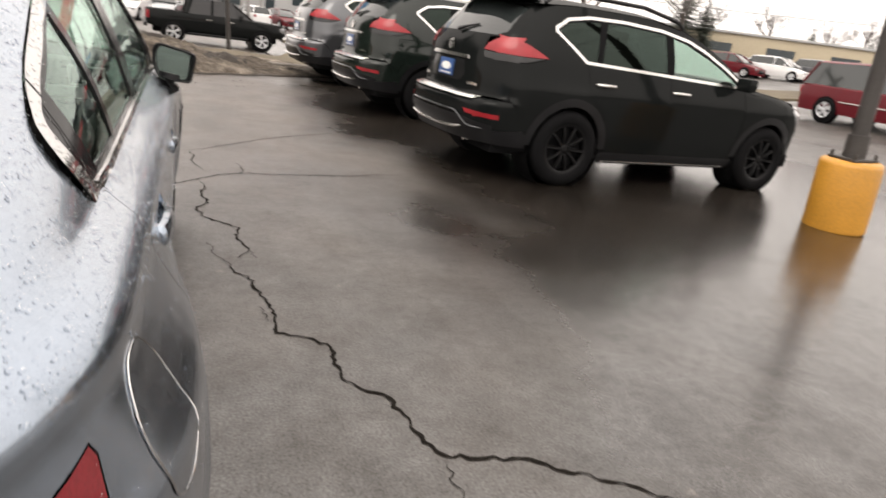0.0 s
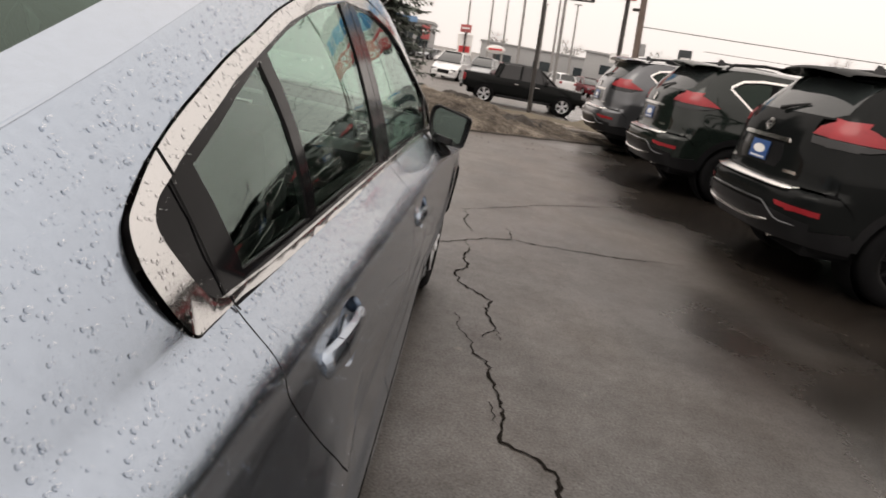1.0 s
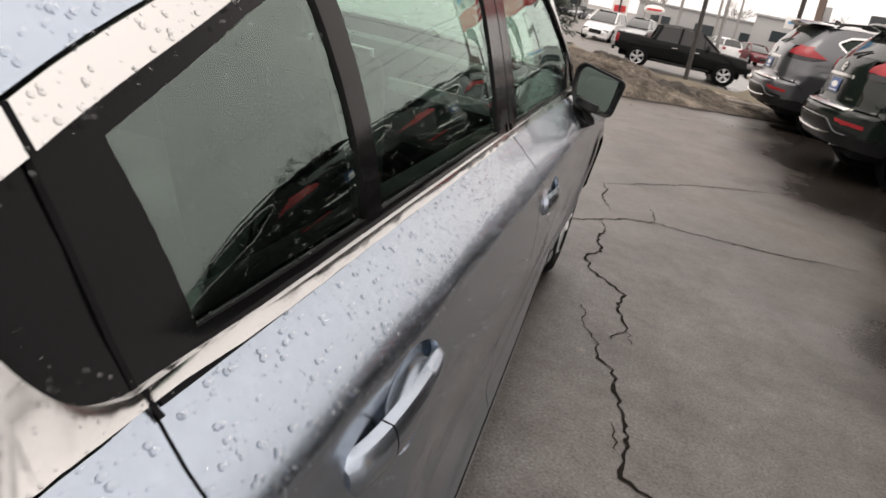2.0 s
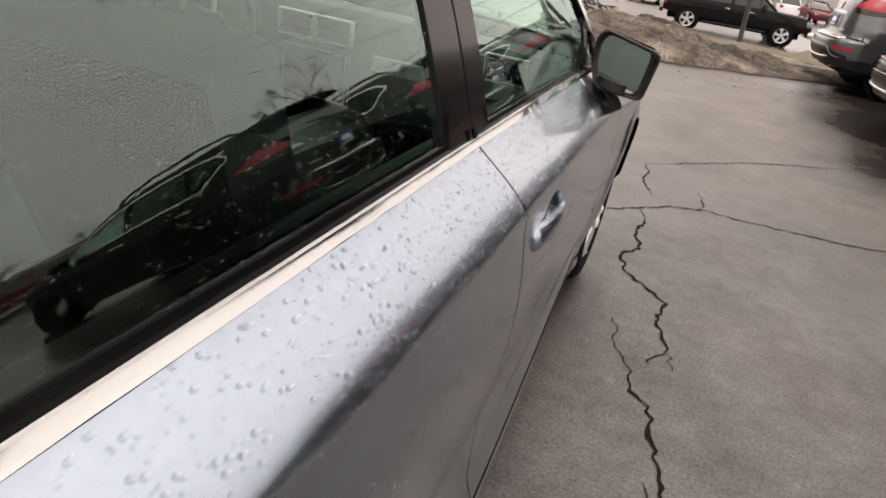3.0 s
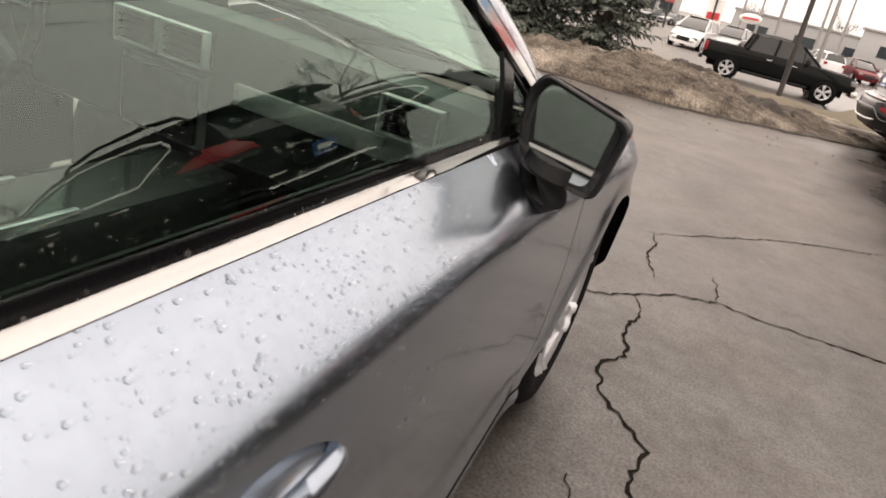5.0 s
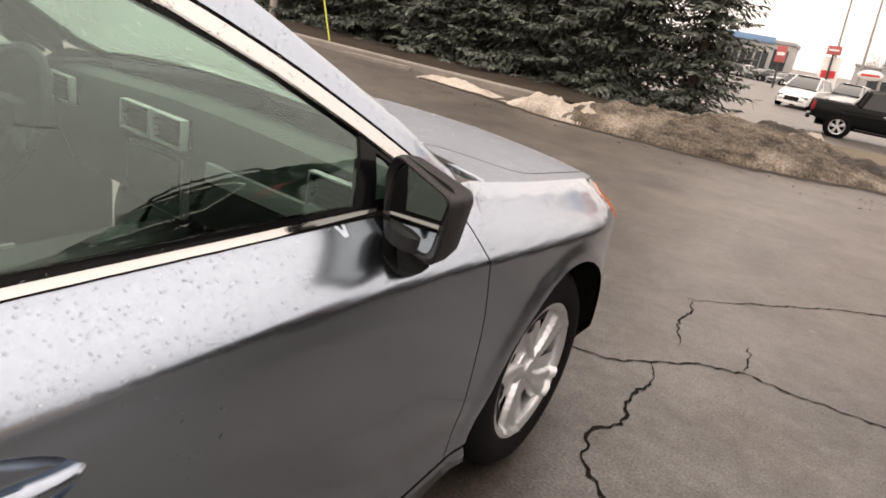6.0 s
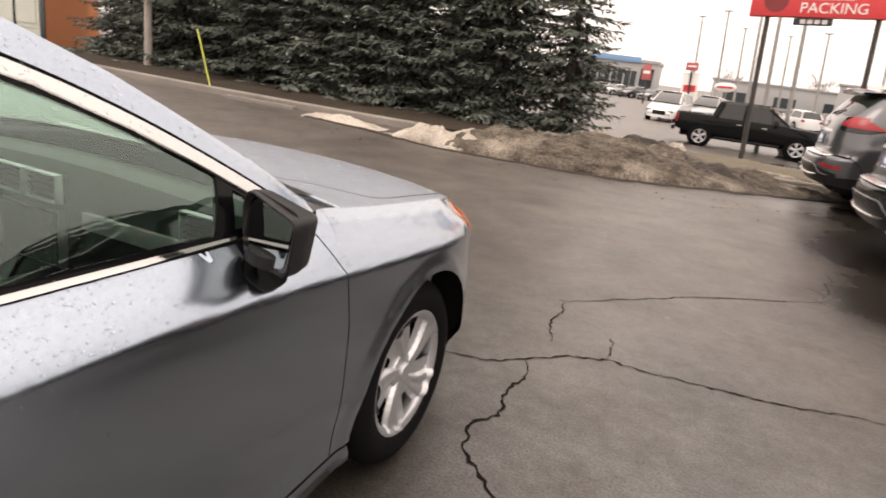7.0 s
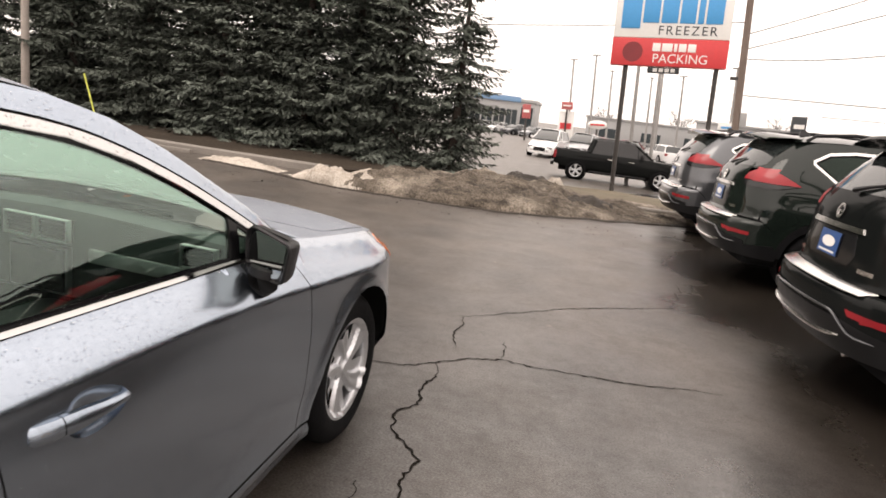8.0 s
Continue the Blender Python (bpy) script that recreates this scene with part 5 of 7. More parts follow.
    part("grille", block(-0.56, 0.56, 2.72, 2.885, 0.72, 1.05, 0.03), CHROME, car, "chrome grille")
    part("underbody", block(-0.7, 0.7, -2.6, 2.5, 0.34, 0.60, 0.03), INNER_DARK, car)
    wheels(car, 1.82, -1.82, W + 0.030, 0.41, 0.41, 0.275, 0.25, RIM, 5, "twin")
    return car


def stand(x, y, turn, roll=0.0):
    """Where a car stands on the ground: turn 0 has its nose to +y."""
    return pose(x, y, height(x, y), 0, 0, turn)


# ---- the row of compact SUVs, built nose to +y ----
S_AXLE, S_HUB, S_ARCH = 1.353, 0.362, 0.415
S_RAIL_Z = pchip((2.30, 2.05, 1.6, 1.1, 0.95, 0.6, 0.3, 0.0, -0.5, -1.2, -1.7, -2.0, -2.4), (0.76, 0.93, 1.03, 1.09, 1.13, 1.33, 1.475, 1.575, 1.645, 1.65, 1.62, 1.585, 1.50))
S_RAIL_X = pchip((2.30, 1.2, 0.95, 0.6, 0.3, -0.3, -1.2, -1.8, -2.4), (0.80, 0.82, 0.815, 0.765, 0.72, 0.665, 0.65, 0.635, 0.60))
S_TOP_Z = pchip((2.30, 2.05, 1.6, 1.1, 0.6, 0.1, -0.5, -1.2, -1.8, -2.1), (0.80, 0.99, 1.08, 1.13, 1.38, 1.63, 1.71, 1.715, 1.67, 1.63))
S_REAR = pchip((0.25, 0.40, 0.50, 0.64, 0.735, 0.765, 1.0, 1.20, 1.29, 1.62, 1.75), (-2.25, -2.34, -2.385, -2.40, -2.385, -2.285, -2.265, -2.235, -2.19, -1.93, -1.76))
S_CACHE = {}


def suv_section(y):
    key = round(y * 400)
    if key not in S_CACHE:
        zr, xr = S_RAIL_Z(y), S_RAIL_X(y)
        belt = min(1.12 - 0.03 * y, zr - 0.03)
        flare = 0.015 * math.exp(-((y + 1.35) / 0.45) ** 2) + 0.015 * math.exp(-((y - 1.35) / 0.45) ** 2)
        pts = [(0.20, 0.78), (0.30, 0.845), (0.42, 0.868 + flare), (min(0.62, zr - 0.3), 0.892 + flare), (min(0.88, zr - 0.12), 0.918 + flare * 0.6), (min(0.96, zr - 0.07), 0.905), (belt, 0.865), ((belt + zr) / 2, (0.865 + xr) / 2 + 0.018 * smooth(0.03, 0.2, zr - belt)), (zr, xr)]
        front = max(0.02, 1 - min(1, max(0, y - 1.2) / 1.12) ** 3.2) ** 0.42
        curve = pchip([p[0] for p in pts], [p[1] * front for p in pts])
        zs = np.linspace(0.20, zr, 50)
        S_CACHE[key] = (zs, np.array([curve(z) for z in zs]))
    return S_CACHE[key]


def suv_half(y, z):
    zs, xs = suv_section(y)
    return float(np.interp(z, zs, xs)) - max(0, z - zs[-1]) * 1.2


S_CORNER, S_POW = 0.52, 2.7


def suv_side(y, z):
    start = S_REAR(z) + S_CORNER
    t = min(0.999, max(0.0, (start - y) / S_CORNER))
    return Vector((suv_half(max(y, -2.1), z) * (1 - t ** S_POW) ** (1 / S_POW), y, z))


def suv_rear(x, z):
    half = suv_half(-1.9, z)
    t = min(0.999, abs(x) / half)
    return Vector((x, S_REAR(z) + S_CORNER - S_CORNER * (1 - t ** S_POW) ** (1 / S_POW), z))


def suv_top(s, y):
    zr, xr, zc = S_RAIL_Z(y), S_RAIL_X(y), S_TOP_Z(y)
    front = max(0.02, 1 - min(1, max(0, y - 1.2) / 1.12) ** 3.2) ** 0.42
    return Vector((xr * front * s, y, zc - (zc - zr) * abs(s) ** 2.4))


def s_arc(cy, r, a0, a1, n):
    return [(cy + r * math.cos(radians(a0 + (a1 - a0) * i / n)), S_HUB + r * math.sin(radians(a0 + (a1 - a0) * i / n))) for i in range(n + 1)]


def s_belt(y, up=0.0):
    return 1.12 - 0.03 * y + up


def suv(m, paint, label):
    car = empty("suv", m, label, "car", "row of parked SUVs")
    G = 0.003
    low = 0.34
    top = [(0.90, 1.10), (0.6, 1.275), (0.3, 1.415), (0.05, 1.50), (-0.3, 1.558), (-0.8, 1.58), (-1.2, 1.57), (-1.45, 1.53)]
    tip = [(-1.60, 1.44), (-1.60, 1.40), (-1.42, 1.27), (-1.27, s_belt(-1.27))]
    for side in (1, -1):
        how = {"side": side}
        corner = lambda z: S_REAR(z) + S_CORNER * 0.22
        inner = [(2.2, 0.3), (2.1, 0.8), (1.6, 1.0), (0.9, 1.08), (-1.4, 1.12), (-1.9, 1.1), (-2.1, 0.9), (-2.1, 0.3), (-1.76, 0.3)] + s_arc(-S_AXLE, 0.405, 180, 0, 12) + [(-0.94, 0.3), (0.94, 0.3)] + s_arc(S_AXLE, 0.405, 180, 0, 12) + [(1.76, 0.3)]
        lay("inner_body", suv_side, inner, INNER_DARK, car, step=0.12, depth=0, lift=-0.012, **how)
        fcut = [(0.86, 1.08), (0.90, 0.9), (0.92, 0.6), (0.92, low)]
        mcut = [(-0.20, s_belt(-0.2)), (-0.19, 0.9), (-0.17, 0.6), (-0.17, low)]
        rcut = [(-1.24, s_belt(-1.24)), (-1.22, 1.0), (-1.18, 0.86)] + s_arc(-S_AXLE, 0.50, 66, 0, 6)[1:] + [(-0.86, low)]
        fender = fcut + s_arc(S_AXLE, S_ARCH + 0.03, 180, 0, 14) + [(1.85, 0.62), (1.95, 0.72), (1.72, 0.92)] + [(y, S_RAIL_Z(y) - 0.003) for y in (1.66, 1.5, 1.3, 1.1, 0.98)]
        lay("front_fender", suv_side, fender, paint, car, step=0.08, gap=G, edge=INNER_DARK, **how)
        lay("headlight", suv_side, [(1.95, 0.72), (1.72, 0.92), (1.85, 0.985), (2.15, 0.86), (2.2, 0.74)], LENS_CLEAR, car, step=0.07, gap=G, **how)
        lay("front_bumper", suv_side, [(1.78, 0.34), (1.85, 0.62), (1.95, 0.72), (2.25, 0.70), (2.30, 0.6), (2.30, 0.30)], paint, car, step=0.08, gap=G, **how)
        door = lay("front_door", suv_side, fcut + mcut[::-1] + [(0.3, s_belt(0.3))], paint, car, step=0.08, gap=G, edge=INNER_DARK, **how)
        back_door = lay("rear_door", suv_side, mcut + rcut[::-1] + [(-0.7, s_belt(-0.7))], paint, car, step=0.08, gap=G, edge=INNER_DARK, **how)
        for d, y in ((door, -0.06), (back_door, -1.02)):
            bm = bmesh.new()
            pts = [suv_side(y + dy, 0.985) + Vector((out, 0, 0)) for dy, out in ((-0.11, 0.004), (-0.085, 0.032), (0.0, 0.040), (0.085, 0.032), (0.11, 0.004))]
            tube(bm, [(side * p.x, p.y, p.z) for p in pts], [0.012, 0.016, 0.017, 0.016, 0.012], 8)
            part("door_handle", bm, CHROME, d, "chrome door handle")
        quarter = rcut + s_arc(-S_AXLE, S_ARCH + 0.03, 12, 180, 14)[1:] + [(-1.80, 0.44), (-1.90, 0.66), (-2.02, 0.75), (corner(0.77), 0.77), (corner(1.08), 1.085), (-1.90, 1.10), (-1.70, 1.155), (-1.90, 1.252), (corner(1.29) - 0.02, 1.30), (corner(1.4), 1.40), (corner(1.55), 1.55), (-1.80, 1.605)] \
            + [(y, S_RAIL_Z(y)) for y in (-1.7, -1.2, -0.5, 0.0, 0.3, 0.6, 0.9)] + top + tip
        lay("quarter_panel", suv_side, quarter, paint, car, step=0.06, gap=G, edge=INNER_DARK, **how)
        lamp = lay("tail_lamp", suv_side, [(corner(1.15), 1.152), (-1.92, 1.148), (-1.70, 1.155), (-1.90, 1.252), (corner(1.29), 1.30)], LENS_RED, car, "red wraparound tail lamp", step=0.05, lift=0.012, depth=0.02, **how)
        lay("lamp_base", suv_side, [(corner(1.08), 1.085), (-1.92, 1.10), (-1.73, 1.150), (-1.92, 1.144), (corner(1.15), 1.148)], GLOSS_BLACK, lamp, step=0.05, lift=0.008, depth=0.02, **how)
        # glass
        panes = [[(0.78, s_belt(0.78, 0.02)), (0.52, 1.27), (0.28, 1.375), (0.02, 1.465), (-0.16, 1.508), (-0.16, s_belt(-0.16, 0.02))], [(-0.25, s_belt(-0.25, 0.02)), (-0.25, 1.522), (-0.8, 1.548), (-1.0, 1.545), (-1.08, s_belt(-1.18, 0.02))], [(-1.14, s_belt(-1.14, 0.02)), (-1.07, 1.54), (-1.2, 1.535), (-1.43, 1.50), (-1.565, 1.42), (-1.40, 1.295), (-1.25, s_belt(-1.25, 0.02))]]
        whole = top + tip + [(-1.2, s_belt(-1.2)), (-0.2, s_belt(-0.2)), (0.6, s_belt(0.6))]
        lay("window_frame", suv_side, whole, INNER_DARK, car, step=0.09, depth=0.01, lift=-0.004, holes=[shrink(p, 0.004) for p in panes], **how)
        for p, host, mat in ((panes[0], door, TINT), (panes[1], back_door, DARK_TINT), (panes[2], back_door, DARK_TINT)):
            lay("window_pane", suv_side, p, mat, host, step=0.09, depth=0, lift=-0.007, **how)
        lay("window_trim", suv_side, shrink(whole, -0.004), CHROME, car, "chrome window surround", step=0.06, lift=0.003, depth=0.01, holes=[shrink(whole, 0.022)], **how)
        # black cladding
        lay("sill_cladding", suv_side, [(0.93, low), (0.97, 0.30), (0.93, 0.235), (-0.93, 0.235), (-0.97, 0.30), (-0.86, low)], SATIN_BLACK, car, step=0.08, lift=0.012, depth=0.03, **how)
        lay("sill_strip", suv_side, [(0.85, 0.262), (0.85, 0.25), (-0.85, 0.25), (-0.85, 0.262)], CHROME, car, step=0.08, lift=0.016, depth=0.01, **how)
        for cy in (S_AXLE, -S_AXLE):
            lay("arch_trim", suv_side, s_arc(cy, S_ARCH + 0.062, 178, 2, 16) + s_arc(cy, S_ARCH - 0.012, 2, 178, 16), SATIN_BLACK, car, step=0.05, lift=0.010, depth=0.03, **how)
            v, f = revolve([(0, -0.28), (0.42, -0.28), (0.42, -0.02)], 28)
            well = solid("wheel_well", v, f, INNER_DARK, car, smooth=False)
            well.matrix_basis = pose(side * 0.89, cy, S_HUB + 0.01, 0, 0, 0 if side > 0 else 180)
        lay("rear_bumper", suv_side, [(-1.79, 0.44), (-1.90, 0.66), (-2.02, 0.745), (corner(0.74), 0.745), (corner(0.55), 0.50), (corner(0.40), 0.36), (-1.80, 0.36)], paint, car, step=0.06, gap=G, **how)
        lay("rear_bumper_cladding", suv_side, [(-1.79, 0.43), (-1.86, 0.50), (corner(0.5), 0.46), (corner(0.38), 0.355), (-1.80, 0.34)], SATIN_BLACK, car, step=0.06, lift=0.006, depth=0.02, **how)
        # mirrors
        bm = block(min(side * 0.90, side * 1.10), max(side * 0.90, side * 1.10), 0.66, 0.78, 1.08, 1.22, 0.04)
        part("side_mirror", bm, paint, car)
        rail = [(side * 0.60, y, S_TOP_Z(y) - 0.02 + lift) for y, lift in ((0.05, -0.02), (-0.02, 0.025), (-0.5, 0.05), (-1.2, 0.05), (-1.58, 0.025), (-1.66, -0.03))]
        part("roof_rail", rod(rail, [0.018, 0.02, 0.02, 0.02, 0.02, 0.018], 8), SATIN_BLACK, car, "black roof rail")

    def rear(name, poly, mat, parent, tag="", **how):
        verts, faces, normals, sheet = skin(suv_rear, poly, **how)
        return solid(name, verts, faces, mat, parent, tag, normals, edge=how.get("edge"), edge_from=sheet)
    half = lambda z, k=0.93: suv_half(-1.9, z) * k
    gate = rear("tailgate", [(-half(0.78), 0.765), (half(0.78), 0.765), (half(1.08), 1.08), (0.56, 1.10), (0.52, 1.285), (half(1.29, 0.9), 1.30), (half(1.55, 0.93), 1.60), (-half(1.55, 0.93), 1.60), (-half(1.29, 0.9), 1.30), (-0.52, 1.285), (-0.56, 1.10), (-half(1.08), 1.08)], paint, car, "painted tailgate with a dark screen", step=0.07)
    rear("rear_screen", [(-0.58, 1.30), (-0.64, 1.34), (-0.56, 1.585), (0.56, 1.585), (0.64, 1.34), (0.58, 1.30)], CAR_GLASS, gate, "dark rear screen", step=0.07, lift=0.004, depth=0.004)
    rear("bumper_middle", [(-half(0.6), 0.75), (half(0.6), 0.75), (half(0.5), 0.50), (-half(0.5), 0.50)], paint, car, step=0.07, depth=0.02)
    cladding = rear("bumper_cladding", [(-half(0.5), 0.52), (-0.55, 0.565), (0.55, 0.565), (half(0.5), 0.52), (half(0.38), 0.355), (-half(0.38), 0.355)], SATIN_BLACK, car, "black lower bumper", step=0.07, lift=0.008, depth=0.03)
    part("skid_trim", rod([suv_rear(x, 0.435 + 0.03 * (abs(x) / 0.55) ** 3) + Vector((0, -0.016, 0)) for x in np.linspace(-0.56, 0.56, 13)], [0.006] + [0.017] * 11 + [0.006], 8), CHROME, cladding, "bright skid trim")
    part("skid_line", rod([suv_rear(x, 0.600 - 0.115 * smooth(0.46, 0.66, abs(x))) + Vector((0, -0.014, 0)) for x in np.linspace(-0.76, 0.76, 33)], [0.003] + [0.008] * 31 + [0.003], 8), GUN_PAINT, cladding, "dull silver bumper line")
    rear("scuff_plate", [(-0.62, 0.736), (-0.64, 0.760), (0.64, 0.760), (0.62, 0.736)], CHROME, car, "bright scuff plate", step=0.07, lift=0.004, depth=0.01)
    rear("plate_recess", [(-0.30, 0.85), (-0.35, 0.92), (-0.31, 1.045), (0.31, 1.045), (0.35, 0.92), (0.30, 0.85)], GLOSS_BLACK, gate, step=0.05, lift=0.003, depth=0.004)
    plate = rear("dealer_plate", [(-0.15, 0.875), (0.15, 0.875), (0.15, 1.028), (-0.15, 1.028)], PLATE_BLUE, gate, "blue dealer plate", step=0.05, lift=0.012, depth=0.006)
    rear("plate_print", [(0.10 * math.cos(a), 0.958 + 0.036 * math.sin(a)) for a in (math.tau * i / 20 for i in range(20))], SIGN_WHITE, plate, step=0.04, lift=0.0145, depth=0.002)
    rear("plate_print", [(-0.12, 0.888), (0.12, 0.888), (0.12, 0.90), (-0.12, 0.90)], SIGN_WHITE, plate, step=0.05, lift=0.0145, depth=0.002)
    rear("chrome_garnish", [(-0.38, 1.06), (-0.36, 1.092), (0.36, 1.092), (0.38, 1.06)], CHROME, gate, "chrome garnish", step=0.05, lift=0.014, depth=0.015)
    ring = [(0.052 * math.cos(a), 1.165 + 0.05 * math.sin(a)) for a in (math.tau * i / 24 for i in range(24))]
    rear("badge_ring", ring, CHROME, gate, step=0.03, lift=0.012, depth=0.012, holes=[[(0.036 * math.cos(a), 1.165 + 0.033 * math.sin(a)) for a in (math.tau * i / 20 for i in range(20))]])
    rear("badge_bar", [(-0.055, 1.158), (0.055, 1.158), (0.055, 1.173), (-0.055, 1.173)], CHROME, gate, step=0.03, lift=0.013, depth=0.012)
    for s in (-1, 1):
        rear("trim_badge", [(s * 0.42, 0.835), (s * 0.56, 0.835), (s * 0.56, 0.86), (s * 0.42, 0.86)][::s], CHROME, gate, step=0.05, lift=0.006, depth=0.004)
        lamp = rear("inner_tail_lamp", [(s * 0.55, 1.165), (s * 0.57, 1.225), (s * 0.64, 1.282), (s * half(1.29, 0.945), 1.30), (s * half(1.13, 0.95), 1.150)][::s], LENS_RED, gate, "red tail lamp", step=0.05, lift=0.012, depth=0.02)
        rear("lamp_base", [(s * 0.57, 1.10), (s * 0.55, 1.155), (s * half(1.13, 0.95), 1.146), (s * half(1.08, 0.95), 1.085)][::s], GLOSS_BLACK, lamp, step=0.05, lift=0.008, depth=0.02)
        rear("reflector", [(s * 0.60, 0.60), (s * 0.58, 0.635), (s * half(0.63, 0.955), 0.62), (s * half(0.6, 0.955), 0.58)][::s], LENS_RED, car, "red bumper reflector", step=0.05, lift=0.006, depth=0.01)
        lay("side_reflector", suv_side, [(corner_at(0.6), 0.58), (corner_at(0.6) + 0.10, 0.60), (corner_at(0.6) + 0.10, 0.625), (corner_at(0.62), 0.62)], LENS_RED, car, step=0.05, lift=0.006, depth=0.01, side=s)
        part("exhaust_tip" if s > 0 else "tow_cover", rod([(s * 0.48, -2.02, 0.355), (s * 0.48, -2.24, 0.345)], 0.026, 14), CHROME if s > 0 else SATIN_BLACK, car)
    # spoiler, antenna, wiper
    rows = []
    for y, dz in ((-1.70, 0.005), (-1.88, 0.014), (-2.10, 0.004), (-2.13, -0.018), (-2.04, -0.032), (-1.80, -0.03)):
        w = 0.60 - 0.05 * smooth(-1.7, -2.06, y)
        z = 1.685 - 0.015 * (-1.70 - y) / 0.36 + dz
        rows.append([(x, y + 0.07 * (x / w) ** 2 * (1 if y < -1.75 else 0), z - 0.045 * (x / w) ** 2) for x in np.linspace(-w, w, 13)])
    bm = loft(rows + [rows[0]], False)
    part("roof_spoiler", bm, paint, car, "painted roof spoiler")
    part("wiper", rod([(0.02, -2.21, 1.31), (0.16, -2.18, 1.345), (0.30, -2.14, 1.375)], [0.018, 0.012, 0.008], 6), SATIN_BLACK, gate)
    v = [(-0.012, -1.40, 1.70), (0.012, -1.40, 1.70), (0.012, -1.56, 1.68), (-0.012, -1.56, 1.68), (0, -1.54, 1.765), (0, -1.50, 1.765)]
    solid("antenna", v, [(0, 1, 5), (1, 2, 4, 5), (2, 3, 4), (3, 0, 5, 4)], GLOSS_BLACK, car, smooth=False)

    def strip(y0, y1, s, n=8):
        return [(-s, y0 + (y1 - y0) * i / n) for i in range(n + 1)] + [(s, y1 + (y0 - y1) * i / n) for i in range(n + 1)]
    lay("hood", suv_top, strip(2.2, 1.02, 0.985), paint, car, step=0.12)
    lay("windscreen", suv_top, strip(1.0, 0.12, 0.93), MISTED, car, step=0.12, depth=0)
    for s in (-1, 1):
        lay("front_pillar", suv_top, [(s * 0.93, 1.0), (s * 0.996, 1.0), (s * 0.996, 0.12), (s * 0.93, 0.12)], paint, car, step=0.1)
    lay("roof", suv_top, strip(0.11, -1.78, 0.997), paint, car, step=0.12)
    part("underbody", block(-0.76, 0.76, -2.1, 2.0, 0.26, 0.42, 0.03), INNER_DARK, car)
    part("cabin_floor", block(-0.74, 0.74, -1.9, 0.9, 0.42, 0.9), INNER_DARK, car)
    for x in (-0.36, 0.36):
        seat = part("seat", block(x - 0.24, x + 0.24, -0.62, -0.45, 0.8, 1.32, 0.05), CLOTH, car)
        part("headrest", block(x - 0.12, x + 0.12, -0.62, -0.5, 1.34, 1.5, 0.04), CLOTH, seat)
        part("rear_seat", block(x - 0.30, x + 0.30, -1.45, -1.28, 0.8, 1.34, 0.05), CLOTH, car)
    wheels(car, S_AXLE, -S_AXLE, 0.915, S_HUB, S_HUB, 0.235, 0.225, RIM_BLACK, 10, "single")
    return car


def corner_at(z):
    return S_REAR(z) + S_CORNER * 0.22


SUVS = (((5.55, 3.92), BLACK_PAINT, "black compact SUV with satin black wheels, wet with rain"), ((5.31, 7.45), GREEN_BLACK, "dark green-black compact SUV with red tail lamps"), ((5.0, 10.9), GUN_PAINT, "dark grey compact SUV beside the snowbank"))
for (x, y), paint, label in SUVS:
    suv(pose(x, y, 0, 0, 0, -84), paint, label)

pickup(stand(1.72, 29.75, -85), "black crew-cab pickup truck with silver wheels")


# ---- lamp pole in its yellow base ----
def lamp_base():
    v, f = revolve([(0, 0), (0.268, 0.0), (0.272, 0.02), (0.268, 0.61), (0.255, 0.645), (0.22, 0.66), (0, 0.66)], 40)
    base = empty("lamp_pole", Matrix.Translation((6.70, 1.80, 0)) @ Matrix.Rotation(radians(-3.0), 4, "Y"), "dark steel lamp pole on a round yellow concrete base", "lamp pole")
    solid("base", [(z, y, x) for x, y, z in v], f, YELLOW, base, "chipped yellow concrete base")
    part("pole", rod([(0, 0, 0.64), (0, 0, 7.5)], [0.075, 0.055], 14), STEEL_DARK, base)
    plate = part("flange", block(-0.15, 0.15, -0.15, 0.15, 0.66, 0.685, 0.006), STEEL_DARK, base)
    part("boot", rod([(0, 0, 0.68), (0, 0, 0.89)], [0.10, 0.095], 14), STEEL_DARK, base)
    for sx in (-1, 1):
        for sy in (-1, 1):
            part("bolt", rod([(sx * 0.125, sy * 0.125, 0.68), (sx * 0.125, sy * 0.125, 0.73)], 0.016, 6), STEEL_DARK, plate)


lamp_base()


# ---- snowbank along the lot's edge ----
BANK_FRONT = pchip((-6.2, -4.2, -2.4, 0.05, 1.0, 3.0, 3.8), (9.7, 9.3, 8.8, 9.0, 9.5, 10.8, 11.3))


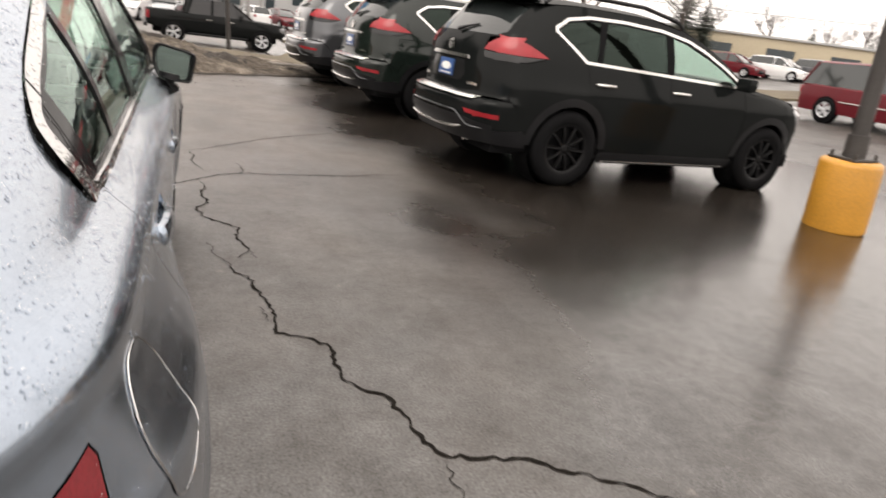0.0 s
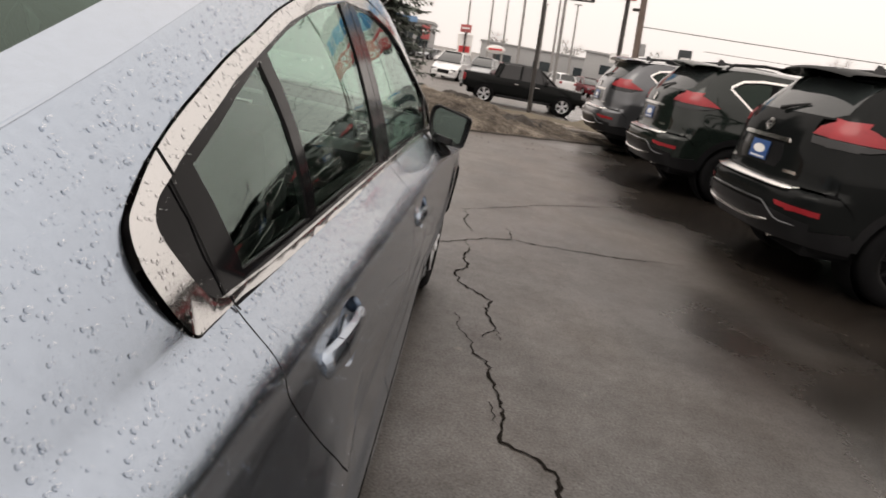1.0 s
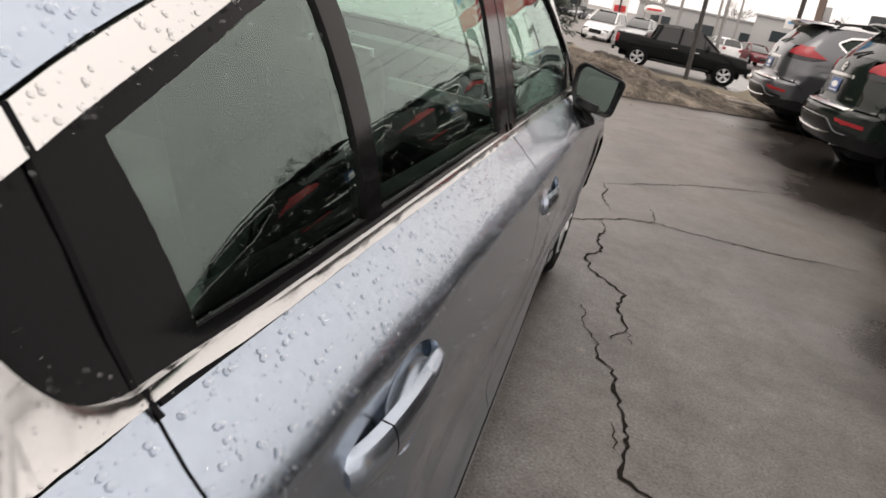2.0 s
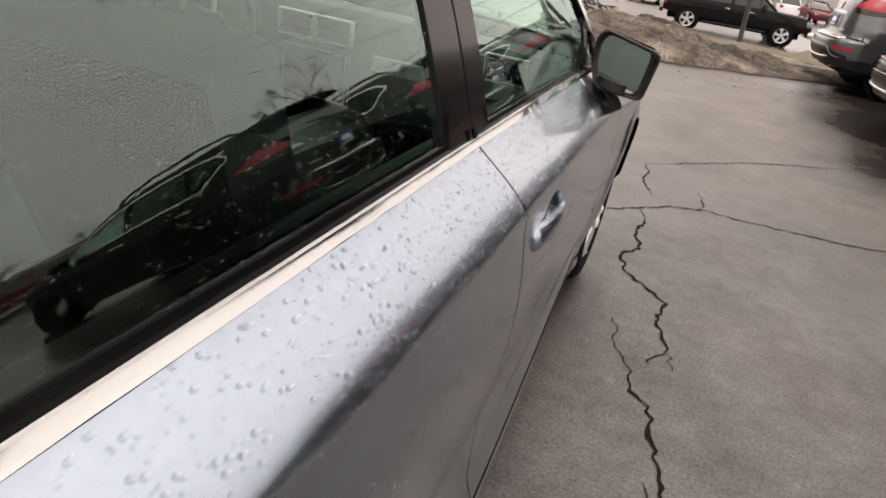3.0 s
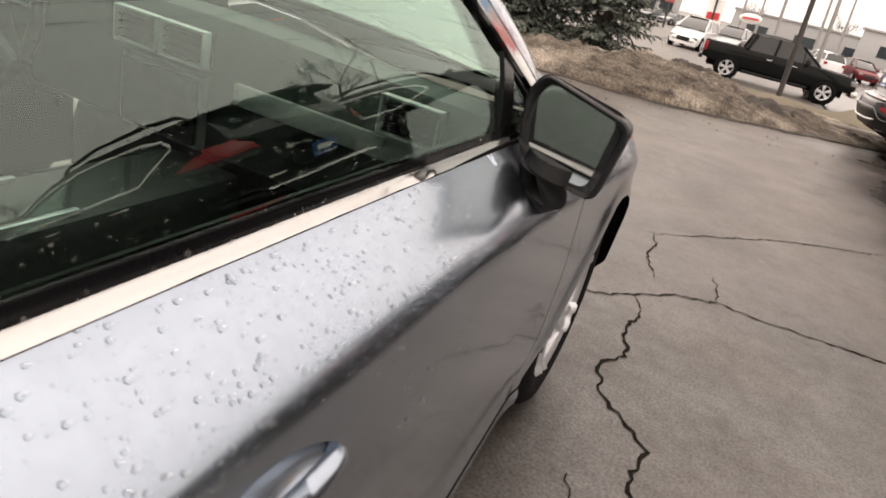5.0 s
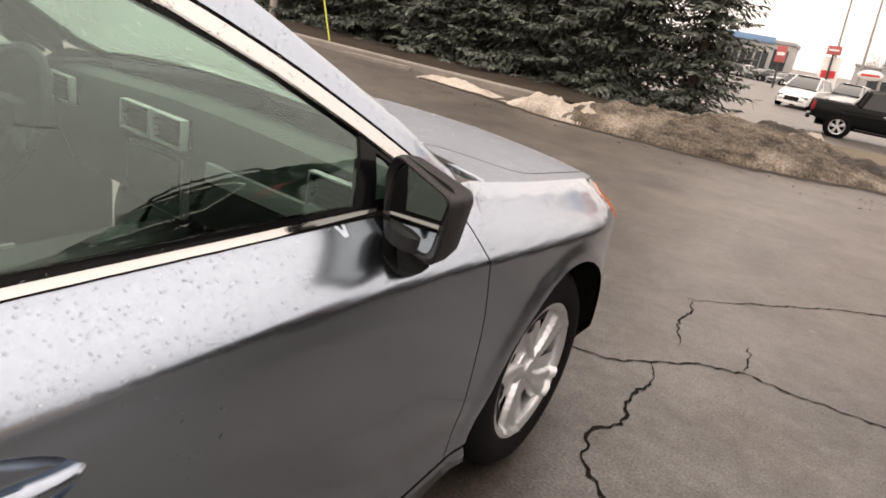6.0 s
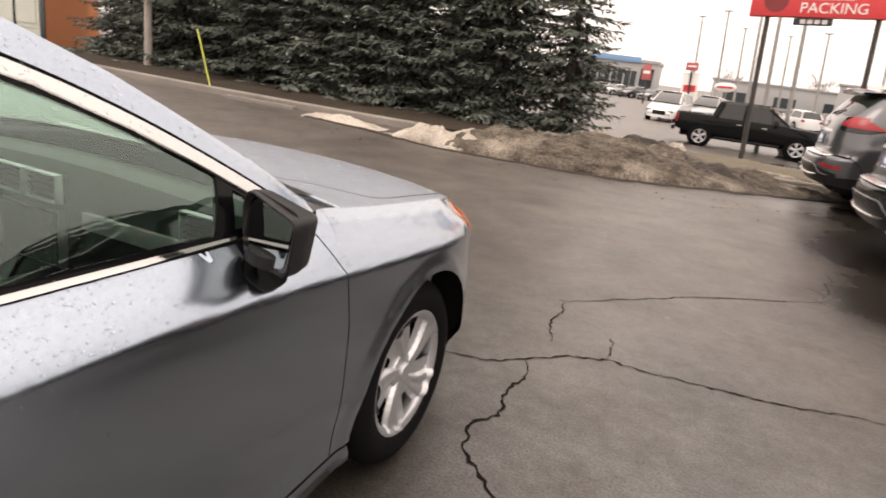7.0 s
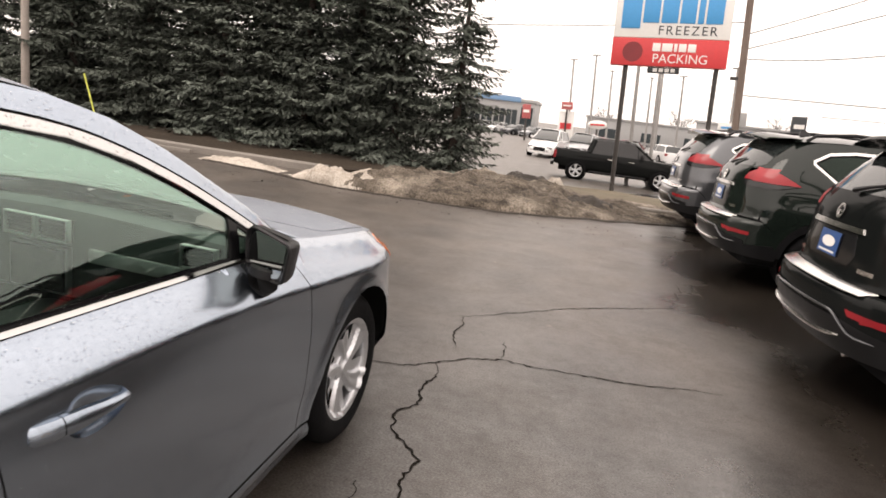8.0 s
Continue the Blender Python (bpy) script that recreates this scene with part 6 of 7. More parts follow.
def snowbank(x0, x1, mat, label, seed, crest, deep0, back=0.0, lumps=1.0):
    """A ploughed bank: shovel-sized lumps, sagging ridges and a crumbled crust."""
    verts, faces = [], []
    nx, ny = int((x1 - x0) * 32), 60
    for i in range(nx + 1):
        x = x0 + (x1 - x0) * i / nx
        y0, top, deep = BANK_FRONT(x) + back, crest(x), deep0 + (1.6 * smooth(-3, -1, x) if not back else 0)
        for j in range(ny + 1):
            t = j / ny
            y = y0 + deep * t
            prof = math.sin(math.pi * t ** 0.75) ** 0.7
            near = noise.voronoi(Vector((x * 2.3 + 0.25 * noise.noise(Vector((x * 4, y * 4, 2))), y * 2.3, seed)))[0]
            clod = noise.voronoi(Vector((x * 8, y * 8, seed + 4)))[0]
            k = noise.fractal(Vector((x * 1.1, y * 1.1, seed)), 0.8, 2.2, 5) * 0.17 + 0.13 * (0.45 - near[0]) + 0.035 * (0.4 - clod[0]) + noise.fractal(Vector((x * 9, y * 9, 9)), 0.9, 2.2, 5) * 0.035
            k -= 0.05 * abs(noise.noise(Vector((x * 0.9 + y * 1.7, y * 0.6, seed + 2))))
            z = (top + k * lumps * min(1, 0.25 + top * 2.4)) * prof
            edge = 0.10 * noise.noise(Vector((x * 3, 5, 1))) * (1 - t) + 0.05 * noise.noise(Vector((x * 11, 3, 1))) * (1 - t)
            verts.append((x, y + edge, height(x, y) + max(z, 0) - 0.02 * (1 if prof < 0.05 or top < 0.03 else 0)))
    for i in range(nx):
        for j in range(ny):
            a = i * (ny + 1) + j
            faces.append((a, a + ny + 1, a + ny + 2, a + 1))
    tagged(solid("snowbank", verts, faces, mat), label, "snowbank", "ploughed snow", "stuff")


snowbank(-6.2, -1.7, CLEAN_SNOW, "low heap of pale old snow beside the drive", 3, pchip((-6.0, -5.2, -4.5, -3.7, -3.1, -2.5, -2.1, -1.7), (0.0, 0.09, 0.06, 0.02, 0.22, 0.34, 0.24, -0.1)), 0.75)
snowbank(-2.75, 3.8, SNOW, "ploughed bank of old snow, brown with grit", 7, pchip((-2.75, -2.35, -1.3, -0.4, 0.3, 0.8, 1.3, 2.0, 3.0, 3.8), (0.0, 0.26, 0.40, 0.42, 0.45, 0.36, 0.24, 0.17, 0.10, 0.0)), 1.4)
snowbank(-1.5, 1.2, WET_DIRT, "dark heap of wet earth behind the snowbank", 12, pchip((-1.5, -0.9, -0.3, 0.2, 0.7, 1.2), (0.0, 0.33, 0.40, 0.43, 0.25, 0.0)), 1.7, 1.9)
snowbank(0.75, 2.2, WET_DIRT, "low heap of wet earth pushed against the snowbank", 15, pchip((0.75, 1.2, 1.6, 2.2), (0.0, 0.34, 0.25, 0.0)), 0.9, 0.55)


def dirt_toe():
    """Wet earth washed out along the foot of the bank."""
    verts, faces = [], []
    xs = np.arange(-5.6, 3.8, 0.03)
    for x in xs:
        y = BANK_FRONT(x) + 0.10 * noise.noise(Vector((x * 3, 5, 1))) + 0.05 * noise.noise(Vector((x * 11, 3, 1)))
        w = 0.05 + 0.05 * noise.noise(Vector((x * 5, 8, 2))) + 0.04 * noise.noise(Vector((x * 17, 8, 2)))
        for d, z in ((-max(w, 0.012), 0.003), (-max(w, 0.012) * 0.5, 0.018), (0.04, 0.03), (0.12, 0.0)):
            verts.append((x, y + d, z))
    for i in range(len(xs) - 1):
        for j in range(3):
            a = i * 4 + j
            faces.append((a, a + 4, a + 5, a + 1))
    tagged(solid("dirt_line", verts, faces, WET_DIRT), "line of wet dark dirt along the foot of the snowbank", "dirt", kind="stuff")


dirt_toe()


def snow_lump(x, y, w, h, seed):
    verts, faces = [], []
    for i in range(13):
        for j in range(24):
            a, r = math.tau * j / 24, i / 12
            k = 1 + 0.35 * noise.noise(Vector((math.cos(a) * 1.3, math.sin(a) * 1.3, seed)))
            px, py = x + w * r * k * math.cos(a), y + w * r * k * math.sin(a)
            verts.append((px, py, height(px, py) - 0.01 + h * (1 - r ** 2.2) * (1 + 0.5 * noise.fractal(Vector((px * 5, py * 5, seed)), 0.9, 2.1, 4))))
    for i in range(12):
        for j in range(24):
            faces.append((i * 24 + j, (i + 1) * 24 + j, (i + 1) * 24 + (j + 1) % 24, i * 24 + (j + 1) % 24))
    tagged(solid("snow_lump", verts, faces, CLEAN_SNOW), "lump of leftover white snow on the asphalt", "snow", "lumps of snow", "stuff")


snow_lump(0.30, 16.1, 0.27, 0.30, 2)
snow_lump(2.35, 15.6, 0.20, 0.06, 5)


# ---- spruces ----
def spruce_mesh(seed, tall, spread, low):
    """Whorls of drooping branches, each a flat fan of twigs set with needle tufts."""
    rng = random.Random(seed)
    verts, faces = [], []

    def tuft(p, way, long, wide):
        side = way.cross((0, 0, 1))
        side = side.normalized() if side.length > 0.01 else Vector((1, 0, 0))
        side = Matrix.Rotation(rng.uniform(-0.6, 0.6), 3, way) @ side
        k = len(verts)
        mid = p + way * long * 0.5
        verts.extend([p, mid + side * wide, p + way * long, mid - side * wide])
        faces.append((k, k + 1, k + 2, k + 3))
    h = low
    while h < tall - 0.12:
        reach = (0.14 + spread * (1 - h / tall) ** 0.8) * rng.uniform(0.82, 1.1)
        turn = rng.uniform(0, 6.28)
        count = 10 if h < tall * 0.75 else 6
        for b in range(count):
            a = turn + math.tau * b / count + rng.uniform(-0.3, 0.3)
            long = reach * rng.uniform(0.6, 1.15)
            rise, sag = rng.uniform(-0.2, 0.2), rng.uniform(0.30, 0.75)
            flat = Vector((math.cos(a), math.sin(a), 0))
            across = Vector((-flat.y, flat.x, 0))
            steps = max(3, int(long / 0.075))
            for s in range(1, steps + 1):
                t = s / steps
                p = Vector((0, 0, h + rise)) + flat * long * t + Vector((0, 0, long * (-sag * t + 0.62 * sag * t * t)))
                fan = 0.34 * long * (1 - 0.75 * t) + 0.05
                for way in (-1, 1):
                    d = (flat * rng.uniform(0.6, 1.0) + across * way * rng.uniform(0.5, 1.0) + Vector((0, 0, rng.uniform(-0.75, -0.05)))).normalized()
                    reach_out = fan * rng.uniform(0.7, 1.2)
                    for q in range(max(1, int(reach_out / 0.09))):
                        tuft(p + d * 0.085 * q, (d + Vector((rng.uniform(-0.35, 0.35), rng.uniform(-0.35, 0.35), rng.uniform(-0.3, 0.15)))).normalized(), rng.uniform(0.12, 0.21), rng.uniform(0.022, 0.040))
                tuft(p, (flat + Vector((0, 0, rng.uniform(-0.4, 0.2)))).normalized(), 0.17, 0.032)
        h += rng.uniform(0.16, 0.28)
    for q in range(8):
        tuft(Vector((0, 0, tall - 0.25 + 0.03 * q)), Vector((rng.uniform(-0.4, 0.4), rng.uniform(-0.4, 0.4), 1)).normalized(), 0.14, 0.015)
    return verts, faces


def spruce(seed, tall, spread, label="tall dense dark green spruce behind the curb", low=0.5):
    tree = empty("spruce_tree", None, label, "tree", "row of spruces")
    v, f = spruce_mesh(seed, tall, spread, low)
    solid("crown", v, f, NEEDLES, tree, smooth=False)
    part("trunk", rod([(0, 0, -0.2), (0.02, 0, tall * 0.5), (0, 0.02, tall)], [0.12, 0.07, 0.01], 9), BARK, tree)
    return tree


KINDS = [spruce(10, 5.1, 1.25, "slim young spruce at the end of the row", 0.22), spruce(11, 8.6, 1.65), spruce(12, 9.6, 1.8), spruce(13, 7.9, 1.6)]
ROW = [(-1.97, 13.9), (-3.25, 14.1), (-4.5, 14.4), (-5.7, 14.1), (-6.9, 14.5), (-8.1, 14.2), (-9.3, 14.7), (-10.5, 14.4), (-11.8, 14.9), (-13.2, 14.6), (-14.8, 15.2), (-16.5, 15.0),
       (-5.1, 15.9), (-7.6, 16.2), (-10.0, 16.4), (-12.6, 16.7), (-15.6, 17.1)]
rng = random.Random(4)
for i, (x, y) in enumerate(ROW):
    m = pose(x - (0.25 if i else 0), y, height(x, y), 0, 0, rng.uniform(0, 360))
    if i < 4:
        KINDS[i].matrix_basis = m
    else:
        t = copy_thing(KINDS[1 + i % 3], m)
        t.scale = [rng.uniform(0.88, 1.12)] * 3


def old_snow():
    """A thin broken sheet of snow on the ground behind the trees."""
    verts, faces = [], []
    nx, ny = 90, 24
    for i in range(nx + 1):
        for j in range(ny + 1):
            x, y = -18.8 + 14.3 * i / nx, 17.6 + 4.6 * j / ny
            edge = min(1, 4 * min(i / nx, 1 - i / nx, j / ny, 1 - j / ny))
            verts.append((x, y, height(x, y) - 0.05 + edge * (0.16 + 0.14 * noise.fractal(Vector((x * 0.7, y * 0.7, 3)), 0.8, 2.2, 4))))
    for i in range(nx):
        for j in range(ny):
            a = i * (ny + 1) + j
            faces.append((a, a + ny + 1, a + ny + 2, a + 1))
    tagged(solid("snow_patch", verts, faces, CLEAN_SNOW), "broken patches of old snow behind the spruces", "snow", kind="stuff")


old_snow()


# ---- the tall sign on two posts ----
def sign():
    m = Matrix.Translation((2.67, 16.4, 0)) @ Matrix.Rotation(radians(-3.4), 4, "Y")
    s = empty("pylon_sign", m, "white and red pylon sign on two dark steel posts", "sign")
    for x in (-0.92, 1.2):
        part("post", rod([(x, 0, -0.35), (x, 0, 3.2)], 0.055, 12), STEEL_DARK, s)
    white = part("white_panel", block(-1.30, 1.40, -0.14, 0.14, 3.82, 5.3, 0.015), SIGN_WHITE, s, "white upper panel")
    red = part("red_panel", block(-1.30, 1.40, -0.14, 0.14, 3.16, 3.815, 0.015), SIGN_RED, s, "red lower panel")
    return s, white, red


SIGN, SIGN_TOP, SIGN_LOW = sign()


# ---- lettering on the sign: names as plain blocks, plain words as letters ----
def words(name, text, size, m, mat, parent, spread=1.0, extrude=0.006):
    """Raised letters in the built-in font, turned into a mesh."""
    cu = bpy.data.curves.new(name, "FONT")
    cu.body, cu.size, cu.extrude, cu.align_x, cu.space_character = text, size, extrude, "CENTER", spread
    temp = bpy.data.objects.new(name, cu)
    me = bpy.data.meshes.new_from_object(temp)
    bpy.data.objects.remove(temp)
    me.materials.append(mat)
    ob = new(name, me)
    ob.parent, ob.matrix_basis = parent, m
    return ob


def sign_face():
    y = -0.142
    words("lettering", "FREEZER", 0.30, Matrix.Translation((0.42, y, 3.905)) @ Matrix.Rotation(radians(90), 4, "X"), SIGN_DARK, SIGN_TOP, 1.24)
    words("lettering", "PACKING", 0.30, Matrix.Translation((0.32, y, 3.245)) @ Matrix.Rotation(radians(90), 4, "X"), SIGN_WHITE, SIGN_LOW)
    x = -1.14
    for k, w in enumerate((0.50, 0.43, 0.43, 0.40, 0.19, 0.43)):
        bm = bmesh.new()
        tall = 0.62 if k else 0.76
        z0 = 4.17 if k else 4.03
        box(bm, x, x + w - 0.05, y - 0.012, y + 0.004, z0, z0 + tall, 0.012)
        part("name_block", bm, SIGN_BLUE, SIGN_TOP)
        x += w
    x = -0.34
    for w in (0.22, 0.28, 0.11, 0.21, 0.22):
        part("name_block", block(x, x + w - 0.035, y - 0.01, y + 0.004, 3.51, 3.70, 0.006), SIGN_WHITE, SIGN_LOW)
        x += w
    v, f = revolve([(0.0, 0.0), (0.24, 0.0), (0.24, 0.02)], 32)
    disc = solid("emblem_disc", v, f, material("dark_red_emblem", (0.20, 0.02, 0.025), 0.5, vary=0.15), SIGN_LOW, smooth=False)
    disc.matrix_basis = pose(-0.80, y - 0.004, 3.48, 0, 0, -90) @ pose(0, 0, 0, 0, 0, 180)
    plate = part("number_plate", block(-0.40, 0.36, -0.05, 0.05, 3.0, 3.145, 0.03), SIGN_DARK, SIGN, "dark plate with pale bars")
    for k in range(4):
        part("number_bar", block(-0.27 + k * 0.14, -0.17 + k * 0.14, -0.062, -0.045, 3.03, 3.12, 0.004), SIGN_WHITE, plate)


sign_face()


# ---- utility poles and wires ----
def leaning(x, y, deg, z=None):
    return Matrix.Translation((x, y, height(x, y) if z is None else z)) @ Matrix.Rotation(radians(deg), 4, "Y")


def utility_pole(x, y, tall, lean, label, r=0.14, arm=True, gear=True, wood=WOOD_POLE):
    pole = empty("utility_pole", leaning(x, y, lean), label, "utility pole")
    part("shaft", rod([(0, 0, -0.3), (0, 0, tall)], [r, r * 0.7], 12), wood, pole)
    if arm:
        part("crossarm", block(-1.1, 1.1, -0.06, 0.06, tall - 0.6, tall - 0.47, 0.01), WOOD_POLE, pole)
        for k in (-0.95, -0.4, 0.4, 0.95):
            part("insulator", rod([(k, 0, tall - 0.47), (k, 0, tall - 0.3)], [0.05, 0.03], 8), STEEL_DARK, pole)
    if gear:
        part("meter_box", block(0.10, 0.32, -0.12, 0.10, 3.0, 3.45, 0.02), GREY_WALL, pole)
        part("cable_clamp", block(-0.36, 0.0, -0.05, 0.05, 4.55, 4.66, 0.01), STEEL_DARK, pole)
    return pole


utility_pole(5.72, 24.0, 10.5, -5.0, "weathered wooden utility pole with a meter box")
utility_pole(-13.62, 13.2, 8.0, 0.0, "pale weathered wooden utility pole in front of the spruces", 0.11, False, False, PALE_POLE)


def wire(a, b, sag, r=0.016):
    a, b = Vector(a), Vector(b)
    pts = [a.lerp(b, t) - Vector((0, 0, sag * 4 * t * (1 - t))) for t in (k / 14 for k in range(15))]
    return tagged(part("overhead_wire", rod(pts, r, 5), WIRE), "thin black overhead cable between poles", "cable", "overhead wires")


for a, b, sag in (((-30, 24.6, 7.0), (5.0, 24, 8.6), 0.9), ((-30, 24.6, 6.1), (5.2, 24, 7.2), 1.0), ((5.2, 24, 5.6), (-30, 24.6, 5.0), 0.9), ((5.2, 24, 5.2), (20, 13, 11.2), 0.3), ((5.2, 24, 4.7), (20, 13, 10.2), 0.3), ((5.2, 24, 4.4), (16, 21, 7.2), 0.7),
                  ((5.5, 24, 3.2), (60, 30, 6.5), 0.5), ((12, 40, 3.6), (90, 60, 8.5), 0.6), ((20, 14, 8.0), (-6, -26, 8.0), 0.7), ((20, 12.6, 8.4), (-7, -26, 8.5), 0.7), ((20, 11, 7.2), (-8, -26, 7.2), 0.7)):
    wire(a, b, sag)


# ---- light poles and road signs beyond ----
def light_pole(x, y, tall, lean, r=0.07):
    p = empty("light_pole", leaning(x, y, lean), "tall slim grey steel light pole", "lamp pole", "light poles")
    part("shaft", rod([(0, 0, -0.2), (0, 0, tall)], [r, r * 0.6], 8), HAZED_STEEL, p)
    part("lamp_head", block(-0.45, 0.45, -0.16, 0.16, tall, tall + 0.12, 0.03), HAZED_STEEL, p)


for x, y, tall in ((2.25, 30, 8.5), (3.2, 30.5, 7.2), (1.4, 46, 9.5), (4.6, 62, 10), (-2.0, 75, 10), (-5.5, 88, 10.5), (7.5, 78, 9), (11, 64, 9), (-1.0, 105, 11), (5, 110, 11), (34, 60, 10)):
    light_pole(x, y, tall, -4.0, 0.06 + 0.0012 * y)


def road_sign(x, y, low, w, h, mat, stripe, label, oval=False):
    s = empty("road_sign", leaning(x, y, -3.5), label, "sign", "distant dealer signs")
    part("post", rod([(0, 0, -0.2), (0, 0, low + 0.1)], 0.10, 8), STEEL_DARK, s)
    if oval:
        v, f = revolve([(0, -0.12), (0.92, -0.12), (1.0, -0.06), (1.0, 0.06), (0.92, 0.12), (0, 0.12)], 28)
        panel = solid("panel", [(yy * w / 2, xx, low + h / 2 + z * h / 2) for xx, yy, z in v], f, mat, s)
    else:
        panel = part("panel", block(-w / 2, w / 2, -0.15, 0.15, low, low + h, 0.03), mat, s)
    part("stripe", block(-w * 0.36, w * 0.36, -0.18, -0.1, low + h * 0.42, low + h * 0.62), stripe, panel)


road_sign(-8.8, 72, 2.4, 0.9, 1.5, HAZED_RED, SIGN_WHITE, "small red sign on a post far off")
road_sign(-4.6, 74, 0.4, 1.7, 3.3, SIGN_WHITE, SIGN_RED, "tall white pylon sign far off")
road_sign(-4.6, 73.6, 3.9, 1.2, 0.8, HAZED_RED, SIGN_WHITE, "red emblem sign far off")
road_sign(-1.0, 70, 2.2, 2.0, 0.9, SIGN_WHITE, SIGN_RED, "white oval dealer sign far off", True)
road_sign(9.6, 55, 3.2, 1.5, 0.8, SIGN_WHITE, SIGN_BLUE, "white and blue road sign far off")
road_sign(11.2, 40, 3.2, 0.75, 1.15, SIGN_DARK, SIGN_WHITE, "dark square road sign on a pole")


# ---- the grey showroom and the cars in front of it ----
def showroom():
    b = empty("showroom", pose(-18.5, 112, height(-18.5, 112), 0, 0, 4), "grey flat-roofed car showroom with a blue fascia", "building")
    part("wall", block(-9, 5, 0, 14, -0.5, 5.0, 0.05), GREY_WALL, b)
    part("parapet", block(-9.2, 5.2, -0.2, 14.2, 5.0, 5.5, 0.05), GREY_WALL, b)
    part("fascia", block(-5.5, 2.4, -0.35, -0.2, 4.9, 5.8, 0.05), BLUE_BAND, b)
    for k in range(5):
        w = part("window", block(-8.2 + k * 2.1, -6.4 + k * 2.1, -0.08, 0.02, 0.6, 3.6), PANE_DARK, b)
        part("mullion", block(-7.34 + k * 2.1, -7.26 + k * 2.1, -0.12, -0.06, 0.6, 3.6), GREY_WALL, w)
    part("entrance", block(2.6, 4.6, -0.08, 0.02, 0.0, 4.2), PANE_DARK, b)


showroom()
far_car(stand(-3.1, 45, 172), WHITE_PAINT, "suv", "white SUV standing in the next lot", 4.9, 1.9, 1.85, 2.9, 0.38, "suv")
far_car(stand(-1.2, 52, 170), GREY_PAINT, "suv", "dark grey SUV behind the white one", 4.9, 1.9, 1.8, 2.9, 0.38, "suv")
rng = random.Random(9)
PAINTS = (WHITE_PAINT, GREY_PAINT, RED_PAINT, BLACK_PAINT, GUN_PAINT)
for i in range(6):
    far_car(stand(-20.5 + i * 2.6, 92 - i * 1.0, 150), PAINTS[(0, 1, 0, 4, 1, 0)[i]], "car", "parked sedan in front of the showroom", 4.6, 1.8, 1.48, 2.7, 0.33, "sedan", "cars at the showroom")
for i in range(6):
    far_car(stand(-0.5 + i * 2.9, 58 + i * 1.5, 195 if i % 2 else 20), PAINTS[(2, 2, 0, 2, 0, 4)[i]], "car", "parked car in the far lot", 4.6, 1.82, 1.62, 2.7, 0.34, "suv", "cars in the far lot")
far_car(stand(16, 60, -80), BLACK_PAINT, "car", "dark car on the road beyond", 4.6, 1.8, 1.5, 2.7, 0.33, "sedan")


# ---- what lies past the SUVs: a red minivan, a row of cars, a tan store, bare trees ----
far_car(stand(19.45, 10.95, 182), RED_PAINT, "minivan", "dark red minivan with tinted windows and a bright rub strip", 5.1, 1.95, 1.76, 3.05, 0.34, "van")
for i in range(7):
    far_car(stand(33 + i * 2.9, 42 - i * 1.6, 200), PAINTS[(0, 2, 2, 0, 4, 1, 0, 2, 2)[i]], "car", "parked car in a far row", 4.6, 1.8, 1.6, 2.7, 0.34, "suv", "far row of cars")


def store(x, y, w, d, h, mat, turn, label):
    b = empty("store", pose(x, y, height(x, y), 0, 0, turn), label, "building", "stores far off")
    part("wall", block(-w / 2, w / 2, 0, d, -1, h, 0.05), mat, b)
    part("roof", block(-w / 2 - 0.3, w / 2 + 0.3, -0.3, d + 0.3, h, h + 0.35, 0.05), GREY_WALL, b)
    for k in range(int(w / 9)):
        part("window", block(-w / 2 + 3 + k * 9, -w / 2 + 7 + k * 9, -0.06, 0.03, 0.5, h * 0.55), PANE_DARK, b)


store(82, 80, 60, 20, 3.2, TAN, -38, "long low tan store front beyond the lot")
store(38, 120, 50, 16, 4.0, GREY_WALL, -10, "long grey store in the haze")
store(8, 150, 30, 12, 4.5, GREY_WALL, 3, "pale low store in the haze")


def bare_tree(seed, x, y, tall, label, lean=0.0):
    rng = random.Random(seed)
    t = empty("bare_tree", leaning(x, y, -3.5), label, "tree", "bare trees far off")
    bm, twigs = bmesh.new(), bmesh.new()
    tube(bm, [(0, 0, -0.2), (0.1, 0, tall * 0.35), (0, 0.1, tall * 0.7)], [0.028 * tall, 0.02 * tall, 0.008 * tall], 7)

    def grow(p, way, long, r, depth):
        q = p + way * long
        tube(twigs, [p, p.lerp(q, 0.5) + Vector((rng.uniform(-1, 1), rng.uniform(-1, 1), rng.uniform(-0.5, 1))) * long * 0.06, q], [r, r * 0.75, r * 0.5], 3)
        if depth:
            for _ in range(4 if depth > 1 else 5):
                d = (way + Vector((rng.uniform(-1, 1), rng.uniform(-1, 1), rng.uniform(-0.3, 0.9))) * 0.75).normalized()
                grow(p.lerp(q, rng.uniform(0.45, 1.0)), d, long * rng.uniform(0.5, 0.75), r * 0.55, depth - 1)
    for _ in range(7):
        a = rng.uniform(0, 6.28)
        z = tall * rng.uniform(0.28, 0.66)
        grow(Vector((0, 0, z)), Vector((math.cos(a), math.sin(a), rng.uniform(0.7, 1.6))).normalized(), tall * rng.uniform(0.2, 0.32), 0.007 * tall, 3)
    part("trunk", bm, BARK, t)
    tagged(part("crown", twigs, TWIGS, t), kind="stuff")
    return t


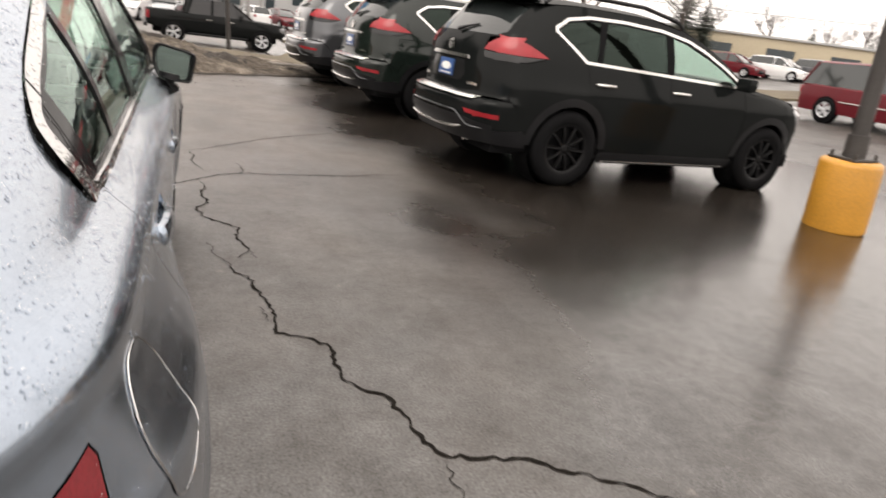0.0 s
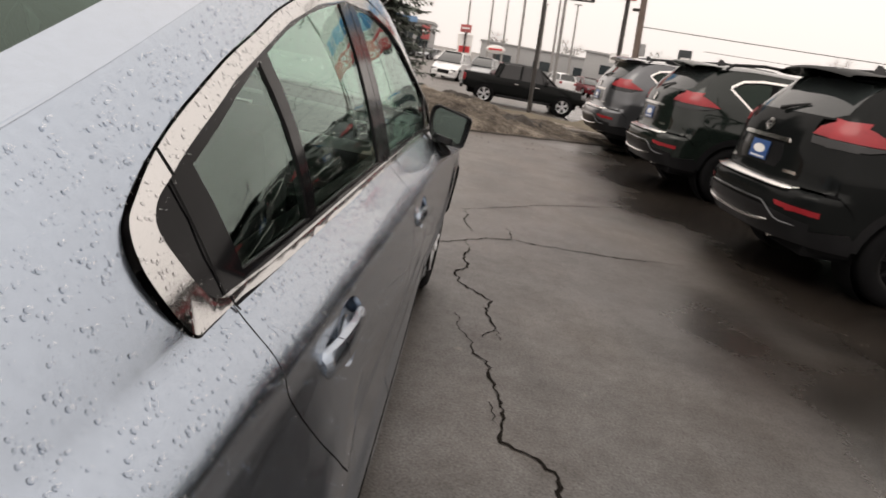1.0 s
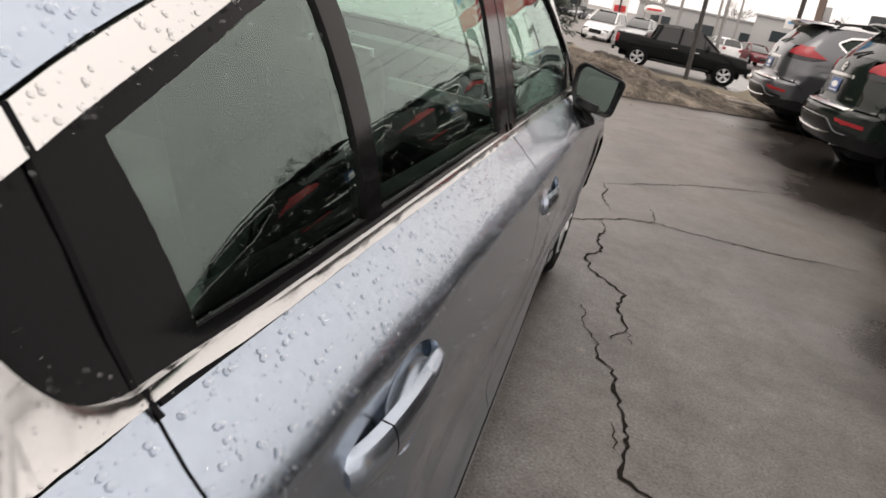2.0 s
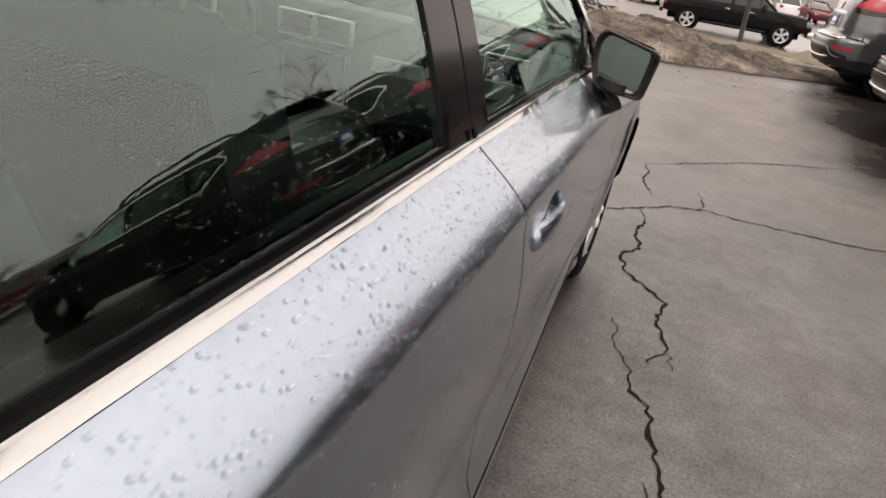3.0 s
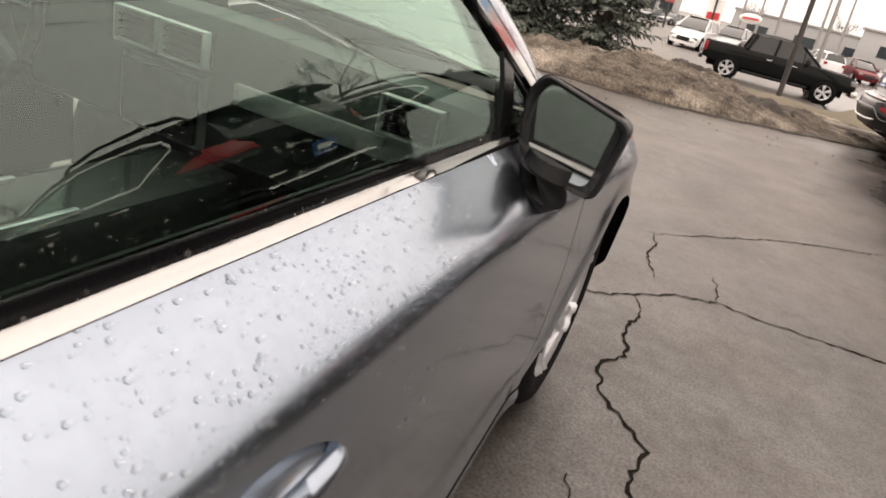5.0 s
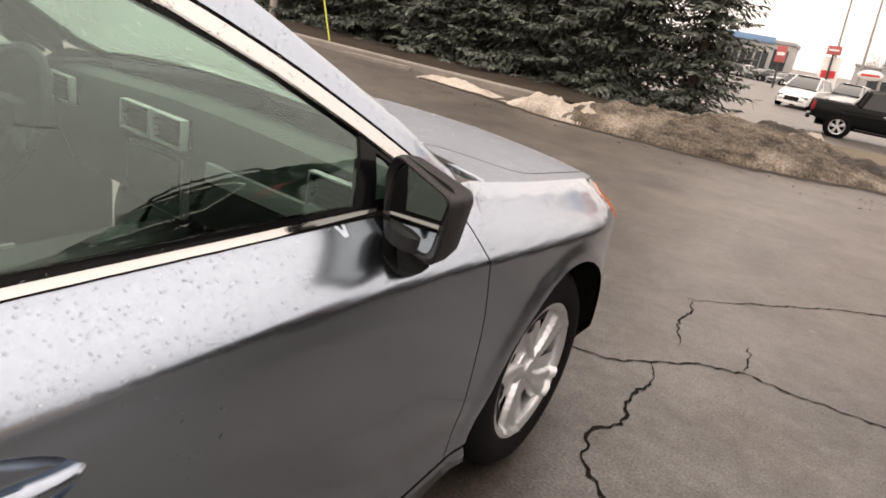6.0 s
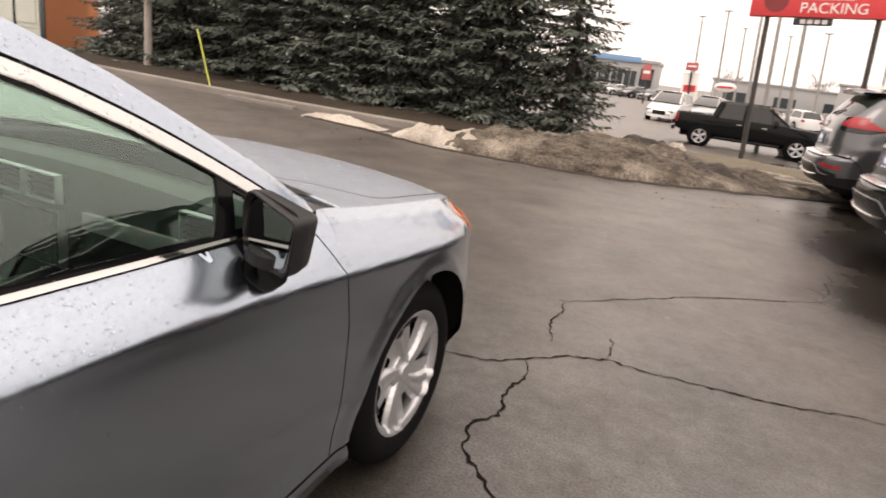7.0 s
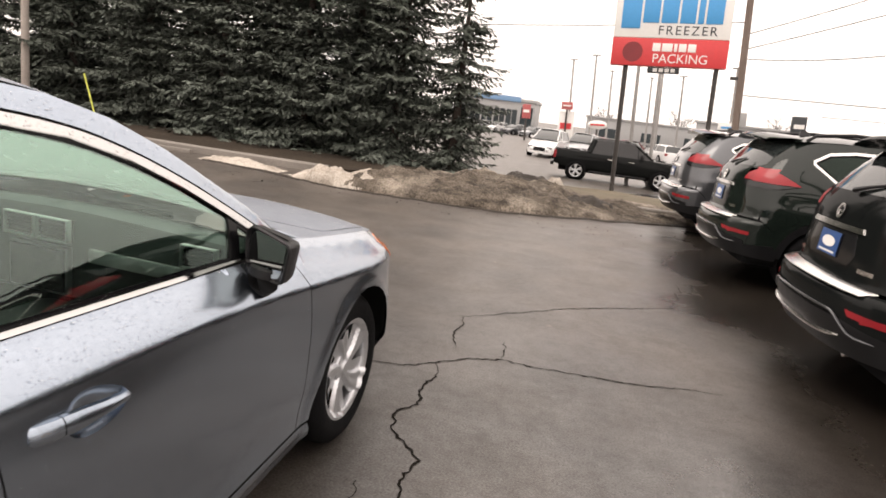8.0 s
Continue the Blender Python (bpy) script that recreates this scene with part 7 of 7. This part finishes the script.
bare_tree(3, 26, 40, 9.0, "bare winter tree behind the SUVs")
b1 = bare_tree(4, 64, 78, 10.0, "bare winter tree in the far tree line")
for i, (x, y, k) in enumerate(((76, 86, 0.9), (86, 84, 1.0), (93, 78, 0.8), (102, 80, 1.0), (112, 70, 1.1), (50, 110, 1.0), (30, 140, 0.9), (14, 160, 1.0), (-4, 170, 0.9), (60, 100, 0.8))):
    c = copy_thing(b1, leaning(x, y, -3.5) @ Matrix.Rotation(i * 1.3, 4, "Z"))
    c.scale = (k, k, k * 0.9)
for x, y, k in ((69, 84, 1.15), (72, 83, 0.95), (79, 90, 0.7), (99, 88, 0.8), (108, 84, 0.75)):
    t = copy_thing(KINDS[1], pose(x, y, height(x, y) - 0.3, 0, 0, x * 7))
    t.scale = (k * 1.5, k * 1.5, k)
    tagged(t, "dark conifer in the far tree line", "tree", "far conifers")


# ---- kerb, verge and what stands at the left of the drive ----
def kerb(points, label):
    verts, faces = [], []
    prof = ((-0.09, -0.05), (-0.085, 0.125), (-0.06, 0.145), (0.07, 0.145), (0.09, 0.12), (0.09, -0.05))
    pts = [Vector(p) for p in points]
    for i, p in enumerate(pts):
        ahead = (pts[min(i + 1, len(pts) - 1)] - pts[max(i - 1, 0)]).normalized()
        across = Vector((ahead.y, -ahead.x))
        for o, z in prof:
            q = p + across * o
            verts.append((q.x, q.y, height(q.x, q.y) + z))
    n = len(prof)
    for i in range(len(pts) - 1):
        for k in range(n - 1):
            faces.append((i * n + k, i * n + k + 1, (i + 1) * n + k + 1, (i + 1) * n + k))
    tagged(solid("kerb", verts, faces, CONCRETE, smooth=False), label, "kerb", kind="structure")


kerb([(-30, 11.3), (-22, 11.05), (-14, 10.8), (-9, 10.5), (-6, 10.45), (-3.5, 10.55)], "worn concrete kerb along the drive")
kerb([(-0.5, 11.4), (1.5, 11.6), (3.4, 11.9), (6.5, 12.6), (9, 13.4)], "low concrete kerb behind the snowbank")


def verge(outline, label, mat, seed):
    verts, faces, _, _ = skin(lambda a, b: Vector((a, b, height(a, b) + 0.10 + 0.05 * noise.noise(Vector((a * 0.8, b * 0.8, seed))))), outline, 0.5, depth=0.15)
    tagged(solid("verge", verts, faces, mat), label, "verge", kind="structure")


verge([(-30, 11.4), (-14, 10.9), (-6, 10.55), (-3.0, 10.7), (-1.2, 13.0), (-1.6, 18), (-12, 21), (-30, 21)], "bed of dark brown needles under the spruces", NEEDLE_BED, 1)
verge([(-0.4, 11.6), (1.5, 11.75), (3.4, 12.05), (6.5, 12.75), (9, 13.5), (12, 17.5), (4, 17.2), (0.6, 16.8)], "strip of flattened brown winter grass", GRASS, 2)
verge([(3.6, 24.5), (16, 21.5), (40, 24), (40, 28), (16, 27), (4.8, 29)], "strip of yellowed winter grass by the road", GRASS, 3)

for (x, y), w, seed in (((-4.6, 15.6), 0.8, 5), ((-7.2, 15.8), 0.9, 6), ((-9.9, 15.7), 0.8, 7), ((-3.4, 15.5), 0.5, 8), ((-11.3, 15.9), 0.9, 9), ((-12.8, 16.1), 0.9, 10), ((-8.4, 15.9), 0.5, 11)):
    outline = [(x + w * math.cos(a) * (1 + 0.3 * noise.noise(Vector((math.cos(a) * 2, math.sin(a) * 2, seed)))), y + 0.4 * math.sin(a)) for a in (math.tau * i / 20 for i in range(20))]
    v, f, _, _ = skin(lambda a, b: Vector((a, b, height(a, b) + 0.17 + 0.05 * max(0, 1 - ((a - x) / w) ** 2 - ((b - y) / 0.4) ** 2) + 0.06 * noise.noise(Vector((a * 2, b * 2, seed))))), outline, 0.12, depth=0.1)
    tagged(solid("snow_patch", v, f, CLEAN_SNOW), "patch of old snow left under the spruces", "snow", "snow patches", "stuff")

plank = empty("timber_rail", pose(-7.1, 10.12, 0, 0, 0, 4), "pale timber rail lying along the kerb", "timber")
part("beam", block(-0.8, 0.8, -0.05, 0.05, 0.0, 0.08, 0.01), CONCRETE, plank)

stake = empty("marker_stake", Matrix.Translation((-9.1, 10.85, 0.05)) @ Matrix.Rotation(radians(-19), 4, "Y"), "thin leaning yellow-green marker stake", "stake")
part("rod", rod([(0, 0, 0), (0, 0, 1.28)], 0.018, 8), STAKE, stake)


def brick_building():
    b = empty("brick_building", pose(-26.0, 16.0, 0, 0, 0, 0), "low orange brick building with pale framed windows", "building")
    part("wall", block(-16, 4.2, 0, 1.7, -0.3, 4.2, 0.02), BRICK, b)
    part("wall", block(-16, -8.2, 1.75, 12, -0.3, 4.2, 0.02), BRICK, b)
    part("roof", block(-16.3, 4.4, -0.3, 1.72, 4.2, 4.6, 0.04), GREY_WALL, b)
    part("roof", block(-16.3, -8.0, 1.73, 12.3, 4.2, 4.6, 0.04), GREY_WALL, b)
    for k in range(3):
        x = 2.62 - k * 3.0
        w = part("window", block(x - 1.3, x + 1.3, -0.06, 0.04, 0.45, 3.0), PALE_PANEL, b, "pale framed window")
        part("apron_panel", block(x - 1.3, x + 1.3, -0.04, 0.02, -0.2, 0.44), PALE_PANEL, b)
        part("pane", block(x - 1.15, x - 0.06, -0.09, -0.05, 0.62, 2.85), PALE_PANEL, w)
        part("pane", block(x + 0.06, x + 1.15, -0.09, -0.05, 0.62, 2.85), PALE_PANEL, w)
        part("mullion", block(x - 0.05, x + 0.05, -0.12, -0.05, 0.45, 3.0), PANE_DARK, w)
    part("corner_post", block(3.97, 4.19, -0.05, 0.02, -0.2, 4.2), PANE_DARK, b)
    # courses of single bricks at the corner that shows
    me = block(-0.105, 0.105, -0.012, 0.0, -0.028, 0.028, 0.004)
    mesh_data = bpy.data.meshes.new("brick")
    me.to_mesh(mesh_data)
    me.free()
    mesh_data.materials.append(BRICK)
    for row in range(30):
        for col in range(7):
            ob = new("brick", mesh_data)
            ob.parent = b
            ob.rotation_euler = (0, 0, radians(90))
            ob.location = (4.201, 0.115 + col * 0.225 + (0.11 if row % 2 else 0), 0.1 + row * 0.072)


brick_building()


# ---- grit and lumps of dirt thrown off the snowbank ----
def grit():
    rng = random.Random(31)
    verts, faces = [], []
    for _ in range(190):
        x = rng.uniform(-5.5, 4.5)
        y = 8.75 + 0.16 * max(0, x) ** 1.6 + abs(x + 1) * 0.05 - abs(rng.gauss(0, 0.6))
        r = 0.004 + 0.014 * rng.random() ** 4
        k = len(verts)
        for j in range(5):
            a = math.tau * j / 5 + rng.uniform(-0.3, 0.3)
            verts.append((x + r * math.cos(a), y + r * math.sin(a), height(x, y) + 0.001))
        verts.append((x + rng.uniform(-0.3, 0.3) * r, y, height(x, y) + r * rng.uniform(0.5, 1.0)))
        faces += [(k + j, k + (j + 1) % 5, k + 5) for j in range(5)]
    tagged(solid("grit", verts, faces, CRACK, smooth=False), "dark grit scattered on the asphalt by the snowbank", "grit", kind="stuff")


grit()
